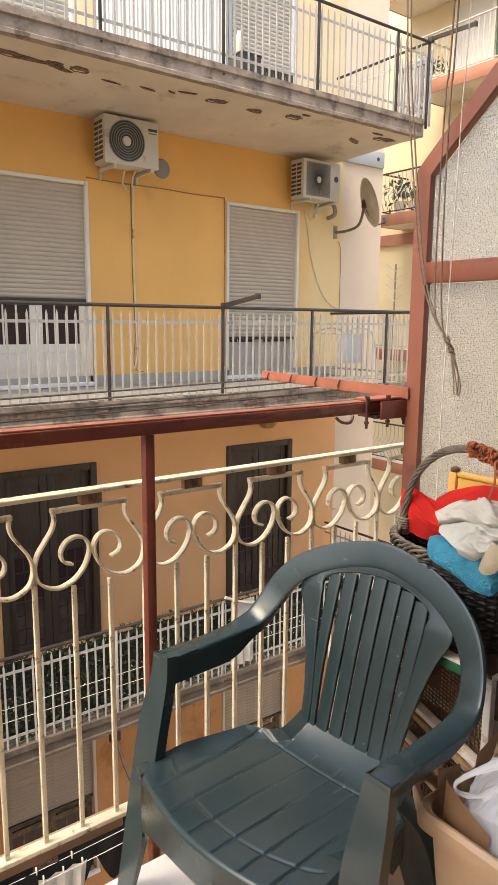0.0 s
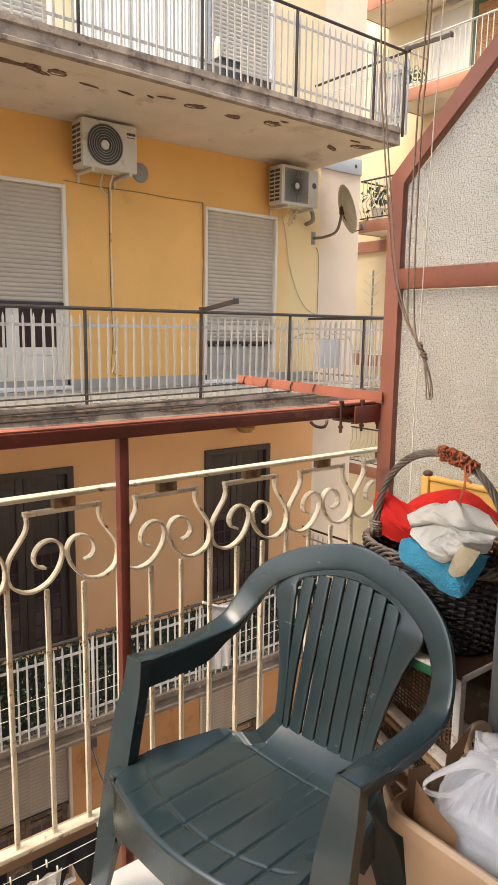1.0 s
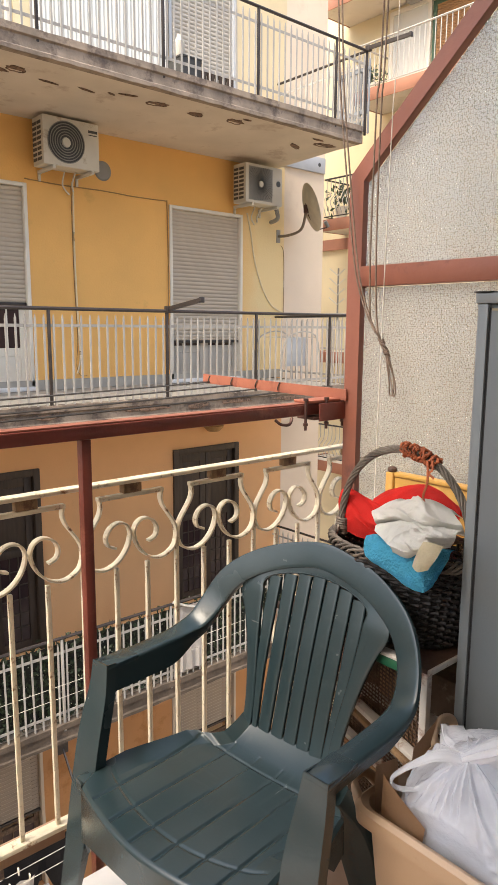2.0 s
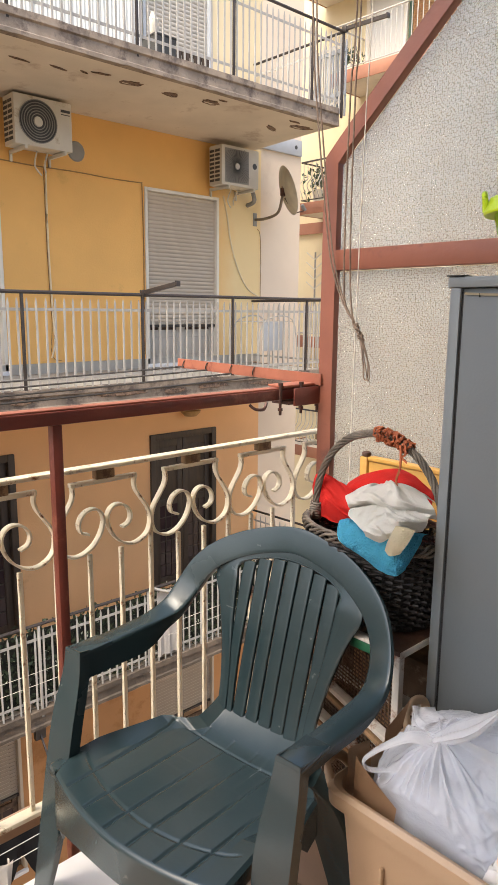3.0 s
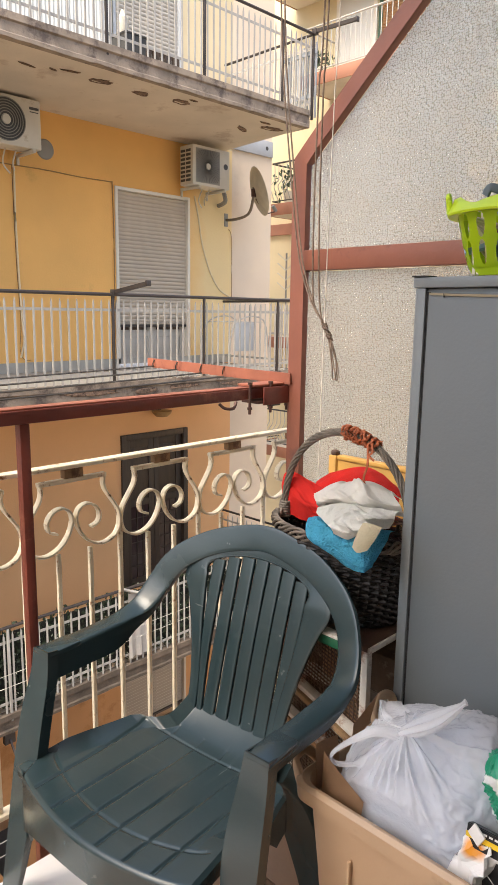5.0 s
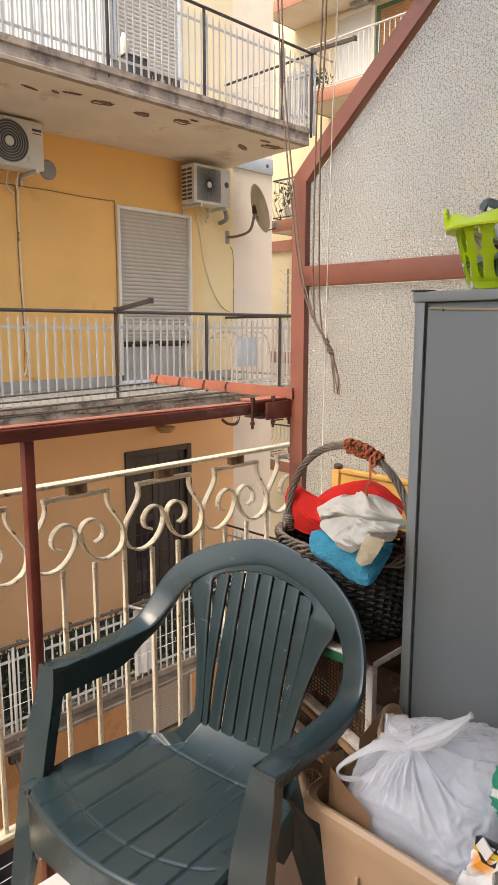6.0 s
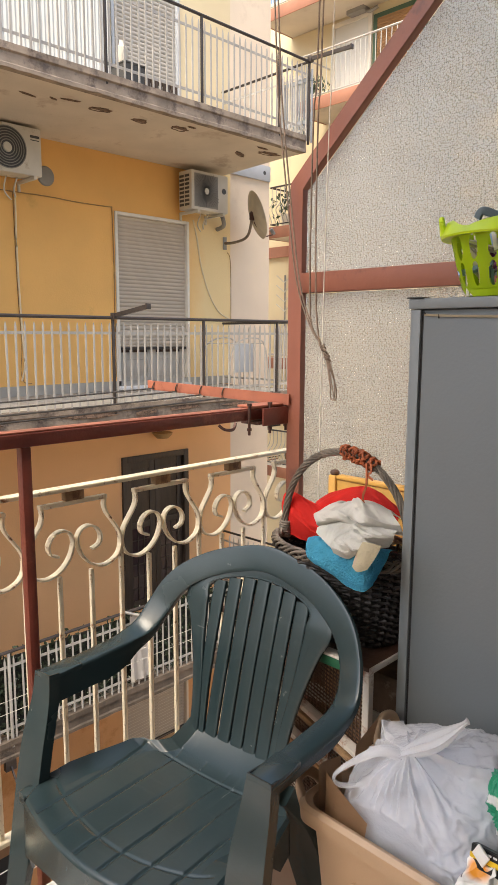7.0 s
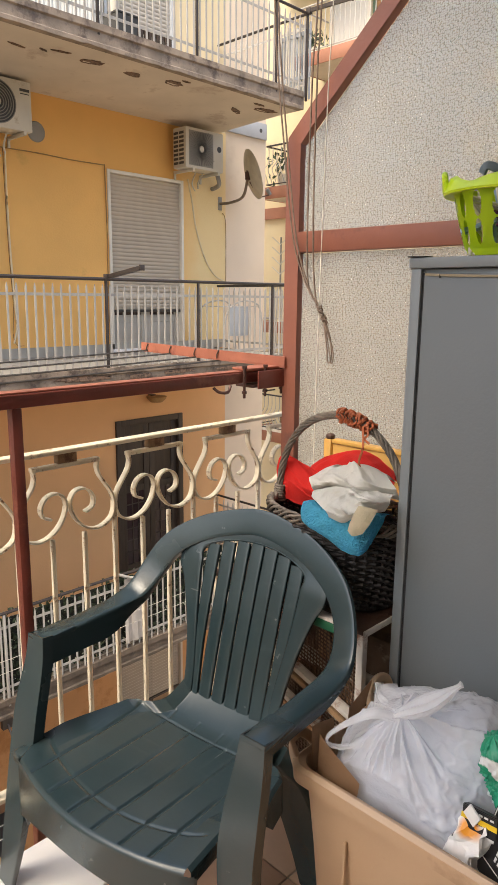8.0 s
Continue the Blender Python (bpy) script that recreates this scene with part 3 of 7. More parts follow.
def edge_scar(parent, x, z, w, h, seed):
    """A scar in the face of a slab's edge."""
    rnd = random.Random(seed)
    n = 14
    bm = bmesh.new()
    a, b = [], []
    for i in range(n):
        t = 2 * math.pi * i / n
        k = rnd.uniform(0.65, 1.2)
        a.append(bm.verts.new((x + math.cos(t) * w * k, 7.147, z + math.sin(t) * h * k)))
        b.append(bm.verts.new((x + math.cos(t) * w * k * 0.85, 7.140, z + math.sin(t) * h * k * 0.8)))
    for i in range(n):
        bm.faces.new((a[i], a[(i + 1) % n], b[(i + 1) % n], b[i]))
    bm.faces.new(b)
    part("edge_scar", bm, CHIP, parent, "dark broken patch in the concrete edge", 0)

for i, (x, w) in enumerate(((2.6, 0.25), (3.5, 0.35), (4.2, 0.15), (5.35, 0.42), (6.1, 0.2), (6.7, 0.3), (7.6, 0.25))):
    edge_scar(slab_mid, x, 0.49 + 0.02 * (i % 2), w, 0.035, 40 + i)

def bar_mesh(length, w, d, material):
    """A flat bar with spear-cut ends."""
    bm = bmesh.new()
    sweep(bm, [(0, 0, -length / 2), (0, 0, -length / 2 + 0.045), (0, 0, length / 2 - 0.045), (0, 0, length / 2)], rect(w, d), up=(0, 1, 0), scales=[(0.12, 0.8), 1, 1, (0.12, 0.8)])
    me = finish(bm, "bar", 0)
    me.materials.append(material)
    return me

BAR_GREY = bar_mesh(0.965, 0.021, 0.010, BAR)
BAR_WHITE = bar_mesh(0.965, 0.019, 0.010, WHITEBAR)
POSTS = [1.515, 2.89, 4.265, 5.69, 7.05, 8.42]

def balcony_railing(dz, bars, label, flat, first=1.6, pitch=0.1007):
    """Spear-ended bars on two flats under a dark handrail, with a return to the wall at its end."""
    t = thing("balcony_railing", (5.0, R, 0.5 + dz), label, "railing", "balcony railings across the court")
    xe = 9.03
    z = dz
    part("handrail", tube(bmesh.new(), [(-2.0, R, 1.590 + z), (xe - 0.02, R, 1.590 + z), (xe, R + 0.02, 1.590 + z), (xe, F, 1.585 + z)], 0.019, 8), DARKIRON, t, "dark brown iron handrail")
    for h in (1.42, 0.715):
        part("flat_rail", sweep(bmesh.new(), [(-2.0, R + 0.012, h + z), (xe, R + 0.012, h + z), (xe, F, h + z)], rect(0.008, 0.03), up=(0, 0, 1)), flat, t)
    for x in POSTS + [xe]:
        part("post", B(x - 0.014, x + 0.014, R - 0.014, R + 0.014, 0.50 + z, 1.585 + z, bevel=0.003), DARKIRON if flat is BAR else flat, t, "square iron post")
    for a, b in zip(POSTS, POSTS[1:] + [xe]):
        n = round((b - a) / pitch)
        for i in range(n):
            x = a + (b - a) * (i + 0.5) / n
            if x > first:
                piece("bar", bars, t, Matrix.Translation((x, R + 0.001, 1.05 + z)) @ pose(0, 0, 0, 0, random.uniform(-0.5, 0.5), random.uniform(-4, 4)))
    for i in range(14):
        piece("bar", bars, t, Matrix.Translation((xe - 0.011, R + 0.12 + i * 0.114, 1.05 + z)) @ pose(0, 0, 0, random.uniform(-0.8, 0.8), 0, 90))
    return t

rail_mid = balcony_railing(0.0, BAR_GREY, "light grey barred iron railing with a dark handrail", BAR)
rail_up = balcony_railing(3.55, BAR_GREY, "light grey barred iron railing seen from below", BAR)
rail_low = balcony_railing(-3.51, BAR_WHITE, "white barred iron railing backed with ivy netting", WHITEBAR)

def clothes_arm(a, b, label):
    t = thing("clothes_line_arm", a, label, "bracket", "clothes line arms")
    part("arm", sweep(bmesh.new(), [a, b], rect(0.035, 0.045)), DARKIRON, t)
    part("end_cap", B(b[0] - 0.03, b[0] + 0.03, b[1] - 0.012, b[1] + 0.012, b[2] - 0.03, b[2] + 0.03, bevel=0.004), DARKIRON, t)
    part("clamp", B(a[0] - 0.03, a[0] + 0.03, a[1] - 0.02, a[1] + 0.05, a[2] - 0.045, a[2] + 0.03, bevel=0.005), DARKIRON, t)

clothes_arm((5.70, R - 0.03, 1.615), (5.70, 6.52, 1.70), "dark iron clothes line arm on the balcony rail")
clothes_arm((9.04, R - 0.03, 5.175), (9.04, 6.45, 5.15), "dark iron clothes line arm on the upper balcony rail")

def slats(bm, x0, x1, z0, z1, y, pitch=0.055, d=0.012):
    """Curved roller slats, joined."""
    z = z1
    while z > z0 + 0.01:
        b = max(z0, z - pitch + 0.004)
        prev = None
        for k in range(4):
            s = k / 3
            zz = z + (b - z) * s
            yy = y - d * math.sin(math.pi * min(1, 0.15 + 0.85 * s))
            row = (bm.verts.new((x0, yy, zz)), bm.verts.new((x1, yy, zz)))
            if prev:
                bm.faces.new((prev[0], prev[1], row[1], row[0]))
            prev = row
        lo = (bm.verts.new((x0, y + 0.004, b - 0.004)), bm.verts.new((x1, y + 0.004, b - 0.004)))
        bm.faces.new((prev[0], prev[1], lo[1], lo[0]))
        z -= pitch
    return bm

DOORS = [0]

def shutter_door(x0, x1, z0, z1, down, slat_mat, frame_mat, label, leaf, bow=0.012):
    """A doorway with a roller shutter let down to a height, before a pair of door leaves."""
    DOORS[0] += 1
    t = thing("door_%d" % DOORS[0], ((x0 + x1) / 2, F, z0), label, "door", "", "structure")
    fw = 0.045
    bm = bmesh.new()
    box(bm, x0, x0 + fw, F - 0.02, F + 0.12, z0, z1, bevel=0.004)
    box(bm, x1 - fw, x1, F - 0.02, F + 0.12, z0, z1, bevel=0.004)
    box(bm, x0 + fw + 0.001, x1 - fw - 0.001, F - 0.018, F + 0.12, z1 - fw, z1, bevel=0.004)
    part("frame", bm, frame_mat, t, "painted door frame")
    sh = part("shutter", slats(bmesh.new(), x0 + fw + 0.002, x1 - fw - 0.002, down, z1 - fw - 0.002, F + 0.045, d=bow), slat_mat, t, "roller shutter slats")
    sh["kind"] = "stuff"
    part("bottom_bar", B(x0 + fw + 0.004, x1 - fw - 0.004, F + 0.02, F + 0.05, down - 0.04, down - 0.002, bevel=0.004), DARKIRON, t, "dark bottom bar of the shutter")
    part("threshold", B(x0, x1, F - 0.05, F + 0.2, z0 - 0.055, z0 - 0.002, bevel=0.005), MARBLE, t)
    mid = (x0 + x1) / 2
    for a, b in ((x0 + fw + 0.004, mid - 0.003), (mid + 0.003, x1 - fw - 0.004)):
        st = 0.075
        bm = bmesh.new()
        y0, y1 = F + 0.085, F + 0.125
        box(bm, a, a + st, y0, y1, z0 + 0.005, z1 - 0.06)
        box(bm, b - st, b, y0, y1, z0 + 0.005, z1 - 0.06)
        rail_z = z0 + 0.38
        for c, d in ((z0 + 0.005, z0 + 0.12), (rail_z, rail_z + 0.10), (rail_z + 0.58, rail_z + 0.66), (z1 - 0.16, z1 - 0.06)):
            box(bm, a + st + 0.0005, b - st - 0.0005, y0 + 0.002, y1 - 0.002, c, d)
        lf = part("leaf", bm, leaf, t, "door leaf with a glazed upper half", 0)
        part("panel", B(a + st, b - st, y0 + 0.014, y1 - 0.008, z0 + 0.12, rail_z, bevel=0.003), leaf, lf)
        part("pane", B(a + st, b - st, y0 + 0.018, y0 + 0.024, rail_z + 0.10, rail_z + 0.58), DARKPANE, lf, "dark glass pane", 0)
        for k in (1, 2):
            xx = a + st + (b - a - 2 * st) * k / 3
            part("glazing_bar", B(xx - 0.009, xx + 0.009, y0 + 0.006, y0 + 0.017, rail_z + 0.10, rail_z + 0.58), leaf, lf, "", 0)
    return t

shutter_door(3.50, 4.87, 0.66, 3.12, 1.70, SHUTTER, WHITEWOOD, "balcony door with a beige roller shutter half down over white leaves", WHITEWOOD)
shutter_door(6.955, 8.31, 0.66, 3.11, 1.22, SHUTTER, WHITEWOOD, "balcony door with a beige roller shutter let almost down", SHUTTERG)
shutter_door(3.50, 4.76, 4.22, 6.66, 4.30, SHUTTERG, WHITEWOOD, "upper balcony door with its grey roller shutter closed", WHITEWOOD)
shutter_door(6.98, 8.17, 4.22, 6.66, 4.55, SHUTTERG, BLUEGREY, "upper balcony door with its grey roller shutter almost closed", DARKWOOD)
shutter_door(3.44, 4.74, -6.39, -3.95, -5.20, BLIND, SHUTTER, "lower doorway with a grey roller shutter half down", BROWNINSIDE, 0.003)
shutter_door(6.90, 8.20, -6.39, -3.95, -5.15, BLIND, SHUTTER, "lower doorway with a grey roller shutter half down", BROWNINSIDE, 0.003)

def dark_door(x0, x1, z0, z1, label):
    """Dark wooden door leaves with tall glazed lights and a lattice of glazing bars."""
    DOORS[0] += 1
    t = thing("door_%d" % DOORS[0], ((x0 + x1) / 2, F, z0), label, "door", "", "structure")
    bm = bmesh.new()
    fw = 0.07
    box(bm, x0 - 0.02, x0 + fw, F - 0.035, F + 0.10, z0, z1 + 0.02, bevel=0.006)
    box(bm, x1 - fw, x1 + 0.02, F - 0.035, F + 0.10, z0, z1 + 0.02, bevel=0.006)
    box(bm, x0 + fw + 0.001, x1 - fw - 0.001, F - 0.033, F + 0.10, z1 - fw, z1 + 0.02, bevel=0.006)
    part("frame", bm, DARKWOOD, t)
    mid = (x0 + x1) / 2
    for a, b in ((x0 + fw + 0.004, mid - 0.004), (mid + 0.004, x1 - fw - 0.004)):
        st = 0.10
        y0, y1 = F + 0.03, F + 0.075
        bm = bmesh.new()
        box(bm, a, a + st, y0, y1, z0 + 0.005, z1 - fw - 0.006, bevel=0.004)
        box(bm, b - st, b, y0, y1, z0 + 0.005, z1 - fw - 0.006, bevel=0.004)
        for c, d in ((z0 + 0.005, z0 + 0.16), (z0 + 1.32, z0 + 1.42), (z1 - fw - 0.13, z1 - fw - 0.006)):
            box(bm, a + st + 0.0005, b - st - 0.0005, y0 + 0.002, y1 - 0.002, c, d, bevel=0.003)
        lf = part("leaf", bm, DARKWOOD, t)
        part("panel", B(a + st, b - st, y0 + 0.015, y1 - 0.01, z0 + 1.42, z1 - fw - 0.13, bevel=0.004), DARKWOOD, lf)
        part("pane", B(a + st, b - st, y0 + 0.022, y0 + 0.028, z0 + 0.16, z0 + 1.32), DARKPANE, lf, "dark glass pane", 0)
        for k in range(1, 6):
            zz = z0 + 0.16 + 1.16 * k / 6
            part("glazing_bar", B(a + st, b - st, y0 + 0.008, y0 + 0.021, zz - 0.007, zz + 0.007), DARKWOOD, lf, "", 0)
        for k in (1, 2):
            xx = a + st + (b - a - 2 * st) * k / 3
            part("glazing_bar", B(xx - 0.007, xx + 0.007, y0 + 0.0065, y0 + 0.0205, z0 + 0.16, z0 + 1.32), DARKWOOD, lf, "", 0)

dark_door(3.58, 4.85, -2.86, -0.42, "dark brown wooden balcony door with glazed lights")
dark_door(6.99, 8.22, -2.86, -0.42, "dark brown wooden balcony door with glazed lights")

def outdoor_unit(x0, z0, face, label, grille_mat, big):
    """An air conditioner's outdoor unit on two wall brackets."""
    t = thing("air_conditioner", (x0 + 0.38, F - 0.3, z0 - 0.06), label, "air conditioner", "outdoor units on the wall")
    w, h, d = 0.73, 0.55, 0.29
    y0 = F - 0.12 - d
    part("body", B(x0, x0 + w, y0, y0 + d, z0, z0 + h, bevel=0.014), ACWHITE, t, "ageing white enamelled casing")
    cx, cz = (x0 + 0.29, z0 + h / 2)
    m = Matrix.Translation((cx, y0 - 0.001, cz)) @ pose(0, 0, 0, 90)
    if big:
        part("fan_recess", lathe(bmesh.new(), [(0.0, 0.002), (0.235, 0.002), (0.235, -0.004)], 40, m), ACDARK, t, "dark round fan opening")
        bm = bmesh.new()
        for r in (0.235, 0.205, 0.175, 0.145, 0.115, 0.085):
            tube(bm, [(cx + r * math.cos(a * math.pi / 18), y0 - 0.012, cz + r * math.sin(a * math.pi / 18)) for a in range(36)], 0.0055, 5, up=(0, 1, 0), closed=True)
        part("fan_grille", bm, ACGREY, t, "concentric wire fan guard")
        part("fan_hub", lathe(bmesh.new(), [(0.0, 0.020), (0.05, 0.018), (0.058, 0.004), (0.058, 0.0)], 24, m), ACWHITE, t)
    else:
        part("fan_recess", B(cx - 0.235, cx + 0.235, y0 - 0.004, y0 + 0.004, cz - 0.235, cz + 0.235, bevel=0.003), ACGREY, t, "square fan opening")
        bm = bmesh.new()
        for k in range(40):
            a = 2 * math.pi * k / 40
            q = 0.225 / max(abs(math.cos(a)), abs(math.sin(a)))
            q = min(q, 0.28)
            tube(bm, [(cx + 0.05 * math.cos(a), y0 - 0.012, cz + 0.05 * math.sin(a)), (cx + q * math.cos(a + 0.12), y0 - 0.010, cz + q * math.sin(a + 0.12))], 0.004, 4, up=(0, 1, 0))
        part("fan_grille", bm, ACDARK, t, "swirled wire fan guard")
        part("fan_hub", lathe(bmesh.new(), [(0.0, 0.020), (0.04, 0.018), (0.045, 0.0)], 20, m), ACWHITE, t)
    for k in range(8):
        for j in range(2):
            part("side_vent", B(x0 - 0.003, x0 + 0.002, y0 + 0.05 + j * 0.12, y0 + 0.15 + j * 0.12, z0 + 0.05 + k * 0.058, z0 + 0.085 + k * 0.058), ACDARK, t, "", 0)
    if face == "bar":
        part("badge", B(x0 + 0.585, x0 + 0.705, y0 - 0.003, y0 + 0.001, z0 + h - 0.115, z0 + h - 0.085), ACDARK, t, "dark plain badge", 0)
        part("badge", B(x0 + 0.59, x0 + 0.70, y0 - 0.003, y0 + 0.001, z0 + h - 0.145, z0 + h - 0.135), ACDARK, t, "", 0)
    else:
        part("badge", lathe(bmesh.new(), [(0.0, 0.003), (0.042, 0.003), (0.042, -0.001)], 24, Matrix.Translation((x0 + 0.645, y0 - 0.001, z0 + 0.32)) @ pose(0, 0, 0, 90)), ACDARK, t, "round dark badge")
    for x in (x0 + 0.10, x0 + w - 0.13):
        bm = bmesh.new()
        box(bm, x, x + 0.035, y0 - 0.03, F - 0.004, z0 - 0.045, z0 - 0.004, bevel=0.003)
        box(bm, x + 0.002, x + 0.033, F - 0.03, F - 0.003, z0 - 0.13, z0 - 0.046, bevel=0.003)
        part("bracket", bm, ACWHITE, t, "white steel wall bracket")
    bm = bmesh.new()
    tube(bm, spline([(x0 + 0.50, y0 + 0.2, z0 - 0.005), (x0 + 0.52, F - 0.08, z0 - 0.12), (x0 + 0.56, F - 0.03, z0 - 0.20)], 5), 0.012, 6)
    tube(bm, spline([(x0 + 0.36, y0 + 0.2, z0 - 0.005), (x0 + 0.38, F - 0.10, z0 - 0.15), (x0 + 0.50, F - 0.03, z0 - 0.24)], 5), 0.010, 6)
    part("hose", bm, ACWHITE, t, "pale refrigerant hoses")

outdoor_unit(4.92, 3.29, "bar", "white air conditioner outdoor unit with a round fan", ACDARK, True)
outdoor_unit(8.03, 3.23, "round", "white air conditioner outdoor unit with a square fan guard", ACGREY, False)
lamp = thing("wall_lamp", (7.62, F, -0.16), "small tan bowl lamp on the peach wall", "wall lamp")
part("bowl", lathe(bmesh.new(), [(0.0, -0.10), (0.09, -0.085), (0.145, -0.03), (0.155, 0.0), (0.14, 0.004), (0.0, 0.006)], 24, Matrix.Translation((7.62, F - 0.16, -0.065))), CABLETAN, lamp)
part("bracket", B(7.58, 7.66, F - 0.1, F - 0.003, -0.085, -0.045, bevel=0.006), DARKIRON, lamp)
rag = thing("pipe_outlet", (8.72, F - 0.2, 3.05), "grey bundled pipe lagging under the outdoor unit", "pipe")
part("lagging", tube(bmesh.new(), spline([(8.78, F - 0.25, 3.24), (8.80, F - 0.26, 3.17), (8.85, F - 0.22, 3.10), (8.88, F - 0.12, 3.07), (8.90, F - 0.01, 3.06)], 5), 0.034, 8), ACGREY, rag)
cover = thing("wall_duct_cover", (5.92, F, 3.40), "round grey duct cover on the yellow wall", "duct cover")
part("disc", lathe(bmesh.new(), [(0.0, 0.02), (0.11, 0.018), (0.125, 0.0)], 28, Matrix.Translation((5.92, F - 0.002, 3.41)) @ pose(0, 0, 0, 90)), ACGREY, cover)

def cable(name, pts, r, material, label, per=5):
    t = thing(name, pts[-1], label, "cable", "wall cables")
    part("strand", tube(bmesh.new(), spline(pts, per), r, 6), material, t)

W0 = F - 0.012
cable("wall_cable", [(5.455, W0, 3.15), (5.455, W0, 2.6), (5.46, W0, 1.95), (5.48, W0, 1.25), (5.455, W0, 0.92), (5.50, W0, 0.78), (5.6, W0, 0.765)], 0.0028, DARKIRON, "dark cable run down the yellow wall")
cable("wall_cable", [(5.485, W0, 3.12), (5.475, W0, 2.6), (5.48, W0, 2.0), (5.50, W0, 1.3), (5.51, W0, 1.0), (5.46, W0, 0.80)], 0.012, PALEHOSE, "pale drain hose run down the yellow wall")
cable("wall_cable", [(4.85, W0, 3.17), (5.3, W0, 3.155), (5.9, W0, 3.16), (6.4, W0, 3.145), (6.915, W0, 3.15)], 0.007, CABLETAN, "thin brown cable over the doors")
cable("wall_cable", [(6.915, W0, 3.16), (6.925, W0, 2.4), (6.92, W0, 1.6), (6.925, W0, 0.80)], 0.007, CABLETAN, "tan cable beside the door frame")
cable("wall_cable", [(8.40, W0, 3.15), (8.48, W0, 2.85), (8.56, W0, 2.45), (8.72, W0, 2.05), (8.92, W0, 1.78), (9.16, W0, 1.66)], 0.013, PALEHOSE, "pale hose drooping along the wall")
cable("wall_cable", [(9.12, W0, 2.72), (9.18, W0, 2.64), (9.20, W0, 2.3), (9.20, W0, 1.66)], 0.005, CABLETAN, "thin cable from the dish bracket")

dish = thing("satellite_dish", (9.07, F, 2.86), "weathered beige satellite dish on a bent wall arm", "satellite dish")
dm = Matrix.Translation((9.20, 8.33, 3.25)) @ Euler((0, radians(72), radians(-30))).to_matrix().to_4x4()
part("reflector", lathe(bmesh.new(), [(0.0, -0.075), (0.12, -0.066), (0.24, -0.036), (0.34, 0.0), (0.365, 0.012), (0.372, 0.008), (0.345, -0.008), (0.24, -0.048), (0.12, -0.078), (0.0, -0.087)], 40, dm), DISH, dish)
part("wall_plate", B(9.03, 9.11, F - 0.014, F - 0.002, 2.76, 2.96, bevel=0.003), ACGREY, dish)
part("arm", tube(bmesh.new(), spline([(9.07, F - 0.01, 2.86), (9.09, 8.70, 2.86), (9.10, 8.45, 2.92), (9.10, 8.36, 3.10), (9.10, 8.34, 3.30)], 6), 0.022, 8), DISHARM, dish)
part("clamp", B(9.07, 9.15, 8.30, 8.37, 3.16, 3.28, bevel=0.01), STEEL, dish)
part("feed_arm", tube(bmesh.new(), [(9.14, 8.33, 3.14), (9.30, 8.28, 2.92), (9.50, 8.24, 2.98)], 0.012, 6), STEEL, dish)
part("feed_horn", tube(bmesh.new(), [(9.50, 8.24, 2.98), (9.44, 8.25, 3.06)], 0.03, 10), ACGREY, dish)

sheet = thing("ribbed_panel", (5.9, F - 0.1, 4.16), "tall white ribbed sheet covering the balcony wall", "panel")
bm = bmesh.new()
xs = [5.02 + 0.028 * i for i in range(69)]
lo = [[bm.verts.new((x, F - 0.07 - (0.012 if i % 2 else 0.0), z)) for i, x in enumerate(xs)] for z in (4.17, 6.9)]
hi = [[bm.verts.new((x, F - 0.05 - (0.012 if i % 2 else 0.0), z)) for i, x in enumerate(xs)] for z in (4.17, 6.9)]
for g, fl in ((lo, False), (hi, True)):
    for i in range(68):
        bm.faces.new((g[0][i], g[0][i + 1], g[1][i + 1], g[1][i]))
part("sheet", bm, WHITESHEET, sheet, "", 0)
part("yellow_pier", B(4.80, 5.0, F - 0.02, F - 0.003, 4.16, 7.9), FARYELLOW, slab_up, "strip of yellow plaster", 0)

panel = thing("wall_panel", (9.65, F, 3.95), "blue-grey flat panel fixed to the pale wall", "panel")
part("board", B(9.17, 10.10, F - 0.045, F - 0.004, 3.955, 4.20, bevel=0.006), BLUEGREY, panel)
part("hole", lathe(bmesh.new(), [(0.0, 0.002), (0.032, 0.002), (0.032, 0.0)], 16, Matrix.Translation((9.95, F - 0.047, 4.08)) @ pose(0, 0, 0, 90)), ACDARK, panel)

# things on the upper balcony
tub_up = thing("storage_crate", (6.25, 7.55, 4.16), "dark plastic crate on the upper balcony", "crate")
bm = bmesh.new()
sweep(bm, [(6.25, 7.55, 4.165), (6.25, 7.55, 4.44)], rrect(0.30, 0.3, 0.03), up=(0, 1, 0), scales=[0.88, 1])
part("shell", bm, ACDARK, tub_up)
part("lid", B(6.09, 6.41, 7.39, 7.71, 4.442, 4.462, bevel=0.006), ACDARK, tub_up)
bottle = thing("bottle", (6.15, 7.52, 4.463), "pale plastic bottle standing on the crate", "bottle")
part("shell", lathe(bmesh.new(), [(0.06, 0), (0.065, 0.02), (0.065, 0.16), (0.03, 0.2), (0.025, 0.24)], 16, Matrix.Translation((6.15, 7.52, 4.463))), ACWHITE, bottle)
bench = thing("slatted_bench", (6.75, 7.6, 4.16), "dark slatted bench beside the upper door", "bench")
for k in range(9):
    part("slat", B(6.47 + k * 0.06, 6.51 + k * 0.06, 7.55, 7.575, 4.16, 4.44, bevel=0.004), DARKWOOD, bench)
for z in (4.22, 4.38):
    part("rail", B(6.45, 7.01, 7.577, 7.60, z, z + 0.05, bevel=0.004), DARKWOOD, bench)

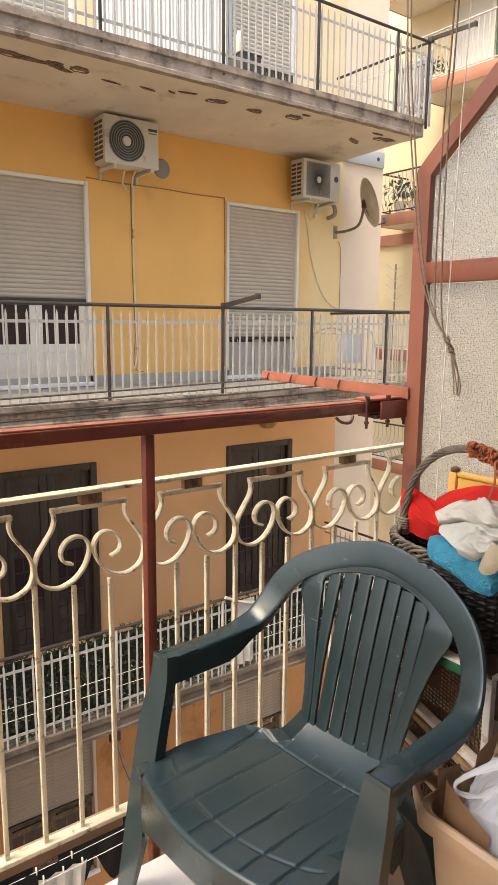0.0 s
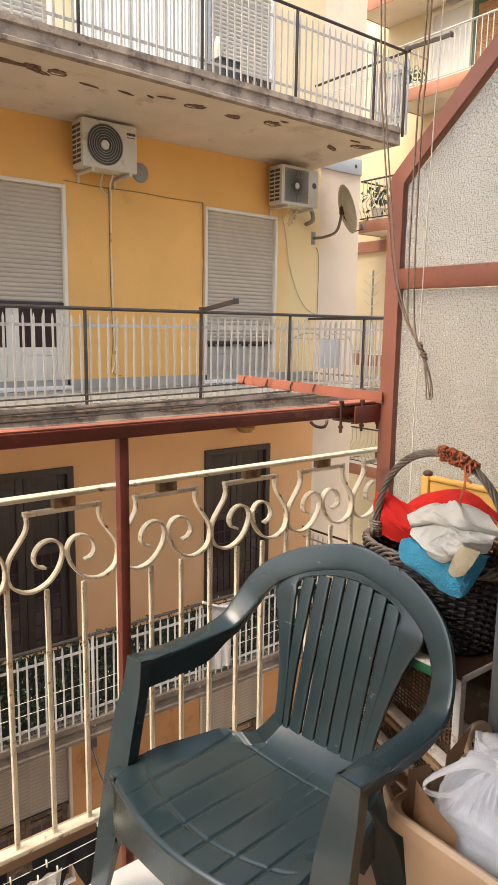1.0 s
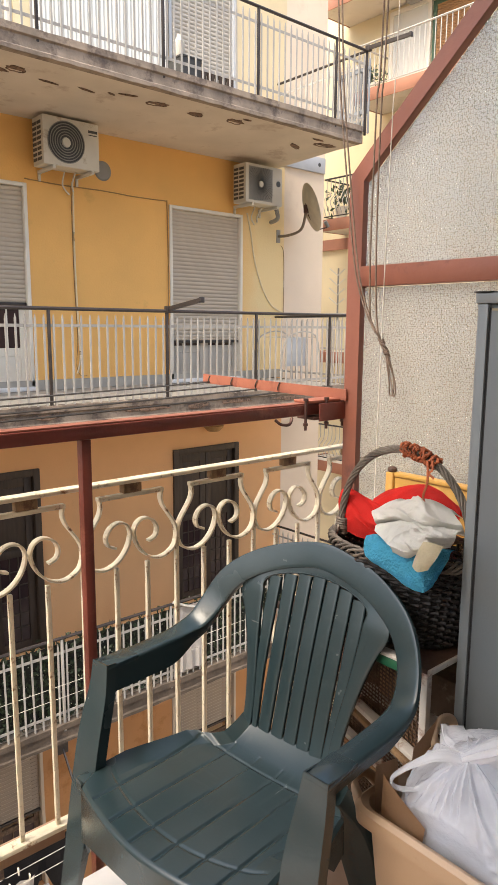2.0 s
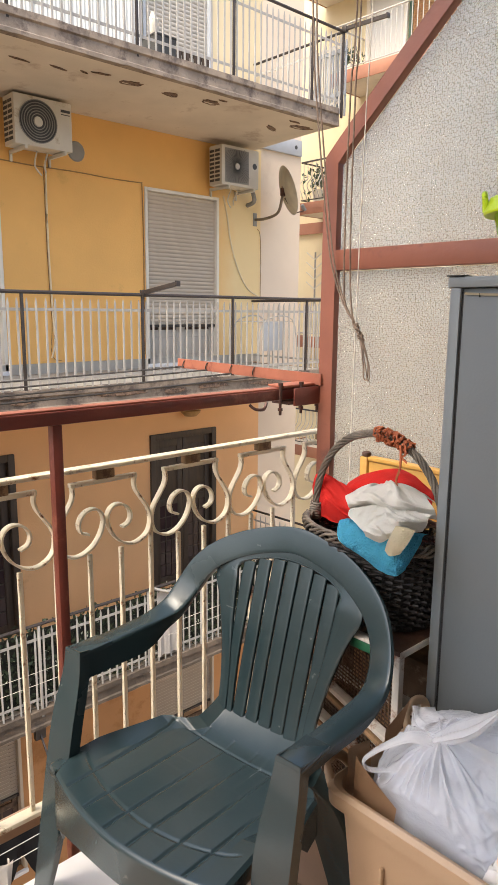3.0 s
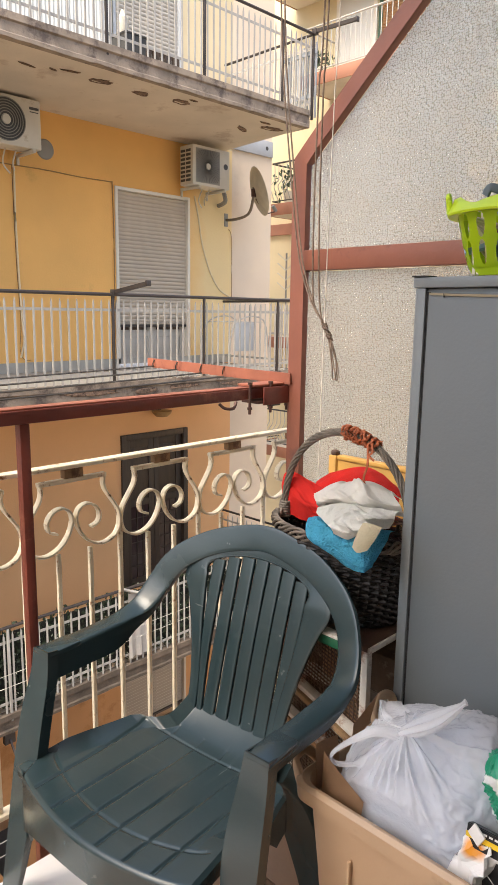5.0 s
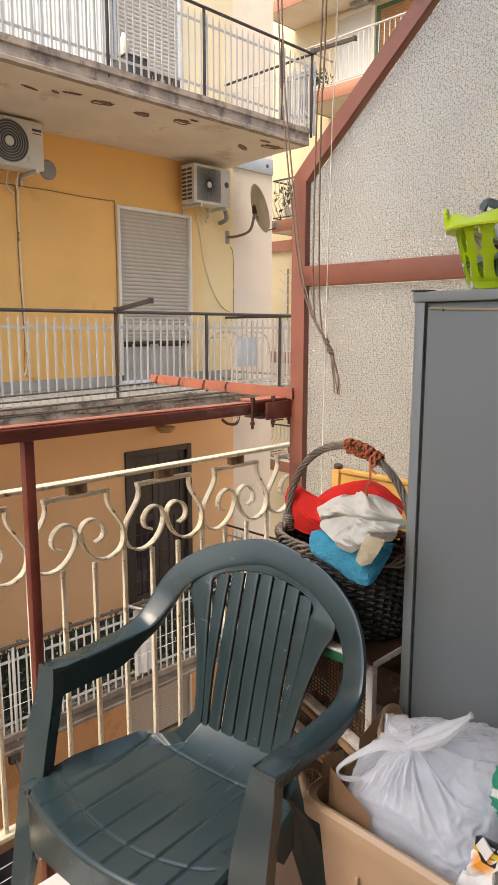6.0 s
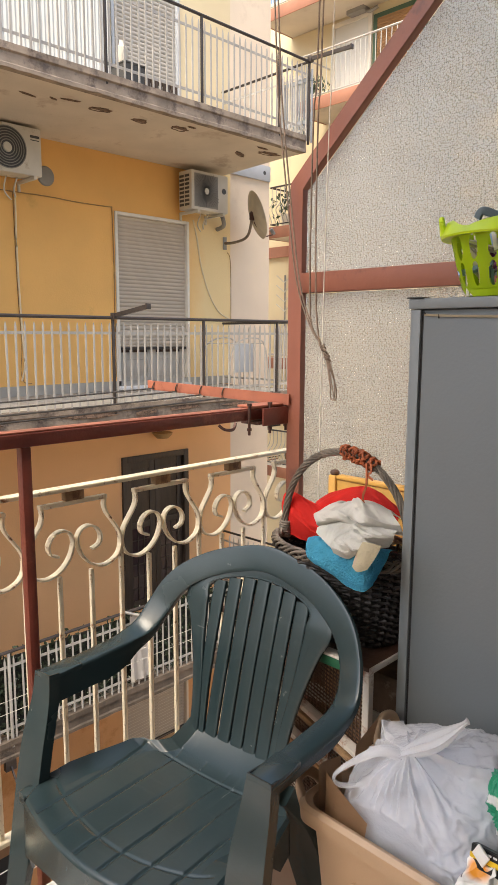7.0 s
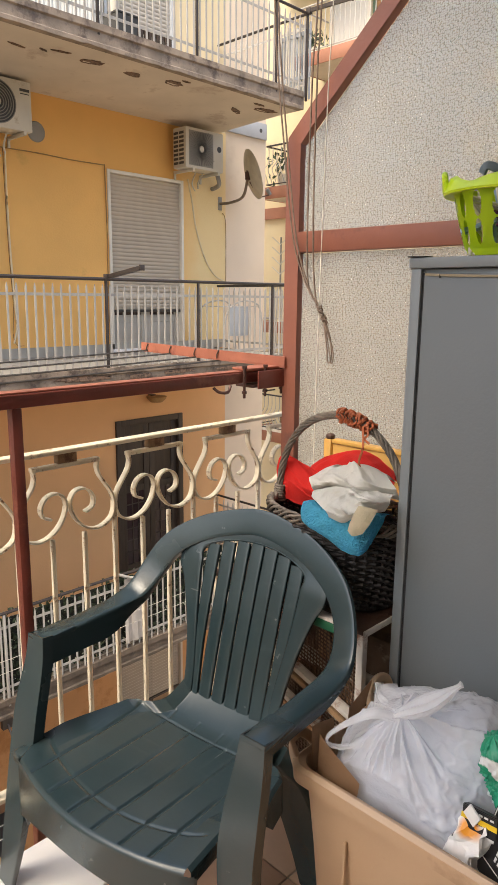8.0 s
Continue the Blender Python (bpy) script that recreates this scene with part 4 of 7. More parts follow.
BASE[0] = Vector((0.06, 0, 0))
corner = thing("slatted_screen", (9.0, 7.45, 4.08), "grey slatted screen tied to the end of the upper railing", "screen")
for k in range(13):
    part("slat", B(9.0, 9.018, 7.13 + k * 0.046, 7.158 + k * 0.046, 4.08 + 0.02 * (k % 3), 5.05 - 0.03 * (k % 4), bevel=0.003), SLATE, corner)
for z in (4.35, 4.9):
    part("batten", B(8.985, 8.999, 7.12, 7.76, z, z + 0.05), SLATE, corner, "", 0)

BASE[0] = Vector((0, 0, 0))

# folded airer on the middle balcony
airer = thing("clothes_airer", (8.5, 8.1, 0.60), "pale grey folding clothes airer on the balcony", "airer")
for y in (7.75, 8.35):
    part("side_frame", tube(bmesh.new(), spline([(8.05, y, 0.61), (8.15, y, 1.25), (8.75, y, 1.30), (8.88, y, 0.61)], 5), 0.011, 6), BAR, airer)
for k in range(9):
    part("wire", tube(bmesh.new(), [(8.14 + k * 0.075, 7.75, 1.275), (8.14 + k * 0.075, 8.35, 1.275)], 0.004, 5), BAR, airer)
part("hanging_cloth", B(8.30, 8.70, 7.90, 7.92, 0.85, 1.28, bevel=0.004), BLUEGREY, airer, "pale blue-grey cloth hung over the wires")

# ivy netting behind the lower railing
ivy = thing("ivy_screen", (4.5, R + 0.1, -2.91), "dark artificial ivy screen tied inside the railing", "screen")
part("backing_net", B(0.5, 8.9, R + 0.075, R + 0.085, -2.86, -2.02), NETTING, ivy, "black netting", 0)
rnd = random.Random(11)
# The small pale leaves paint in sunlit edges among the dark ones.
for nm, mt, count, lab in (("leaves", LEAF, 5200, "dark green plastic leaves"), ("pale_leaves", LEAFLIGHT, 900, "small pale leaves that colour in sunlit edges")):
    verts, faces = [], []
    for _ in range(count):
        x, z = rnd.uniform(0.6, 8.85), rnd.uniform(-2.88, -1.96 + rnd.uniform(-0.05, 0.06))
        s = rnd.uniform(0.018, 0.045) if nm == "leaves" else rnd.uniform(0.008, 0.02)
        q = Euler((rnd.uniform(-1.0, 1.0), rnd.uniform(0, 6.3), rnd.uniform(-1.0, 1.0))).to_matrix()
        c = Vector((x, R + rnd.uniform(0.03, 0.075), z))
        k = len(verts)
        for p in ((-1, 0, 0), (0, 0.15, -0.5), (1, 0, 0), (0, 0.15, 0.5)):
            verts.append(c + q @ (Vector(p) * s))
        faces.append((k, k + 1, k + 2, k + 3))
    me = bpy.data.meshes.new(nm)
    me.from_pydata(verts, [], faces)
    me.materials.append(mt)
    ob = new(nm, me)
    ob.parent, ob.matrix_parent_inverse = ivy, PARTINV[ivy.name]
    ob["kind"], ob["label"] = "stuff", lab

# lines, clothes and pegs below the lower balcony
def washing_line(y, z, x0, x1, material, sag=0.04):
    t = thing("washing_line", (x0, y, z), "thin plastic washing line strung across", "washing line", "washing lines")
    part("strand", tube(bmesh.new(), [(x0 + (x1 - x0) * i / 16, y, z - sag * 4 * (i / 16) * (1 - i / 16)) for i in range(17)], 0.0027, 5), material, t)

for y, z in ((6.62, -3.72), (6.50, -3.82), (6.42, -3.90), (6.95, -2.30), (6.92, -2.42)):
    washing_line(y, z, 0.5, 4.3 if z < -3 else 8.6, WHITECORD)
bracket = thing("line_bracket", (4.2, 7.2, -3.3), "dark iron bracket that holds the washing lines", "bracket")
part("arm", sweep(bmesh.new(), [(4.25, 7.25, -3.20), (4.25, 7.0, -3.50), (4.25, 6.38, -3.88)], rect(0.018, 0.022)), DARKIRON, bracket)
part("plate", B(4.19, 4.31, 7.20, 7.26, -3.30, -3.135), DARKIRON, bracket)

def garment(x, y, z, w, h, material, label, cut=0.0, seed=1):
    """A garment pegged to a line, with folds and thickness."""
    t = thing("garment", (x + w / 2, y, z - h), label, "laundry", "washing hung on the lines")
    rnd = random.Random(seed)
    ph = rnd.uniform(0, 6)
    bm = bmesh.new()
    nx, nz = 14, 12
    g = [[bm.verts.new((x + w * i / nx * (1 - 0.10 * (j / nz)) + 0.05 * w * j / nz, y + 0.03 * math.sin(ph + i * 1.3) * (0.3 + j / nz), z - h * j / nz * (1 - cut * math.exp(-((i / nx - 0.5) / 0.16) ** 2)) - 0.015 * abs(math.sin(i * math.pi / 5)))) for i in range(nx + 1)] for j in range(nz + 1)]
    for j in range(nz):
        for i in range(nx):
            bm.faces.new((g[j][i], g[j][i + 1], g[j + 1][i + 1], g[j + 1][i]))
    bmesh.ops.solidify(bm, geom=bm.faces[:], thickness=0.006)
    part("cloth", bm, material, t)
    for k in range(3):
        px = x + w * (0.1 + 0.4 * k)
        part("peg", B(px - 0.006, px + 0.006, y - 0.012, y + 0.012, z - 0.045, z + 0.03, bevel=0.002), PEG, t, "pale clothes peg")

garment(2.25, 6.62, -3.74, 0.82, 0.62, BLACKCLOTH, "black garment pegged to a washing line", 0.1, 3)
garment(3.30, 6.62, -3.76, 0.80, 0.70, BLACKCLOTH, "black trousers pegged to a washing line", 0.55, 5)
garment(3.05, 6.45, -3.92, 0.50, 0.26, LAUNDRYWHITE, "white cloth pegged to a washing line", 0.0, 8)
garment(2.60, 6.50, -3.84, 0.9, 0.7, BLACKCLOTH, "black garment pegged to a washing line", 0.2, 9)
shirt = thing("white_garment_on_rail", (5.95, 7.3, -2.9), "white cloth hung over the white railing", "laundry")
bm = bmesh.new()
g = [[bm.verts.new((5.80 + 0.36 * i / 10, R - 0.03 - 0.02 * math.sin(i * 1.7) * j / 8, -1.98 - 0.85 * j / 8)) for i in range(11)] for j in range(9)]
for j in range(8):
    for i in range(10):
        bm.faces.new((g[j][i], g[j][i + 1], g[j + 1][i + 1], g[j + 1][i]))
bmesh.ops.solidify(bm, geom=bm.faces[:], thickness=0.008)
part("cloth", bm, LAUNDRYWHITE, shirt)
part("hanger", tube(bmesh.new(), spline([(5.70, R - 0.05, -1.88), (5.95, R - 0.04, -2.0), (6.3, R - 0.03, -2.1)], 5), 0.02, 6), WHITEBAR, shirt, "bent white plastic rod")

# ---- the building that closes the court ----
XF = 12.9
structure("wall_far_building", B(XF, XF + 0.4, 7.5, 13.2, -10, 8.4), FARYELLOW, "yellow plastered building closing the court", "wall", 0)
structure("wall_far_pale_lower", B(XF - 0.012, XF - 0.002, 7.5, 9.5, -9.9, 5.4), HOUSE, "pale greige plaster on the far building", "wall", 0)
structure("wall_far_low", B(XF, XF + 0.4, -0.75, 7.49, -10, 2.7), GREIGE, "low plastered wall of the far building", "wall", 0)
structure("wall_far_pale_strip", B(XF - 0.012, XF - 0.002, 9.62, 10.9, 3.4, 5.4), CREAM, "pale cream strip of plaster", "wall", 0)

def far_balcony(z, y0, y1, label, deep=0.9, height=0.84, curly=False):
    t = thing("far_balcony", (XF - deep / 2, (y0 + y1) / 2, z - 0.2), label, "balcony", "balconies of the far building", "structure")
    x0 = XF - deep
    part("slab", B(x0, XF - 0.002, y0, y1, z - 0.2, z, bevel=0.01), SOFFIT, t)
    bm = bmesh.new()
    box(bm, x0 - 0.02, x0 - 0.002, y0, y1 + 0.02, z - 0.21, z + 0.02, bevel=0.004)
    box(bm, x0, XF - 0.003, y1 + 0.002, y1 + 0.02, z - 0.208, z + 0.018, bevel=0.004)
    part("band", bm, TERRA, t, "terracotta painted edge")
    bm = bmesh.new()
    tube(bm, [(x0 + 0.05, y0, z + height), (x0 + 0.05, y1 - 0.05, z + height), (XF, y1 - 0.05, z + height)], 0.018, 6)
    tube(bm, [(x0 + 0.05, y0, z + 0.08), (x0 + 0.05, y1 - 0.05, z + 0.08), (XF, y1 - 0.05, z + 0.08)], 0.012, 6)
    part("rails", bm, DARKIRON if curly else BAR, t)
    n = int((y1 - y0 - 0.1) / 0.11)
    for i in range(n):
        y = y1 - 0.10 - i * 0.11
        if curly:
            pts = spline([(x0 + 0.05, y, z + 0.08), (x0 - 0.02, y, z + 0.22), (x0 - 0.05, y + 0.03, z + 0.36), (x0 + 0.05, y, z + 0.52), (x0 + 0.05, y, z + height)], 4)
        else:
            pts = [(x0 + 0.05, y, z + 0.08), (x0 + 0.05, y, z + height)]
        part("baluster", tube(bmesh.new(), pts, 0.009, 5, up=(0, 1, 0)), WHITEBAR, t)
    return t

far_balcony(5.85, 3.5, 9.95, "far balcony with a terracotta edge and thin white bars")
far_balcony(3.60, 9.75, 10.85, "small far balcony with curved white bars and pot plants", 0.8, 0.82, True)
far_balcony(7.75, 3.5, 10.9, "far upper balcony with a terracotta edge")
far_balcony(-1.45, 9.6, 11.2, "small far balcony low in the court", 0.8, 0.8, True)
far_balcony(0.9, 9.6, 11.2, "small far balcony at middle height", 0.8, 0.8)
band = structure("string_course", B(XF - 0.05, XF - 0.004, 9.6, 11.6, 3.10, 3.33), TERRA, "terracotta string course on the far wall", "trim", 0)

def far_door(y0, y1, z0, z1, frame_mat, fill_mat, label, slatted):
    DOORS[0] += 1
    t = thing("window_%d" % DOORS[0], (XF, (y0 + y1) / 2, z0), label, "window", "", "structure")
    bm = bmesh.new()
    box(bm, XF - 0.05, XF - 0.003, y0 - 0.08, y0, z0, z1 + 0.08)
    box(bm, XF - 0.05, XF - 0.003, y1, y1 + 0.08, z0, z1 + 0.08)
    box(bm, XF - 0.05, XF - 0.003, y0 + 0.001, y1 - 0.001, z1, z1 + 0.08)
    part("frame", bm, frame_mat, t, "", 0)
    if slatted:
        bm = bmesh.new()
        z = z0
        while z < z1 - 0.02:
            box(bm, XF - 0.04, XF - 0.006, y0, y1, z, z + 0.045, bevel=0.004)
            z += 0.05
        ob = part("slats", bm, fill_mat, t, "", 0)
        ob["kind"] = "stuff"
    else:
        part("panel", B(XF - 0.03, XF - 0.005, y0, y1, z0, z1, bevel=0.004), fill_mat, t)
    return t

far_door(7.75, 8.75, 5.86, 7.30, GREENPAINT, WOODSHUTTER, "far window with a wood-brown shutter and green frame", True)
far_door(8.95, 9.75, 5.86, 7.40, WHITEWOOD, WHITESHEET, "white far balcony door", False)
unit = thing("far_outdoor_unit", (XF - 0.2, 9.0, 7.45), "small grey box and pipes on the far wall", "junction box")
part("box", B(XF - 0.22, XF - 0.004, 8.95, 9.35, 7.47, 7.72, bevel=0.01), ACGREY, unit)
part("pipe", tube(bmesh.new(), spline([(XF - 0.1, 8.98, 7.5), (XF - 0.15, 8.85, 7.42), (XF - 0.1, 8.7, 7.48)], 4), 0.03, 6), ACGREY, unit)

def pot_plant(x, y, z, s, seed):
    t = thing("pot_plant", (x, y, z), "leafy plant in a small white pot on the far balcony", "plant", "far pot plants")
    part("pot", lathe(bmesh.new(), [(0.07 * s, 0), (0.10 * s, 0.18 * s), (0.11 * s, 0.20 * s), (0.09 * s, 0.2 * s)], 14, Matrix.Translation((x, y, z))), WHITEWOOD, t)
    rnd = random.Random(seed)
    bm = bmesh.new()
    for _ in range(90):
        d = Vector((rnd.gauss(0, 1), rnd.gauss(0, 1), rnd.gauss(0.5, 0.8))).normalized() * rnd.uniform(0.06, 0.30) * s
        c = Vector((x, y, z + 0.28 * s)) + d
        q = Euler((rnd.uniform(0, 6), rnd.uniform(0, 6), rnd.uniform(0, 6))).to_matrix()
        vs = [bm.verts.new(c + q @ (Vector(p) * 0.05 * s)) for p in ((-1, 0, 0), (0, -0.45, 0.1), (1, 0, 0), (0, 0.45, 0.1))]
        bm.faces.new(vs)
    part("leaves", bm, PLANT, t, "green leaves", 0)

pot_plant(XF - 0.62, 10.45, 3.602, 1.3, 1)
pot_plant(XF - 0.55, 10.15, 3.602, 1.1, 2)
pot_plant(XF - 0.60, 9.72, 5.852, 1.0, 3)
aerial = thing("aerial", (XF - 0.7, 10.6, 0.9), "grey aerial with forked rods on a thin mast", "aerial")
part("mast", tube(bmesh.new(), [(XF - 0.55, 10.55, 0.905), (XF - 0.55, 10.55, 2.65)], 0.02, 6), ACGREY, aerial)
for k, z in enumerate((1.9, 2.1, 2.3, 2.5)):
    part("rod", tube(bmesh.new(), [(XF - 0.60, 10.55 - 0.22, z + 0.12), (XF - 0.57, 10.55, z), (XF - 0.60, 10.55 + 0.2, z + 0.15)], 0.012, 5), ACWHITE, aerial)
structure("ground", B(-60, 60, -60, 60, -10.3, -10.0), CONCRETE, "concrete floor of the court far below", "ground", 0)


# ---- our balcony ----
structure("floor_slab", B(-3.7, 4.6, -0.4, 1.99, -0.22, -0.022), CONCRETE, "concrete balcony slab under the tiles", "floor", 0)
edge = structure("floor_marble_edge", B(-3.7, 4.6, 1.772, 2.005, -0.021, 0.0, bevel=0.003), MARBLE, "white marble edging slab of the balcony floor", "floor")
floor = structure("floor", B(-3.7, 4.6, -0.4, 1.769, -0.021, -0.006), GROUT, "tan tiled balcony floor", "floor", 0)
# Out of view; coloured dark so that sides facing the house stay dim.
structure("wall_house", B(-3.6, 4.6, -0.75, -0.4, -0.22, 7.2), HOUSEDARK, "unseen house wall behind the balcony, dark to cut bounced light", "wall", 0)
structure("wall_house_below", B(-9.0, 4.6, -0.75, -0.4, -10.0, -0.23), HOUSE, "plain plastered house wall below", "wall", 0)
# Never in view: blocks sky from above, its ends placed by the light wanted.
structure("balcony_slab_above", B(-0.9, 2.92, -0.4, 1.75, 3.42, 3.6), SOFFIT, "unseen slab overhead, its length set for the light it lets in", "ceiling", 0)
# Added behind the camera to hold back low sky light from this end.
structure("wall_court_end", B(-9.4, -9.0, -0.75, 13.2, -10, 2.5), HOUSE, "unseen wall added to close the near end of the court", "wall", 0)

# railing with lyre scrolls
RY = 2.114
RZUP = 0.012
rail = thing("scroll_railing", (1.5, RY, 0.0), "ivory wrought iron balcony railing with lyre scrolls", "railing")
part("top_rail", B(-1.4, 3.62, RY - 0.017, RY + 0.017, 0.988 + RZUP, 1.0 + RZUP, bevel=0.003), IVORYIRON, rail, "flat ivory handrail with worn edges")
part("bottom_rail", B(-1.4, 3.62, RY - 0.018, RY + 0.018, 0.086, 0.10, bevel=0.003), IVORYIRON, rail)
part("lower_strip", B(-1.4, 1.90, RY + 0.020, RY + 0.050, 0.028, 0.080, bevel=0.004), RUSTWOOD, rail, "weathered brown strip below the bottom rail")
MODULE = 0.2955
def lyre_curve(s):
    pts = [(0.097, 0.957), (0.095, 0.944), (0.094, 0.930), (0.101, 0.908), (0.120, 0.880), (0.139, 0.850), (0.1455, 0.815), (0.136, 0.783), (0.110, 0.764), (0.080, 0.760), (0.045, 0.775), (0.018, 0.806),
           (0.006, 0.845), (0.016, 0.872), (0.040, 0.882), (0.066, 0.872), (0.080, 0.848), (0.074, 0.824), (0.052, 0.814)]
    return spline([(s * a, 0, b) for a, b in pts], 5)
def lyre_mesh(s):
    bm = sweep(bmesh.new(), lyre_curve(s), rrect(0.0065, 0.020, 0.0012, 1), up=(0, 1, 0))
    me = finish(bm, "scroll")
    me.materials.append(IVORYIRON)
    return me
SCROLLS = [lyre_mesh(1), lyre_mesh(-1)]
me = finish(B(-0.102, 0.102, -0.009, 0.009, 0.949, 0.961, bevel=0.002), "scroll_bar")
me.materials.append(IVORYIRON)
SCROLLBAR = me
me = finish(B(-0.028, 0.028, -0.012, 0.012, 0.9615, 0.9875, bevel=0.002), "spacer")
me.materials.append(RUSTPLATE)
SPACER = me
def upright(z1):
    me = finish(B(-0.0058, 0.0058, -0.0058, 0.0058, 0.1, z1, bevel=0.0010), "baluster", 30)
    me.materials.append(IVORYIRON)
    return me
LONG, SHORT = upright(0.822), upright(0.769)
x = 1.969 - 11 * MODULE
while x < 3.5:
    c = x + MODULE / 2
    piece("baluster", LONG, rail, Matrix.Translation((x, RY, 0)))
    if c < 3.55:
        for dx in (-0.049, 0.049):
            piece("baluster", SHORT, rail, Matrix.Translation((c + dx * 1.0, RY, 0)) @ pose(0, 0, 0, 0, 0, random.uniform(-6, 6)))
        for s in SCROLLS:
            piece("scroll", s, rail, Matrix.Translation((c, RY, RZUP)))
        piece("scroll_bar", SCROLLBAR, rail, Matrix.Translation((c, RY, RZUP)))
        piece("spacer", SPACER, rail, Matrix.Translation((c, RY, RZUP)))
    x += MODULE

# red iron beam, post, arm and clamps
beam = thing("iron_beam", (1.94, 2.05, 0.0), "dark red painted iron beam on a post outside the rail", "beam")
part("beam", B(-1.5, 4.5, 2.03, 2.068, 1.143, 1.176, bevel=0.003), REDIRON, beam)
# Lighter paint on top stands in for light falling on the beam.
part("top_flange", B(-1.5, 4.5, 2.034, 2.075, 1.1765, 1.181, bevel=0.001), REDARM, beam, "orange-red upper face, lit by its lighter colour")
part("post", B(1.936, 1.962, 2.035, 2.061, -0.12, 1.1425, bevel=0.003), REDIRON, beam)
part("foot_plate", B(1.90, 1.97, 2.008, 2.075, -0.13, -0.121), REDIRON, beam)
arm = thing("iron_bracket", (2.86, 2.0, 1.18), "faded orange-red iron drying arm reaching out over the court", "bracket")
bm = bmesh.new()
sweep(bm, [(2.862, 1.99, 1.188), (2.862, 2.74, 1.197)], rect(0.042, 0.007))
sweep(bm, [(2.843, 1.99, 1.205), (2.843, 2.74, 1.214)], rect(0.006, 0.03))
part("angle_bar", bm, REDARM, arm)
clamp = thing("beam_clamp", (2.84, 2.05, 1.11), "rust-brown bolted clamp joining the beam and frame", "clamp")
part("plate", B(2.70, 2.95, 2.015, 2.085, 1.182, 1.190, bevel=0.002), REDARM, clamp)
part("side_plate", B(2.735, 2.87, 2.002, 2.008, 1.124, 1.180, bevel=0.002), REDIRON, clamp, "dark red plate across the front of the clamp")
part("lower_plate", B(2.72, 2.94, 2.012, 2.088, 1.128, 1.138, bevel=0.002), STEEL, clamp)
for x, y in ((2.692, 2.022), (2.775, 2.012), (2.862, 2.022)):
    b = part("bolt", tube(bmesh.new(), [(x, y, 1.098), (x, y, 1.196)], 0.0045, 8, up=(0, 1, 0)), STEEL, clamp, "threaded bolt")
    for z in (1.112, 1.190):
        part("nut", tube(bmesh.new(), [(x, y, z), (x, y, z + 0.008)], 0.0080, 6, up=(0, 1, 0)), STEEL, b)
part("hook", tube(bmesh.new(), spline([(2.56, 2.02, 1.142), (2.575, 2.01, 1.128), (2.61, 2.01, 1.125), (2.63, 2.02, 1.142)], 4), 0.005, 6), STEEL, clamp)
WIREY = [2.70, 2.56, 2.42, 2.30]
for k, y in enumerate(WIREY):
    t = thing("drying_wire", (-1.5, y, 1.19), "thin dark drying wire tied to the iron arm", "washing line", "drying wires")
    part("strand", tube(bmesh.new(), [(-1.5 + 4.36 * i / 14, y, 1.200 - 0.030 * 4 * (i / 14) * (1 - i / 14) - 0.004 * k) for i in range(15)], 0.0030, 5), WIRE, t)
    part("knot", tube(bmesh.new(), spline([(2.839, y - 0.006, 1.222), (2.858, y, 1.203), (2.842, y + 0.006, 1.196), (2.835, y, 1.208), (2.838, y - 0.006, 1.223)], 4), 0.0022, 5), WIRE, t)

# glazed side screen
PX = 2.867
screen = thing("glazed_screen", (PX, 1.0, 0.0), "red-brown iron screen glazed with pebbled glass", "screen", "", "structure")
bm = bmesh.new()
sweep(bm, [(PX, 1.981, 0.0), (PX, 1.981, 1.800), (PX, 1.978, 1.862), (PX, 1.930, 1.910), (PX, 0.26, 3.440)], rect(0.045, 0.03), up=(1, 0, 0), scales=[(1.22, 1), (1.20, 1), (1.20, 1), (1.05, 1), 1])
part("post_and_sloping_bar", bm, FRAMEIRON, screen, "red-brown painted frame bar bent over at the top")
part("cross_bar", B(PX - 0.02, PX + 0.02, -0.4, 1.952, 1.539, 1.600, bevel=0.003), FRAMEIRON, screen)
part("low_bar", B(PX - 0.02, PX + 0.02, -0.4, 1.954, 0.70, 0.75, bevel=0.003), FRAMEIRON, screen)
lowpane = part("pane", B(PX + 0.004, PX + 0.010, -0.4, 1.950, 0.752, 1.537), HAMMERED, screen, "pebbled glass pane", 0)
bm = bmesh.new()
front = [bm.verts.new((PX + 0.004, y, z)) for y, z in ((1.950, 1.602), (1.950, 1.846), (0.24, 3.412), (-0.4, 3.412), (-0.4, 1.602))]
back = [bm.verts.new((PX + 0.010, v.co.y, v.co.z)) for v in front]
bm.faces.new(front)
bm.faces.new(back[::-1])
for i in range(5):
    bm.faces.new((front[i], front[(i + 1) % 5], back[(i + 1) % 5], back[i]))
uppane = part("pane", bm, HAMMERED, screen, "pebbled glass pane", 0)
botpane = part("panel", B(PX - 0.002, PX + 0.008, -0.4, 1.950, 0.01, 0.698), FRAMEIRON, screen, "", 0)
for p in (lowpane, uppane):
    p.visible_shadow = False


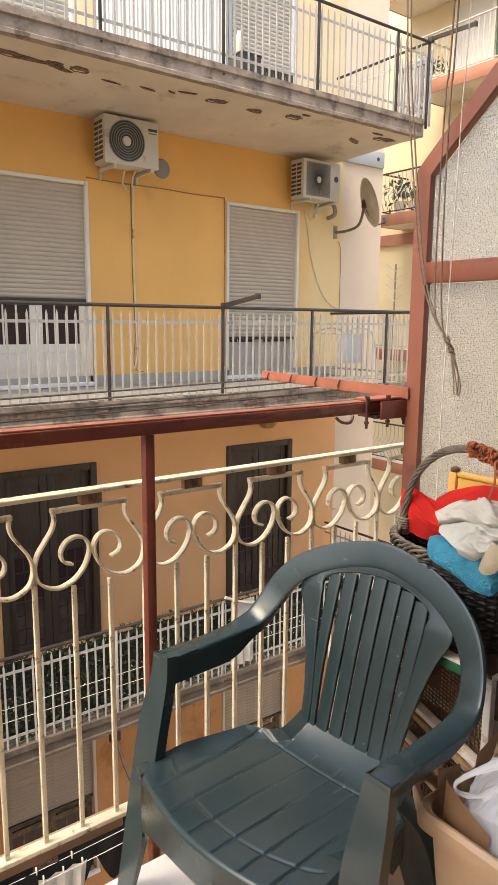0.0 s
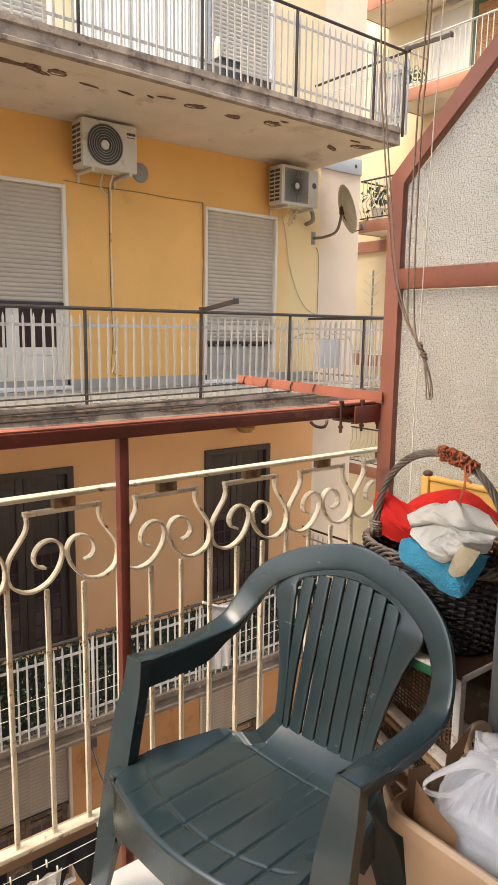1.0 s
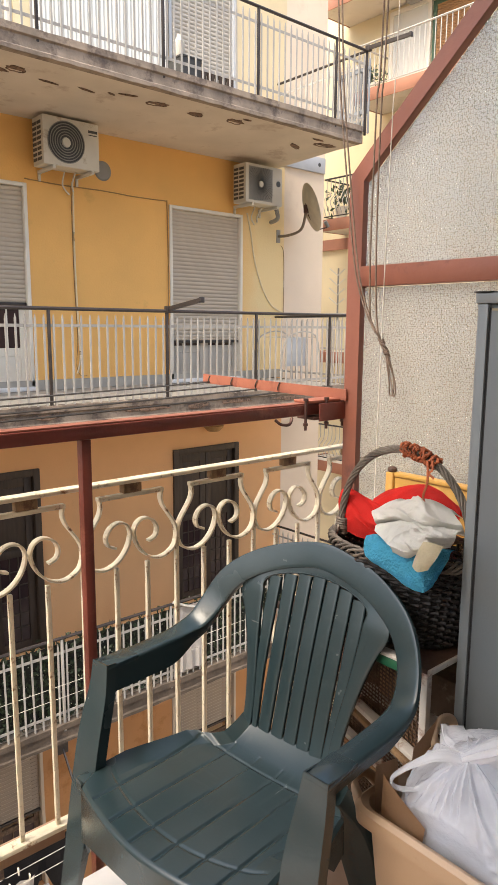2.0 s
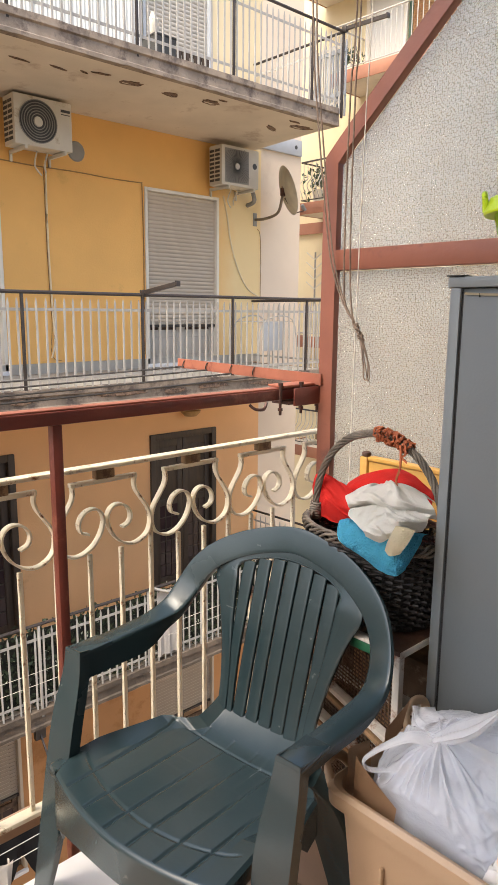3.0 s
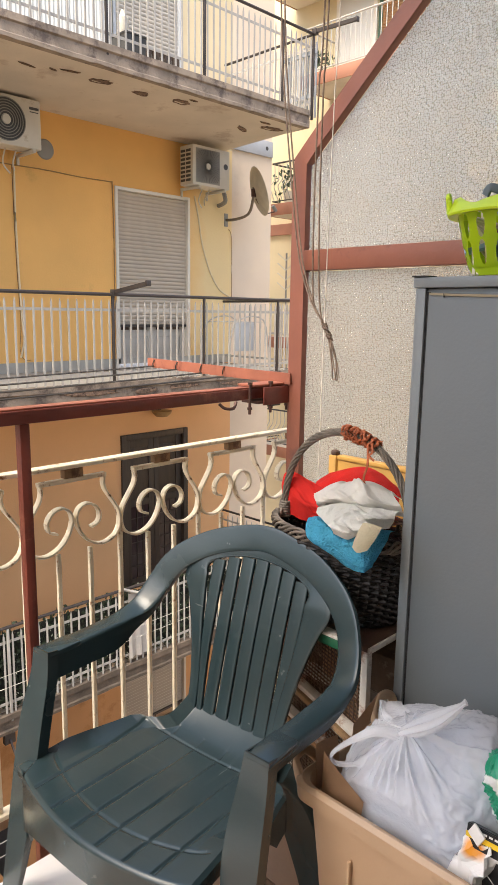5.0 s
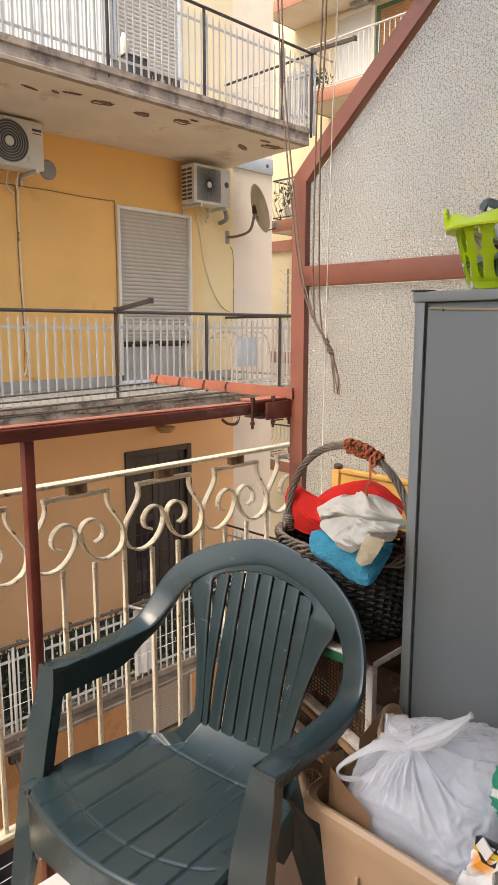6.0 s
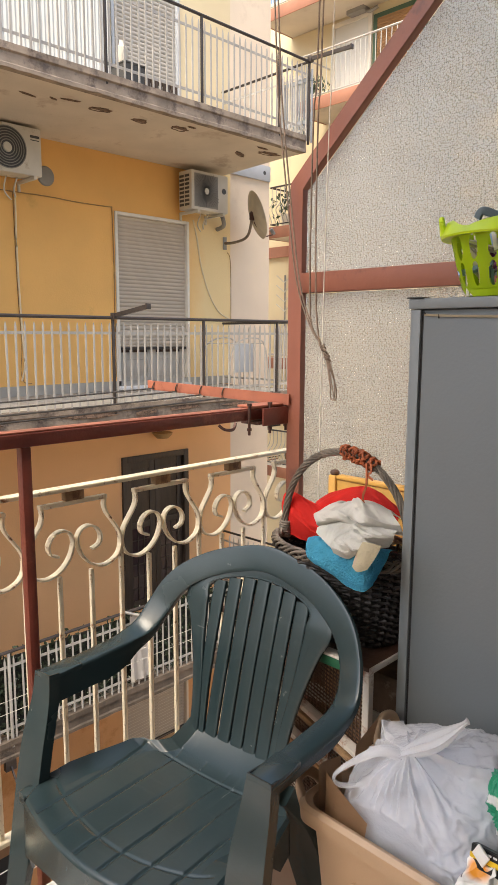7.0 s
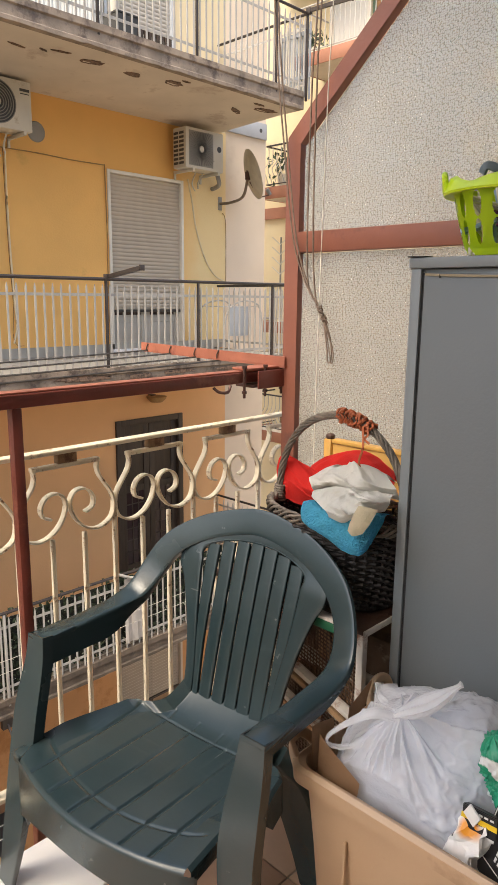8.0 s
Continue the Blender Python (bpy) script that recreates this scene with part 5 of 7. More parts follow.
# ---- the plastic armchair ----
BASE[0] = Vector((0.0145, 0.032, 0))
chair = thing("plastic_armchair", pose(1.905, 1.53, 0, 0, 0, -82.87), "dark green plastic garden armchair with a slatted back", "chair", local=True)
def back_v(u, w):
    return 0.305 + 0.29 * (w - 0.42) - 0.55 * u * u - 0.10 * (w - 0.42) * (0.86 - w)
half = [((0.304, -0.005, 0.621), (0, 0, 1), (0.93, 1)), ((0.304, 0.10, 0.620), (0, 0, 1), (0.96, 1)), ((0.305, 0.19, 0.621), (0, 0, 1), (1, 1)), ((0.305, 0.254, 0.639), (-0.12, -0.12, 0.98), (1.0, 0.62)),
        ((0.298, 0.302, 0.661), (-0.30, -0.42, 0.86), (1.05, 0.42)), ((0.283, 0.340, 0.708), (-0.40, -0.72, 0.56), (1.10, 0.35)), ((0.256, 0.366, 0.761), (-0.34, -0.85, 0.40), (1.12, 0.35)), ((0.215, 0.387, 0.801), (-0.25, -0.90, 0.34), (1.12, 0.32)),
        ((0.147, 0.411, 0.837), (-0.14, -0.93, 0.31), (1.12, 0.30)), ((0.070, 0.427, 0.860), (-0.06, -0.95, 0.3), (1.12, 0.30)), ((0.0, 0.431, 0.871), (0, -0.95, 0.3), (1.12, 0.30))]
bulge = (0, 0, 0.002, 0.005, 0.007, 0.008, 0.008, 0.007, 0.005, 0.002, 0)
full = [((p[0] + b, p[1], p[2] + 0.5 * b), q, s) for (p, q, s), b in zip(half, bulge)] + [((-p[0], p[1], p[2]), (-q[0], q[1], q[2]), s) for p, q, s in half[-2::-1]]
pts = spline([f[0] for f in full], 5)
ups = spline([f[1] for f in full], 5)
scl = spline([(f[2][0], f[2][1], 0) for f in full], 5)
ARM = [(-0.028, -0.033), (-0.023, -0.033), (-0.023, 0.027), (0.023, 0.027), (0.023, 0.006), (0.028, 0.006), (0.028, 0.024), (0.0272, 0.0282), (0.0245, 0.0315), (0.020, 0.033), (-0.020, 0.033), (-0.0245, 0.0315), (-0.0272, 0.0282), (-0.028, 0.024)]
part("arm_loop", sweep(bmesh.new(), pts, ARM, ups=ups, scales=[(s.x, s.y) for s in scl]), PLASTIC, chair, "continuous arm and top rail")
LEG = [(0.304, 0.0525, -0.0085, 0.6525), (0.302, 0.062, -0.018, 0.590), (0.302, 0.076, -0.043, 0.500), (0.305, 0.078, -0.058, 0.420), (0.322, 0.072, -0.068, 0.300), (0.349, 0.062, -0.075, 0.150), (0.390, 0.046, -0.075, 0.0)]
CHANNEL = [(-0.5, -0.049), (0.5, -0.049), (0.5, -0.016), (0.44, -0.016), (0.44, -0.044), (-0.44, -0.044), (-0.44, 0.049), (-0.5, 0.049)]
for s in (1, -1):
    deep = [0.84 - 0.44 * max(0.0, 0.42 - w) / 0.42 for u, k, v, w in LEG]
    lp = spline([(s * u, v + 0.049 * d, w) for (u, k, v, w), d in zip(LEG, deep)], 5)
    scl = spline([(k, d, 0) for (u, k, v, w), d in zip(LEG, deep)], 5)
    part("front_leg", sweep(bmesh.new(), lp, CHANNEL, up=(0, 1, 0), scales=[(q.x, q.y) for q in scl]), PLASTIC, chair)
    part("arm_front", B(s * 0.304 - 0.0275, s * 0.304 + 0.0275, -0.0095, 0.085, 0.640, 0.6546, bevel=0.005), PLASTIC, chair, "rounded front end of the arm")
    rp = spline([(s * 0.150, 0.285, 0.392), (s * 0.172, 0.325, 0.30), (s * 0.200, 0.365, 0.12), (s * 0.212, 0.385, 0.0)], 5)
    part("rear_leg", sweep(bmesh.new(), rp, rrect(0.055, 0.05, 0.008, 2), up=(0, 1, 0), scales=[(0.9 + 0.9 * math.sin(math.pi * min(1, i / 11)) ** 2 if i < 6 else 1.9 - 0.05 * (i - 6), 1 - 0.02 * i) for i in range(16)]), PLASTIC, chair)

# seat shell with moulded grooves
NU, NV = 240, 240
LINES = (-0.197, -0.118, -0.042, 0.028, 0.097, 0.160)
def seat_front(u):
    return -0.150 + 0.62 * u * u
SEAT_V = (-0.16, -0.09, -0.03, 0.035, 0.085, 0.143, 0.19, 0.208, 0.222, 0.245, 0.31)
SEAT_U = (0.222, 0.252, 0.278, 0.273, 0.256, 0.240, 0.229, 0.212, 0.176, 0.154, 0.142)
def seat_half(v):
    return float(np.interp(v, SEAT_V, SEAT_U))
def seat_point(a, b):
    """a across from -1 to 1, b from the front lip, 0, to the back, 1."""
    u0 = a * 0.262
    vf = seat_front(u0)
    if b < 0.04:
        k = b / 0.04
        ang = (1 - k) * math.pi / 2
        v = vf + 0.011 * (1 - math.sin(ang))
        w = 0.424 - 0.011 * (1 - math.cos(ang))
    else:
        k = (b - 0.04) / 0.96
        v = vf + 0.011 + k * (0.312 - vf - 0.011)
        w = 0.424
    u = a * seat_half(v)
    if a > 0:
        u = a * min(seat_half(v), float(np.interp(v, (-0.16, 0.02, 0.09), (0.236, 0.224, 0.256))))
    w -= 0.020 * max(0, min(1, (v + 0.10) / 0.35)) * (1 - 0.6 * a * a)
    w += 0.014 * max(0, abs(a) - 0.80) / 0.2 * min(1, max(0, (v + 0.12) / 0.2))
    if v > 0.215:
        w += ((v - 0.215) / 0.095) ** 1.8 * 0.040
    g = 0.0
    if b > 0.04:
        for i, l in enumerate(LINES):
            fade = 1.0 if v < 0.02 else max(0.0, 1 - (v - 0.02) / (0.24 if i in (0, 1) else 0.15 - 0.012 * i))
            g = max(g, math.exp(-((u - l) / 0.0034) ** 2) * (0.25 + 0.75 * fade if v < 0.25 else 0))
        g = max(g, math.exp(-((v - vf - 0.072 - 0.4 * u0 * u0) / 0.0042) ** 2) * 0.62 * min(1.0, max(0.0, (0.95 - abs(a)) / 0.08)))
        g = max(g, 0.7 * math.exp(-((v - 0.214) / 0.003) ** 2))
    return Vector((u, v, w - 0.0042 * g))
bm = bmesh.new()
grid = []
for j in range(NV + 1):
    grid.append([bm.verts.new(seat_point(-1 + 2 * i / NU, j / NV)) for i in range(NU + 1)])
for j in range(NV):
    for i in range(NU):
        bm.faces.new((grid[j][i], grid[j][i + 1], grid[j + 1][i + 1], grid[j + 1][i]))
part("seat", bm, PLASTIC, chair, "moulded seat with grooved lines", 60)
bm = bmesh.new()
rows = []
for i in range(61):
    a = -1 + i / 30
    u = a * 0.262
    vf = seat_front(u)
    d = 0.062 + 0.050 * abs(a) ** 2.5
    rows.append([bm.verts.new(q) for q in ((u * 0.86, vf + 0.0005, 0.4135), (u * 0.90, vf - 0.004, 0.408 - d), (u * 0.90, vf + 0.004, 0.406 - d), (u * 0.86, vf + 0.010, 0.404))])
for u, v, d in ((-0.262, -0.098, 0.13), (-0.282, -0.075, 0.16), (-0.296, -0.060, 0.20)):
    rows.insert(0, [bm.verts.new(q) for q in ((u, v, 0.4135), (u, v - 0.003, 0.408 - d), (u, v + 0.004, 0.406 - d), (u, v + 0.008, 0.404))])
for u, v, d in ((0.238, -0.101, 0.075), (0.246, -0.094, 0.036)):
    rows.append([bm.verts.new(q) for q in ((u, v, 0.4125), (u, v - 0.003, 0.408 - d), (u, v + 0.004, 0.406 - d), (u, v + 0.008, 0.404))])
for p, q in zip(rows, rows[1:]):
    for k in range(3):
        bm.faces.new((p[k], p[k + 1], q[k + 1], q[k]))
part("front_apron", bm, PLASTIC, chair)
part("corner_web", B(-0.300, -0.246, -0.088, -0.020, 0.385, 0.4165, bevel=0.008), PLASTIC, chair)
APRON = lambda v: 0.034 + min(0.045, 1.0 * max(0.0, v - 0.09))
for s in (1, -1):
    rows = []
    bm = bmesh.new()
    for j in range(31):
        v = -0.11 + 0.32 * j / 30
        p = seat_point(s, min(1, 0.04 + 0.96 * (v - seat_front(0.262) - 0.011) / (0.312 - seat_front(0.262) - 0.011)) if v > seat_front(0.262) + 0.011 else 0.04)
        rows.append([bm.verts.new(q) for q in (p, p + Vector((s * 0.008, 0, -0.006)), p + Vector((s * 0.010, 0, -APRON(v))), p + Vector((s * 0.002, 0, -APRON(v))))])
    for p, q in zip(rows, rows[1:]):
        for k in range(3):
            bm.faces.new((p[k], p[k + 1], q[k + 1], q[k]))
    part("side_apron", bm, PLASTIC, chair)

# slatted back
def back_sweep(name, pairs, widths, thick=0.009, label=""):
    ps = spline([(u, back_v(u, w), w) for u, w in pairs], 5)
    n = len(ps)
    ws = [widths[0] + (widths[-1] - widths[0]) * i / (n - 1) for i in range(n)] if len(widths) == 2 else [x.x for x in spline([(w, 0, 0) for w in widths], 5)]
    part(name, sweep(bmesh.new(), ps, rrect(1.0, 1.0, 0.18, 2), ups=[(0, -0.95, 0.3)] * n, scales=[(w, thick) for w in ws]), PLASTIC, chair, label)
TOPW = lambda u: 0.816 - 1.35 * u * u
NS, pitch = 7, 0.0412
for k in range(NS):
    o = k - (NS - 1) / 2
    u = o * pitch
    if abs(o) == 3:
        q = 1 if o > 0 else -1
        back_sweep("slat", [(q * 0.105, 0.435), (q * 0.110, 0.50), (q * 0.118, 0.58), (q * 0.1215, 0.67), (u, 0.74), (u, TOPW(u) + 0.004)], (0.016, 0.018, 0.026, 0.031, 0.0345, 0.0345), 0.011)
    else:
        back_sweep("slat", [(u * 0.95, 0.420), (u * 0.95, 0.50), (u * 0.96, 0.60), (u * 0.98, 0.72), (u, TOPW(u) + 0.004)], (0.0345, 0.0358), 0.011)
ring = [(0.128, 0.425), (0.131, 0.50), (0.143, 0.58), (0.157, 0.65), (0.170, 0.71), (0.181, 0.755), (0.172, 0.790), (0.140, 0.811), (0.075, 0.828), (0.0, 0.834)]
ring = ring + [(-u, w) for u, w in ring[-2::-1]]
back_sweep("back_border", ring, (0.027, 0.027, 0.030, 0.038, 0.052, 0.068, 0.050, 0.034, 0.030, 0.030, 0.030, 0.034, 0.050, 0.068, 0.052, 0.038, 0.030, 0.027, 0.027), 0.012, "raised rim of the back")
bead = [(u * 0.93, w - 0.010 * (w > 0.7)) for u, w in ring[2:-2]]
back_sweep("border_bead", bead, (0.0035, 0.0035), 0.0155)

# ---- grey locker ----
LX = 2.42
BASE[0] = Vector((0.0145, 0.018, 0))
locker = thing("metal_locker", (2.6, 0.95, 0.0), "grey enamelled metal locker with a closed door", "locker")
part("body", B(LX + 0.012, 2.80, 0.60, 1.279, 0.02, 1.462, bevel=0.003), LOCKERLIGHT, locker)
part("corner_post", B(LX, LX + 0.03, 1.2565, 1.2795, 0.0, 1.4625, bevel=0.002), LOCKERLIGHT, locker, "lighter grey frame edge")
part("lid", B(LX - 0.004, 2.806, 0.596, 1.284, 1.463, 1.484, bevel=0.003), LOCKERLIGHT, locker)
part("door_gap", B(LX + 0.006, LX + 0.016, 1.2515, 1.2560, 0.03, 1.455), RUBBER, locker, "black door seal", 0)
door = part("door", B(LX + 0.003, LX + 0.018, 0.64, 1.2510, 0.03, 1.452, bevel=0.002), LOCKER, locker, "plain grey sheet metal door")
part("top_slot", sweep(bmesh.new(), [(LX + 0.002, 1.248, 1.4515), (LX + 0.001, 1.20, 1.4490), (LX + 0.002, 1.10, 1.446), (LX + 0.002, 1.0, 1.445)], rect(0.003, 0.0045)), GREIGE, door)
part("catch", B(LX - 0.001, LX + 0.004, 1.215, 1.2155, 1.444, 1.452), RUBBER, door, "", 0)
part("cap", B(LX - 0.0065, LX + 0.03, 1.250, 1.2855, 1.4845, 1.487), RUBBER, locker, "", 0)

# ---- lime green peg basket on the locker ----
GX, GY, GZ = 2.53, 1.134, 1.4875
GR = GZ - 0.022
peg_basket = thing("peg_basket", (GX, GY, GZ), "lime green slotted plastic basket holding clothes pegs", "basket")
bm = bmesh.new()
NA, NH = 288, 72
prof = [(0.078 + 0.030 * (j / NH) ** 0.8, 0.012 + 0.106 * j / NH) for j in range(NH + 1)]
rings = [[bm.verts.new((GX + r * math.cos(2 * math.pi * i / NA), GY + r * math.sin(2 * math.pi * i / NA), GZ + z)) for i in range(NA)] for r, z in prof]
for j in range(NH):
    for i in range(NA):
        phase = abs(i % 18 - 8.5)
        lower, upper = (j - 20) / 15.5, (j - 54) / 15.5
        lens = max(1 - lower * lower, 1 - upper * upper)
        cut = lens > 0 and phase < 4.0 * math.sqrt(lens)
        if not cut:
            bm.faces.new((rings[j][i], rings[j][(i + 1) % NA], rings[j + 1][(i + 1) % NA], rings[j + 1][i]))
bmesh.ops.solidify(bm, geom=bm.faces[:], thickness=0.0022)
part("slotted_wall", bm, LIME, peg_basket)
part("base", lathe(bmesh.new(), [(0.0, 0.0), (0.070, 0.0), (0.078, 0.012), (0.074, 0.014), (0.0, 0.006)], 48, Matrix.Translation((GX, GY, GZ))), LIME, peg_basket)
bm = bmesh.new()
fl = []
for i in range(NA):
    a = 2 * math.pi * i / NA
    lift = 0.020 * max(0, math.cos(2 * (a - math.pi / 2 - 0.5))) ** 2 + 0.012 * max(0, -math.cos(2 * (a - math.pi / 2 - 0.5)))
    fl.append([bm.verts.new((GX + r * math.cos(a), GY + r * math.sin(a), GR + z)) for r, z in ((0.106, 0.138), (0.126, 0.136), (0.128, 0.140), (0.116, 0.150 + lift), (0.106, 0.155 + lift), (0.104, 0.150 + lift))])
for i in range(NA):
    p, q = fl[i], fl[(i + 1) % NA]
    for k in range(6):
        bm.faces.new((p[k], p[(k + 1) % 6], q[(k + 1) % 6], q[k]))
part("rim", bm, LIME, peg_basket)
part("lug", tube(bmesh.new(), spline([(GX - 0.066, GY + 0.102, GR + 0.145), (GX - 0.070, GY + 0.106, GR + 0.170), (GX - 0.060, GY + 0.112, GR + 0.178), (GX - 0.050, GY + 0.116, GR + 0.168), (GX - 0.050, GY + 0.114, GR + 0.145)], 4), 0.006, 8), LIME, peg_basket, "small handle lug")
part("handle", sweep(bmesh.new(), spline([(GX - 0.100, GY + 0.014, GR + 0.165), (GX - 0.10, GY + 0.004, GR + 0.178), (GX - 0.09, GY - 0.02, GR + 0.168), (GX - 0.075, GY - 0.06, GR + 0.150)], 6), rrect(0.008, 0.016, 0.003)), PEGGREY, peg_basket, "slate grey folding handle")
rnd = random.Random(5)
for k in range(26):
    c = Vector((GX + rnd.uniform(-0.06, 0.06), GY + rnd.uniform(-0.06, 0.06), GZ + rnd.uniform(0.03, 0.115)))
    q = Euler((rnd.uniform(0, 6), rnd.uniform(0, 6), rnd.uniform(0, 6))).to_matrix().to_4x4()
    t = thing("clothes_peg", c, "small plastic clothes peg in the green basket", "peg", "clothes pegs")
    mt = (PEGBLUE, PEG, PEGGREY, PEG, PEGPURPLE)[k % 5]
    part("jaw", box(bmesh.new(), -0.035, 0.035, -0.006, -0.001, -0.005, 0.005, bevel=0.001, m=Matrix.Translation(c) @ q), mt, t)
    part("jaw", box(bmesh.new(), -0.035, 0.035, 0.001, 0.006, -0.005, 0.005, bevel=0.001, m=Matrix.Translation(c) @ q), mt, t)

# ---- rusty wire rack behind the chair ----
BASE[0] = Vector((0.008, 0.008, 0))
X0, X1, Y0, Y1, ZT = 2.35, 2.78, 1.31, 1.78, 0.698
rack = thing("wire_rack", (2.56, 1.54, 0.0), "rusty white metal rack with wire mesh sides and clutter", "rack")
for x in (X0, X1 - 0.02):
    for y in (Y0, Y1 - 0.02):
        part("post", B(x, x + 0.018, y, y + 0.018, 0.0, ZT - 0.0125, bevel=0.002), RACKWHITE, rack, "white enamelled post with rust")
for i in range(5):
    y = Y0 - 0.005 + i * 0.097
    part("top_board", B(X0 - 0.01, X1, y, y + 0.091, ZT - 0.012, ZT + 0.001 * (i % 2), bevel=0.003), DARKBOARD, rack, "dark stained top board")
part("edge_trim", B(X0 - 0.012, X1, Y0 - 0.012, Y0 - 0.006, ZT - 0.013, ZT + 0.001, bevel=0.002), RACKWHITE, rack, "pale edge strip of the top")
SL = Matrix(((1, 0.33, 0, -0.33 * Y0), (0, 1, 0, 0), (0, 0, 1, 0), (0, 0, 0, 1)))
def lean(bm):
    bmesh.ops.transform(bm, matrix=SL, verts=bm.verts[:])
    return bm
for z in (0.10, 0.30, 0.452, 0.655):
    part("shelf_rail", lean(B(X0 - 0.006, X0 + 0.010, Y0 + 0.019, Y1 - 0.021, z, z + 0.022, bevel=0.002)), RACKWHITE, rack, "rust streaked white rail")
    part("shelf", B(X0 + 0.16, X1 - 0.022, Y0 + 0.022, Y1 - 0.022, z - 0.006, z + 0.004), RACKWHITE, rack, "", 0)
for z0, z1 in ((0.325, 0.450), (0.478, 0.652), (0.125, 0.295)):
    bm = bmesh.new()
    z = z0
    while z < z1:
        sweep(bm, [(X0 + 0.004, Y0 + 0.02, z), (X0 + 0.004, Y1 - 0.022, z)], rect(0.0026, 0.0026))
        z += 0.010
    y = Y0 + 0.03
    while y < Y1 - 0.03:
        sweep(bm, [(X0 + 0.0015, y, z0), (X0 + 0.0015, y, z1)], rect(0.0022, 0.0022), up=(0, 1, 0))
        y += 0.013
    part("wire_mesh", lean(bm), RUSTMESH, rack, "rusty wire mesh", 0)["kind"] = "stuff"
part("inner_frame", lean(sweep(bmesh.new(), [(X0 - 0.006, Y0 + 0.03, 0.335), (X0 - 0.006, Y0 + 0.03, 0.44), (X0 - 0.006, Y0 + 0.14, 0.44), (X0 - 0.006, Y0 + 0.14, 0.335)], rect(0.012, 0.008), up=(1, 0, 0), closed=True)), RACKWHITE, rack, "small rusty frame")
rnd = random.Random(21)
for k, (z, n) in enumerate(((0.105, 3), (0.305, 3), (0.457, 3))):
    y = Y0 + 0.03
    for i in range(n):
        w = rnd.uniform(0.10, 0.125)
        h = rnd.uniform(0.08, 0.12)
        t = thing("old_box", (2.55, y + w / 2, z), "worn brown cardboard box stored on the rack", "box", "boxes stored on the rack")
        part("carton", B(X0 + 0.17 + rnd.uniform(0, 0.04), X1 - 0.06, y, y + w - 0.01, z + 0.0, z + h, bevel=0.006), (BROWNINSIDE, PAPER, BROWNINSIDE)[i % 3], t)
        y += w + 0.008
for k, (z, mt, lab) in enumerate(((0.486, RACKWHITE, "white painted wooden side rail"), (0.462, RUSTPLATE, "rust coloured side rail"), (0.385, RACKWHITE, "white painted wooden side rail"), (0.366, WOODSHUTTER, "brown wooden side rail"))):
    part("side_rail", lean(B(X0 - 0.035, X0 - 0.009, Y0 + 0.004, Y0 + 0.33, z, z + 0.014, bevel=0.002)), mt, rack, lab)
tin = thing("green_tin", (2.33, 1.39, 0.678), "small green tin on the rack's upper shelf", "tin")
part("shell", B(2.318, 2.342, 1.350, 1.43, 0.678, 0.701, bevel=0.003), GREENTIN, tin)
part("lid", B(2.316, 2.344, 1.348, 1.432, 0.7015, 0.709, bevel=0.002), RACKWHITE, tin)

# ---- honey-coloured board leaning by the screen ----
board = thing("wooden_headboard", (2.75, 1.4, 0.0), "honey varnished wooden board with a turned end post", "headboard")
part("panel", B(2.795, 2.815, 0.7, 1.752, 0.30, 0.980, bevel=0.004), YELLOWBOARD, board)
part("end_post", B(2.788, 2.819, 1.753, 1.780, 0.0, 0.992, bevel=0.004), YELLOWBOARD, board)
part("post_cap", lathe(bmesh.new(), [(0.012, 0), (0.0145, 0.005), (0.0135, 0.011), (0.008, 0.015), (0.0, 0.016)], 20, Matrix.Translation((2.8035, 1.7665, 0.992))), DARKBOARD, board, "dark rounded post cap")
part("top_rail", B(2.790, 2.819, 0.7, 1.752, 0.981, 0.994, bevel=0.004), YELLOWBOARD, board)

# ---- wicker basket of washing ----
CX, CY, BA, BB, RZ, BZ = 2.475, 1.482, 0.128, 0.190, 0.905, ZT + 0.002
basket = thing("wicker_basket", (CX, CY, BZ), "dark wicker basket with an arched twisted handle", "basket")
def oval(k, a):
    return CX + BA * k * math.cos(a), CY + BB * k * math.sin(a)
part("base", lathe(bmesh.new(), [(0.0, 0.002), (0.80, 0.002), (0.82, 0.014), (0.0, 0.012)], 40, Matrix.Translation((CX, CY, BZ)) @ Matrix.Diagonal((BA, BB, 1, 1))), DARKWICKER, basket)
NW, rows_n = 44, 24
for j in range(rows_n):
    z = BZ + 0.012 + (RZ - BZ - 0.03) * j / (rows_n - 1)
    k = 0.80 + 0.20 * (j / (rows_n - 1)) ** 0.8
    bm = bmesh.new()
    tube(bm, [(*oval(k + 0.035 * math.cos(math.pi * i + math.pi * j), 2 * math.pi * i / NW), z + 0.002 * noise.noise(Vector((i * 0.7, j, 0)))) for i in range(NW)], 0.0046, 6, closed=True)
    part("withy", bm, DARKWICKER, basket)
for i in range(NW):
    a = 2 * math.pi * (i + 0.0) / NW
    part("stake", tube(bmesh.new(), [(*oval(0.79, a), BZ + 0.004), (*oval(0.93, a), (BZ + RZ) / 2 + 0.01), (*oval(1.0, a), RZ)], 0.0040, 5), DARKWICKER, basket)
for ph in range(5):
    pts = []
    for i in range(150):
        a = 2 * math.pi * i / 150
        b = 2 * math.pi * (i * 9 / 150 + ph / 5) + 0.8 * noise.noise(Vector((a * 3, ph, 0)))
        x, y = oval(1.01 + 0.045 * math.cos(b), a)
        pts.append((x, y, RZ + 0.011 * math.sin(b) + 0.004 * noise.noise(Vector((a * 5, 0, ph)))))
    part("rim_strand", tube(bmesh.new(), pts, 0.0036, 6, closed=True), WICKER, basket, "twisted wicker rim")
HB = 0.187
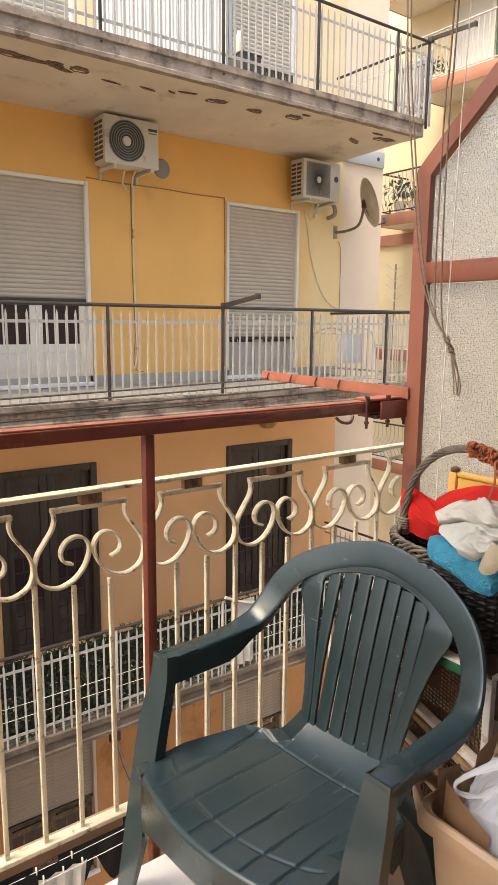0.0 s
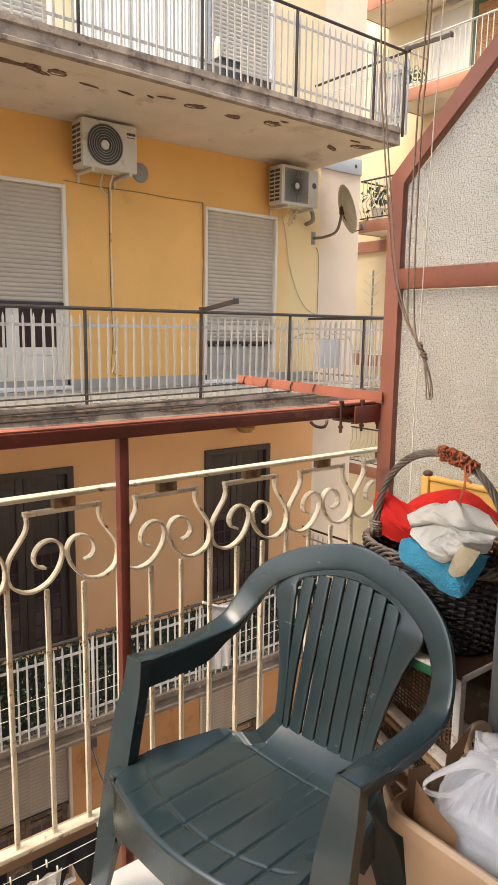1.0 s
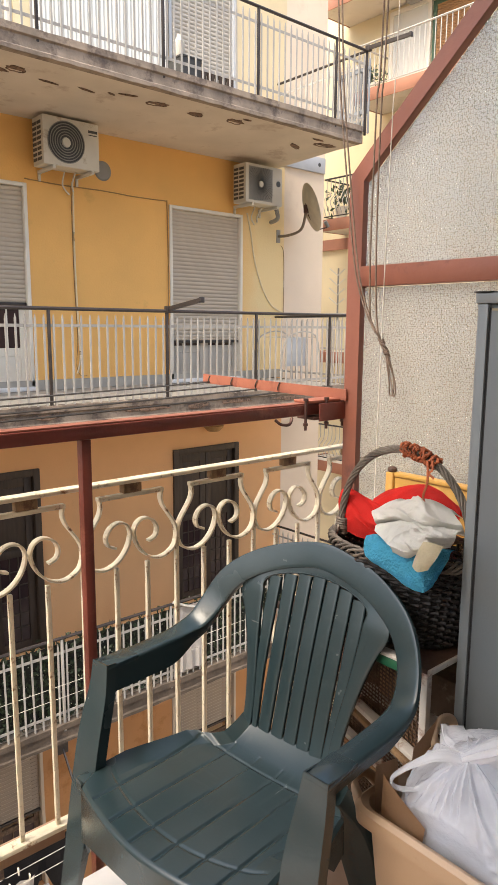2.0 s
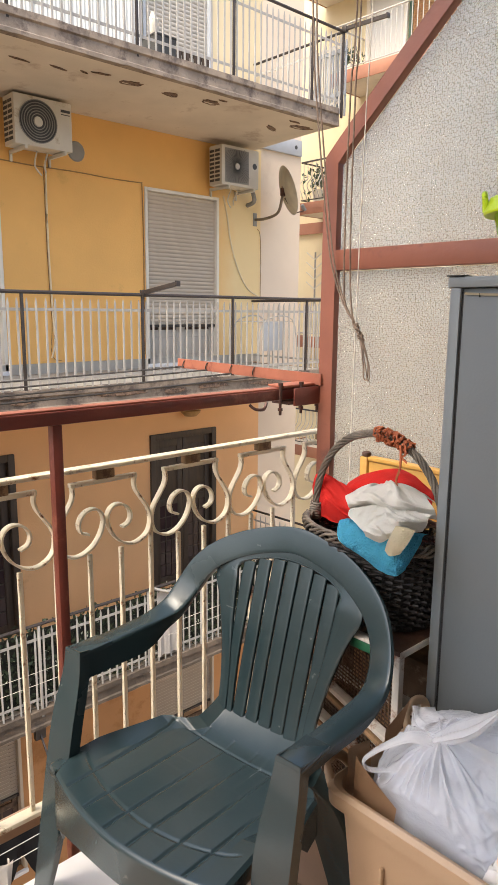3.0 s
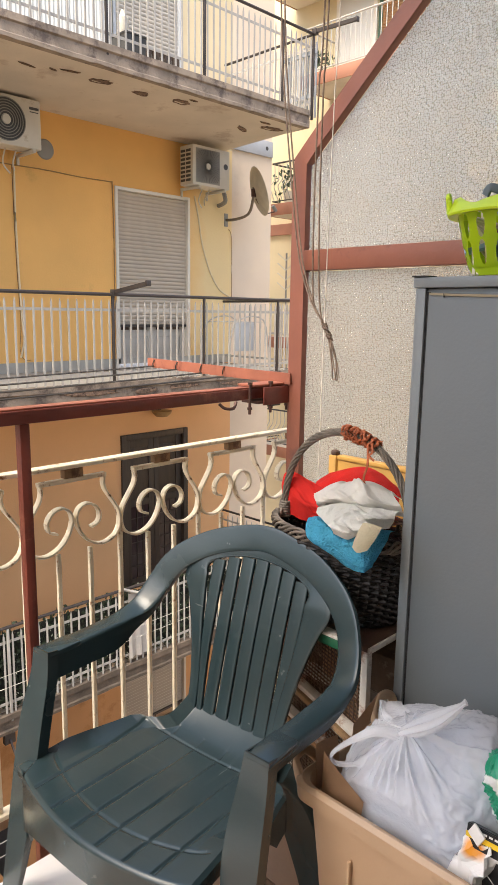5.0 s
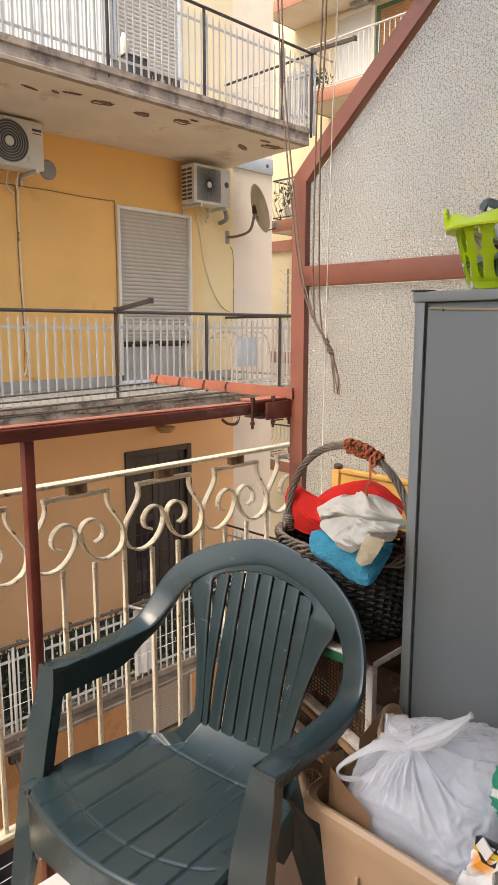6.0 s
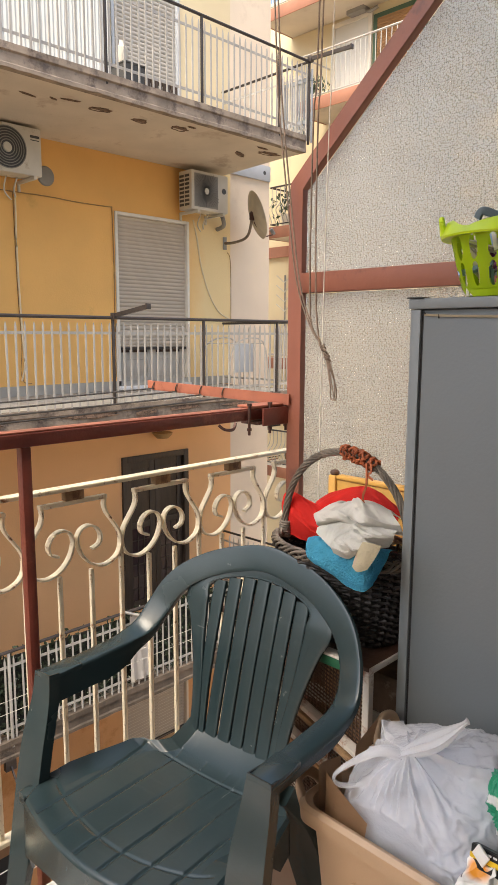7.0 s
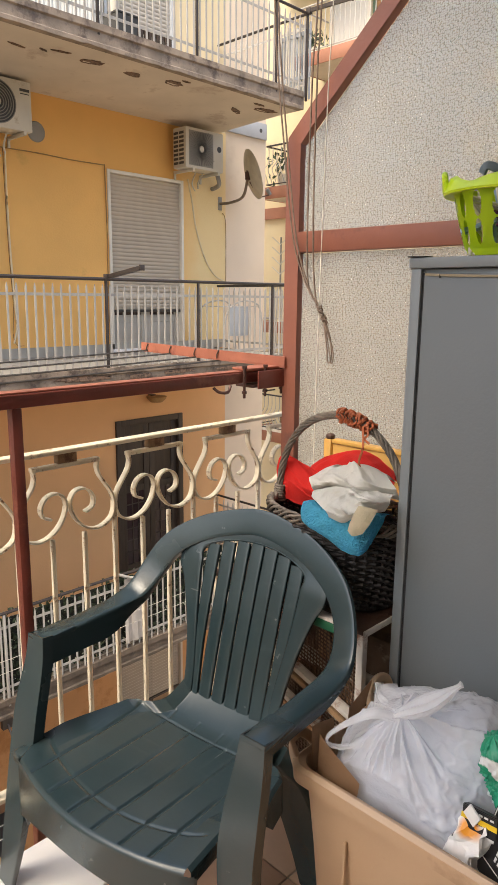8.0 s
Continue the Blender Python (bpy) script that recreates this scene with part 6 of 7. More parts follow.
def handle_point(s):
    a = math.pi * s
    return Vector((CX - 0.005, CY + HB * math.cos(a), RZ - 0.005 + 0.235 * math.sin(a) ** 0.85))
for ph in range(6):
    pts = []
    for i in range(121):
        s = i / 120
        p, q = handle_point(max(0.0, s - 0.01)), handle_point(min(1, s + 0.01))
        t = (q - p).normalized()
        n1 = Vector((1, 0, 0))
        n2 = t.cross(n1).normalized()
        b = 2 * math.pi * (s * 5 + ph / 6)
        pts.append(handle_point(s) + n1 * 0.0064 * math.cos(b) + n2 * 0.0064 * math.sin(b))
    part("handle_strand", tube(bmesh.new(), pts, 0.0034, 6, up=(1, 0, 0.01)), WICKER, basket, "twisted wicker handle")
for s in (0.0, 1.0):
    for k in range(7):
        c = handle_point(abs(s - 0.012 * k)) + Vector((0, 0, 0.0))
        part("binding", tube(bmesh.new(), [(c.x + 0.0145 * math.cos(a * math.pi / 6), c.y + 0.0145 * math.sin(a * math.pi / 6), RZ - 0.012 + 0.0065 * k) for a in range(12)], 0.0036, 5, closed=True), WICKER, basket)
rnd = random.Random(4)
for k in range(15):
    s = 0.50 + 0.150 * k / 14
    p, q = handle_point(s - 0.01), handle_point(s + 0.01)
    t = (q - p).normalized()
    n1, c = Vector((1, 0, 0)), handle_point(s)
    n2 = t.cross(n1)
    part("ribbon_turn", tube(bmesh.new(), [c + (n1 * math.cos(a * math.pi / 6) + n2 * math.sin(a * math.pi / 6)) * rnd.uniform(0.0115, 0.0175) + t * rnd.uniform(-0.006, 0.006) for a in range(12)], 0.0036, 5, up=(0.3, 0.2, 1), closed=True), RIBBON, basket, "rust orange raffia wound on the handle")
h = handle_point(0.635)
for k, (dy, ln) in enumerate(((0.0, 0.105), (-0.012, 0.03))):
    part("ribbon_tail", sweep(bmesh.new(), spline([h + Vector((-0.02, dy, 0.005)), h + Vector((-0.026, dy - 0.006, -ln * 0.4)), h + Vector((-0.022, dy + 0.006, -ln * 0.75)), h + Vector((-0.028, dy - 0.012, -ln))], 4), rect(0.005, 0.002), up=(1, 0, 0)), RIBBON, basket)

def drape(name, rows, material, label, folds, seed, thick=0.003, per=14, rough=0.0015, onto=None, sharp=1.0, pleats=0, shift=0.004, tucked=True):
    """Cloth laid through a few rows of points: broad billows and soft-crested creases. tucked: its end is held clear of the locker."""
    t = onto or thing(name, rows[-1][1], label, "cloth", "washing in the basket")
    rows = [[(x, (max(y, 1.42 + (y - 1.42) * 0.92, 1.291) if tucked else y) + shift, z) for x, y, z in r] for r in rows]
    along = [spline(r, per) for r in rows]
    n = len(along[0])
    cols = [spline([a[i] for a in along], per) for i in range(n)]
    bm = bmesh.new()
    g = []
    rr = random.Random(seed)
    lines = [(rr.random(), rr.random(), rr.gauss(0.5, 0.5), rr.uniform(0.018, 0.05), rr.uniform(0.12, 0.4), rr.choice((-0.8, 1.0, 1.2))) for _ in range(pleats)]
    for i, c in enumerate(cols):
        line = []
        for j, p in enumerate(c):
            s0, u0 = i / (len(cols) - 1), j / (len(c) - 1)
            fold = 0.0
            for a, b, tilt, wide, far, amp in lines:
                da, db = s0 - a, u0 - b
                al, ac = da * math.cos(tilt) + db * math.sin(tilt), -da * math.sin(tilt) + db * math.cos(tilt) + 0.6 * (da * da - db * db)
                fold += amp * math.exp(-(ac / wide) ** 2 - (al / far) ** 2)
            q = p * 11 + Vector((seed, seed * 0.3, 0))
            d = noise.noise(q * 1.1)
            warp = Vector((noise.noise(q * 0.7), noise.noise(q * 0.7 + Vector((9, 0, 0))), 0)) * 1.1
            crest = (1 - abs(noise.noise(Vector((q.x * 1.1 + q.y * 1.9, q.z * 1.6, seed)) + warp))) ** 3
            crest2 = (1 - abs(noise.noise(Vector((q.y * 2.4 - q.x * 1.2, q.z * 2.2, seed + 5)) + warp * 1.5))) ** 4
            off = 0.8 * d + 0.9 * crest + 0.35 * sharp * crest2 - 0.6 + fold
            edge = min(1.0, 4 * min(i, len(cols) - 1 - i, j, len(c) - 1 - j) / len(c) + 0.35)
            line.append(bm.verts.new(p + Vector((-0.72, -0.35, 0.62)) * (off * folds * edge) + Vector((noise.noise(q * 5), noise.noise(q * 5 + Vector((3, 3, 3))), noise.noise(q * 6))) * rough))
        g.append(line)
    for i in range(len(g) - 1):
        for j in range(len(g[0]) - 1):
            bm.faces.new((g[i][j], g[i + 1][j], g[i + 1][j + 1], g[i][j + 1]))
    bmesh.ops.solidify(bm, geom=bm.faces[:], thickness=thick)
    part("fabric", bm, material, t, "", 80)
    return t

red = drape("red_cloth", [[(2.64, 1.70, 0.92), (2.64, 1.62, 0.97), (2.64, 1.52, 0.99), (2.63, 1.40, 0.95)], [(2.62, 1.680, 0.955), (2.62, 1.615, 0.995), (2.62, 1.505, 1.020), (2.61, 1.41, 0.985)], [(2.58, 1.655, 0.958), (2.58, 1.585, 1.001), (2.58, 1.48, 1.024), (2.58, 1.39, 0.985)],
                          [(2.54, 1.625, 0.952), (2.54, 1.555, 0.987), (2.54, 1.45, 1.008), (2.54, 1.365, 0.972)], [(2.52, 1.60, 0.92), (2.51, 1.53, 0.93), (2.50, 1.44, 0.95), (2.50, 1.36, 0.94)]], REDCLOTH, "bright red cotton cloth heaped in the basket", 0.006, 3, rough=0.0004, sharp=0.5, pleats=5)
drape("", [[(2.52, 1.690, 0.94), (2.52, 1.680, 0.965), (2.52, 1.66, 0.975), (2.53, 1.62, 0.965), (2.53, 1.55, 0.95)], [(2.50, 1.702, 0.965), (2.50, 1.694, 0.992), (2.50, 1.674, 1.000), (2.50, 1.636, 0.994), (2.50, 1.56, 0.975)],
           [(2.488, 1.691, 0.945), (2.482, 1.670, 0.973), (2.480, 1.640, 0.972), (2.480, 1.590, 0.966), (2.48, 1.53, 0.955)], [(2.482, 1.680, 0.920), (2.472, 1.655, 0.936), (2.466, 1.617, 0.942), (2.462, 1.575, 0.936), (2.46, 1.52, 0.93)],
           [(2.482, 1.665, 0.890), (2.470, 1.640, 0.898), (2.462, 1.605, 0.896), (2.458, 1.55, 0.898), (2.455, 1.50, 0.90)]], REDCLOTH, "", 0.008, 6, rough=0.0004, onto=red, sharp=0.6, pleats=8)
white = drape("white_cloth", [[(2.54, 1.57, 0.945), (2.54, 1.50, 0.975), (2.54, 1.42, 0.99), (2.54, 1.35, 0.98)], [(2.50, 1.581, 0.962), (2.50, 1.507, 1.001), (2.50, 1.431, 1.018), (2.50, 1.359, 1.008)], [(2.45, 1.553, 0.972), (2.45, 1.472, 1.006), (2.45, 1.40, 1.020), (2.46, 1.322, 1.009)],
                      [(2.408, 1.512, 0.971), (2.402, 1.444, 0.995), (2.402, 1.370, 0.998), (2.44, 1.292, 1.000)], [(2.415, 1.508, 0.958), (2.412, 1.446, 0.980), (2.412, 1.367, 0.978), (2.45, 1.290, 0.982)], [(2.45, 1.50, 0.955), (2.44, 1.445, 0.968), (2.44, 1.367, 0.966), (2.46, 1.290, 0.97)]], WHITECLOTH, "off-white cotton cloth crumpled on top of the basket", 0.011, 8, 0.0025, 22, 0.0004, pleats=14)
drape("", [[(2.44, 1.495, 0.952), (2.44, 1.43, 0.978), (2.44, 1.35, 0.982), (2.44, 1.29, 0.985)], [(2.408, 1.498, 0.962), (2.404, 1.428, 0.988), (2.404, 1.349, 0.992), (2.410, 1.270, 0.992)], [(2.365, 1.475, 0.961), (2.360, 1.404, 0.982), (2.362, 1.325, 0.988), (2.404, 1.270, 0.985)],
           [(2.322, 1.418, 0.962), (2.318, 1.361, 0.977), (2.325, 1.297, 0.985), (2.402, 1.268, 0.973)], [(2.296, 1.373, 0.958), (2.292, 1.330, 0.960), (2.302, 1.292, 0.978), (2.39, 1.266, 0.966)], [(2.302, 1.372, 0.948), (2.300, 1.330, 0.946), (2.310, 1.292, 0.968), (2.39, 1.284, 0.958)]], WHITECLOTH, "", 0.011, 23, 0.0025, 22, 0.0004, onto=white, pleats=16)
drape("blue_towel", [[(2.42, 1.475, 0.940), (2.40, 1.41, 0.950), (2.40, 1.33, 0.950), (2.42, 1.285, 0.945)], [(2.345, 1.482, 0.950), (2.328, 1.40, 0.946), (2.325, 1.31, 0.952), (2.40, 1.285, 0.948)],
                     [(2.318, 1.458, 0.913), (2.303, 1.375, 0.912), (2.300, 1.29, 0.920), (2.37, 1.262, 0.928)], [(2.322, 1.405, 0.896), (2.308, 1.335, 0.882), (2.302, 1.270, 0.884), (2.34, 1.250, 0.902)]], BLUETOWEL, "blue terry towel hanging over the basket's rim", 0.007, 13, 0.008, 18, 0.002)
drape("", [[(2.300, 1.292, 0.990), (2.294, 1.268, 0.994), (2.302, 1.246, 0.990)], [(2.290, 1.301, 0.962), (2.284, 1.278, 0.960), (2.292, 1.254, 0.966)], [(2.288, 1.308, 0.936), (2.284, 1.292, 0.929), (2.288, 1.270, 0.938)]], CUFFCLOTH, "", 0.004, 17, 0.003, rough=0.0005, onto=white, shift=0.012, tucked=False)

# ---- tan tub with bags ----
BASE[0] = Vector((0.0145, 0.032, 0))
tub = thing("plastic_tub", (2.22, 0.95, 0.0), "tan plastic storage tub full of bags and rubbish", "tub")
def tub_ring(x0, x1, y0, y1, z, r=0.035):
    return [Vector((cx, cy, z)) + Vector(((x0 + x1) / 2, (y0 + y1) / 2, 0)) for cx, cy in rrect(x1 - x0, y1 - y0, r, 5)]
bm = bmesh.new()
levels = [(0.05, 0.02), (0.05, 0.025), (0.020, 0.50), (0.016, 0.515), (-0.002, 0.517), (-0.004, 0.545), (0.004, 0.552), (0.014, 0.548), (0.018, 0.50), (0.055, 0.03)]
prev = None
for inset, z in levels:
    ring = [bm.verts.new(p) for p in tub_ring(2.05 + inset, 2.40 - inset, 0.64 + inset, 1.245 - inset, z)]
    if prev:
        for i in range(len(ring)):
            bm.faces.new((prev[i], prev[(i + 1) % len(ring)], ring[(i + 1) % len(ring)], ring[i]))
    else:
        bm.faces.new(ring[::-1])
    prev = ring
bm.faces.new(prev)
part("shell", bm, TUBTAN, tub)
for y in (0.72, 0.92, 1.115):
    part("rib", B(2.063, 2.072, y, y + 0.006, 0.12, 0.44, bevel=0.002), TUBTAN, tub)
part("end_handle", sweep(bmesh.new(), spline([(2.075, 1.242, 0.530), (2.076, 1.256, 0.572), (2.10, 1.258, 0.580), (2.125, 1.252, 0.560), (2.145, 1.247, 0.528)], 5), rrect(0.012, 0.020, 0.005)), TUBTAN, tub, "moulded carrying lug")
part("end_handle", sweep(bmesh.new(), spline([(2.325, 1.244, 0.530), (2.328, 1.250, 0.572), (2.355, 1.254, 0.588), (2.395, 1.254, 0.572), (2.402, 1.246, 0.530)], 5), rrect(0.012, 0.020, 0.005)), TUBTAN, tub, "moulded carrying lug")
def paper_sheet(pts, label):
    t = thing("kraft_paper", pts[0][0], label, "paper", "papers in the tub")
    bm = bmesh.new()
    a, b = spline(pts[0], 5), spline(pts[1], 5)
    va, vb = [bm.verts.new(p) for p in a], [bm.verts.new(p) for p in b]
    for i in range(len(a) - 1):
        bm.faces.new((va[i], va[i + 1], vb[i + 1], vb[i]))
    bmesh.ops.solidify(bm, geom=bm.faces[:], thickness=0.0015)
    part("sheet", bm, PAPER, t, "", 60)

paper_sheet([[(2.098, 1.212, 0.46), (2.088, 1.18, 0.46), (2.088, 1.12, 0.46)], [(2.094, 1.205, 0.606), (2.084, 1.180, 0.600), (2.084, 1.105, 0.558)]], "folded brown kraft paper stuffed in the tub")
paper_sheet([[(2.10, 1.225, 0.46), (2.13, 1.226, 0.46), (2.18, 1.226, 0.46)], [(2.092, 1.222, 0.612), (2.12, 1.228, 0.604), (2.17, 1.230, 0.592)]], "folded brown kraft paper stuffed in the tub")
paper_sheet([[(2.24, 1.232, 0.48), (2.20, 1.225, 0.47)], [(2.30, 1.228, 0.625), (2.21, 1.222, 0.600)]], "torn brown card standing in the tub")

def bag_skin(c, lobes, knot, ridges, seed, shrink=0.0, n=260, m=150):
    """A filled plastic bag: lobes of contents under film drawn in long creases to a knot. lobes: (centre, radius)."""
    c, knot = Vector(c), Vector(knot)
    ax = (knot - c).normalized()
    e1 = ax.orthogonal().normalized()
    e2 = ax.cross(e1)
    rr = random.Random(int(seed * 10))
    folds = [(rr.uniform(0, 2 * math.pi), rr.uniform(0.012, 0.055), rr.uniform(0.4, 1.0), rr.uniform(0.45, 1.3), rr.uniform(-0.35, 0.35)) for _ in range(ridges)]
    bm = bmesh.new()
    rings = []
    for j in range(m + 1):
        th = math.pi * j / m
        ring = []
        for i in range(n):
            ph = 2 * math.pi * i / n
            d = ax * math.cos(th) + (e1 * math.cos(ph) + e2 * math.sin(ph)) * math.sin(th)
            total = 0.0
            for lc, lr in lobes:
                o = c - Vector(lc)
                b = o.dot(d)
                disc = b * b - o.length_squared + lr * lr
                r = max(0.012, -b + math.sqrt(disc)) if disc > 0 else 0.012
                total += r ** 9
            r = total ** (1 / 9)
            pull = math.exp(-(th / 0.42) ** 1.25)
            r = r + ((knot - c).length - r) * pull
            near = math.exp(-(th / 0.95) ** 2)
            k = 0.0
            for a, w, amp, reach, bend in folds:
                dp = (ph - a - bend * th + math.pi) % (2 * math.pi) - math.pi
                ww = w * (0.6 + 0.5 * th) + 0.02
                k += amp * math.exp(-(dp / ww) ** 2) * math.exp(-(th / reach) ** 2)
            r += 0.0105 * k * min(1.0, th / 0.30)
            r += math.sin(th) * (noise.noise(d * 2.6 + Vector((seed, 0, 0))) * 0.014 - abs(noise.noise(d * 4.5 + Vector((0, seed, 0)))) * 0.013 + (1 - abs(noise.noise(d * 8 + Vector((seed, 3, 1))))) ** 7 * 0.0065 * (1 - 0.4 * near))
            p = c + d * (r - shrink)
            p.x = max(p.x, 2.090 + shrink - 0.22 * max(0.0, p.z - 0.555))
            p.x, p.y, p.z = min(p.x, 2.376 - shrink), min(p.y, 1.222 - shrink), max(p.z, 0.30)
            ring.append(bm.verts.new(p))
        rings.append(ring)
    for j in range(m):
        for i in range(n):
            bm.faces.new((rings[j][i], rings[j][(i + 1) % n], rings[j + 1][(i + 1) % n], rings[j + 1][i]))
    bmesh.ops.remove_doubles(bm, verts=bm.verts[:], dist=1e-5)
    return bm

K = Vector((2.142, 1.062, 0.694))
LOBES = [((2.190, 1.085, 0.548), 0.116), ((2.265, 0.985, 0.570), 0.118), ((2.190, 1.000, 0.520), 0.110), ((2.28, 1.10, 0.545), 0.100)]
bag = thing("carrier_bag", (2.22, 1.03, 0.30), "full white plastic carrier bag knotted at the top", "bag", "bags in the tub")
part("bag_skin", bag_skin((2.215, 1.035, 0.52), LOBES, K, 34, 2.3), BAGFILM, bag, "crinkled translucent film", 80)
part("contents", bag_skin((2.215, 1.035, 0.52), [(p, r - 0.004) for p, r in LOBES], (2.185, 1.06, 0.60), 0, 5.1, 0.012, 90, 60), BAGFILL, bag, "pale wrapped things inside", 50)
def ear(pts, widths, label, flat=0.4):
    ps = spline(pts, 7)
    n = len(ps)
    ws = [x.x for x in spline([(w, 0, 0) for w in widths], 7)]
    ribs = [(math.cos(2 * math.pi * i / 20) * (1 + 0.16 * (i % 2) + 0.1 * math.sin(i * 2.3)), math.sin(2 * math.pi * i / 20) * (flat + 0.12 * (i % 2))) for i in range(20)]
    part("bag_handle", sweep(bmesh.new(), ps, ribs, scales=[w for w in ws]), BAGFILM, bag, label, 80)
ear([K + Vector((0.005, 0.01, -0.02)), (2.118, 1.105, 0.683), (2.090, 1.140, 0.660), (2.072, 1.165, 0.634), (2.070, 1.168, 0.618), (2.082, 1.156, 0.608), (2.108, 1.128, 0.612), (2.130, 1.10, 0.622)], (0.018, 0.013, 0.008, 0.006, 0.006, 0.006, 0.007, 0.011), "twisted loop handle of the bag")
ear([K + Vector((0.0, 0.012, -0.012)), (2.160, 1.036, 0.708), (2.182, 1.008, 0.731), (2.195, 0.990, 0.750), (2.199, 0.984, 0.757)], (0.012, 0.022, 0.015, 0.006, 0.008), "twisted handle end of the bag", 0.55)
def film_sheet(rows, seed, label):
    along = [spline(r, 8) for r in rows]
    cols = [spline([a[i] for a in along], 8) for i in range(len(along[0]))]
    bm = bmesh.new()
    g = [[bm.verts.new(p + Vector((-0.5, -0.5, 0.7)) * (0.006 * noise.noise(p * 30 + Vector((seed, 0, 0))) + 0.005 * (1 - abs(noise.noise(Vector((i * 0.28, j * 0.06, seed))))) ** 4)) for j, p in enumerate(c)] for i, c in enumerate(cols)]
    for i in range(len(g) - 1):
        for j in range(len(g[0]) - 1):
            bm.faces.new((g[i][j], g[i + 1][j], g[i + 1][j + 1], g[i][j + 1]))
    part("film_flap", bm, BAGFILM, bag, label, 80)
film_sheet([[(2.155, 1.120, 0.625), (2.185, 1.085, 0.660), (2.225, 1.045, 0.668), (2.27, 1.01, 0.655)], [(2.178, 1.145, 0.660), (2.205, 1.110, 0.674), (2.245, 1.078, 0.676), (2.285, 1.05, 0.664)], [(2.198, 1.155, 0.688), (2.225, 1.138, 0.672), (2.265, 1.125, 0.664), (2.305, 1.098, 0.658)]], 3.0, "crumpled open edge of the bag")
film_sheet([[(2.140, 1.092, 0.690), (2.165, 1.105, 0.686), (2.20, 1.09, 0.690)], [(2.160, 1.125, 0.680), (2.182, 1.132, 0.682), (2.215, 1.115, 0.685)], [(2.192, 1.156, 0.690), (2.205, 1.150, 0.684), (2.24, 1.135, 0.676)]], 8.0, "crumpled open edge of the bag")
green = thing("green_bag", (2.175, 0.885, 0.55), "crumpled green and white plastic bag", "bag", "bags in the tub")
part("bag_skin", bag_skin((2.185, 0.878, 0.650), [((2.182, 0.880, 0.655), 0.046), ((2.19, 0.862, 0.625), 0.050), ((2.178, 0.895, 0.675), 0.030)], (2.160, 0.905, 0.716), 9, 6.6, 0.0, 90, 60), BAGGREEN, green, "", 60)

def carton(name, c, size, turn, material, label, category="carton", crush=0.0):
    t = thing(name, pose(*c, *turn), label, category, "packaging in the tub", local=True)
    bm = B(-size[0] / 2, size[0] / 2, -size[1] / 2, size[1] / 2, -size[2] / 2, size[2] / 2)
    if crush:
        bmesh.ops.subdivide_edges(bm, edges=bm.edges[:], cuts=7, use_grid_fill=True)
        for v in bm.verts:
            q = v.co * 42 + Vector((size[0] * 900, 0, 0))
            fold = Vector((noise.noise(q), noise.noise(q + Vector((7, 0, 0))), noise.noise(q + Vector((0, 7, 0)))))
            v.co += Vector([round(f * 3) / 3 * 0.6 + f * 0.4 for f in fold]) * crush
    else:
        bmesh.ops.bevel(bm, geom=bm.edges[:], offset=0.0015, segments=2, affect="EDGES")
    part("body", bm, material, t, "", 20)
    return t

pk = carton("crushed_pack", (2.110, 0.905, 0.548), (0.036, 0.058, 0.080), (8, 24, -22), PACKPRINT, "crushed white printed pack with an orange mark", crush=0.017)
part("lid_flap", B(-0.014, -0.010, 0.006, 0.032, 0.034, 0.056, bevel=0.001, m=pose(0, 0.002, 0.0, 14, -12, 8)), CARTONWHITE, pk, "torn open white lid")
strip = carton("black_pack", (2.116, 0.893, 0.590), (0.014, 0.070, 0.034), (-14, 18, -18), CARTONBLACK, "flattened black pack with a yellow stripe")
part("stripe", B(-0.0078, -0.0071, -0.035, 0.035, -0.004, 0.004), CARTONYELLOW, strip, "yellow stripe", 0)
for k in range(5):
    part("print", B(-0.0078, -0.0071, -0.028 + k * 0.011, -0.021 + k * 0.011, 0.0085, 0.0115), CARTONWHITE, strip, "small white printed bars", 0)
bx = carton("black_box", (2.122, 0.836, 0.562), (0.060, 0.085, 0.120), (6, 14, -28), CARTONBLACK, "glossy black printed box with pale edge lines")
part("edge_line", B(-0.0308, -0.0301, -0.040, 0.040, -0.0335, -0.0320), CARTONWHITE, bx, "pale printed line", 0)
part("edge_line", B(-0.0308, -0.0301, 0.0375, 0.039, -0.0315, 0.052), CARTONWHITE, bx, "pale printed line", 0)
for k in range(6):
    part("print", B(-0.0308, -0.0301, -0.004 + (k % 2) * 0.008, 0.0 + (k % 2) * 0.008, -0.020 + 0.011 * (k // 2), -0.012 + 0.011 * (k // 2)), CARTONWHITE, bx, "small white printed bars", 0)

# ---- cords hanging by the screen ----
BASE[0] = Vector((0.02, 0, 0))
def cord(pts, r, material, label, per=8):
    t = thing("hanging_cord", pts[-1], label, "cord", "hanging cords")
    part("strand", tube(bmesh.new(), spline(pts, per), r, 6, up=(0.3, 1, 0)), material, t)

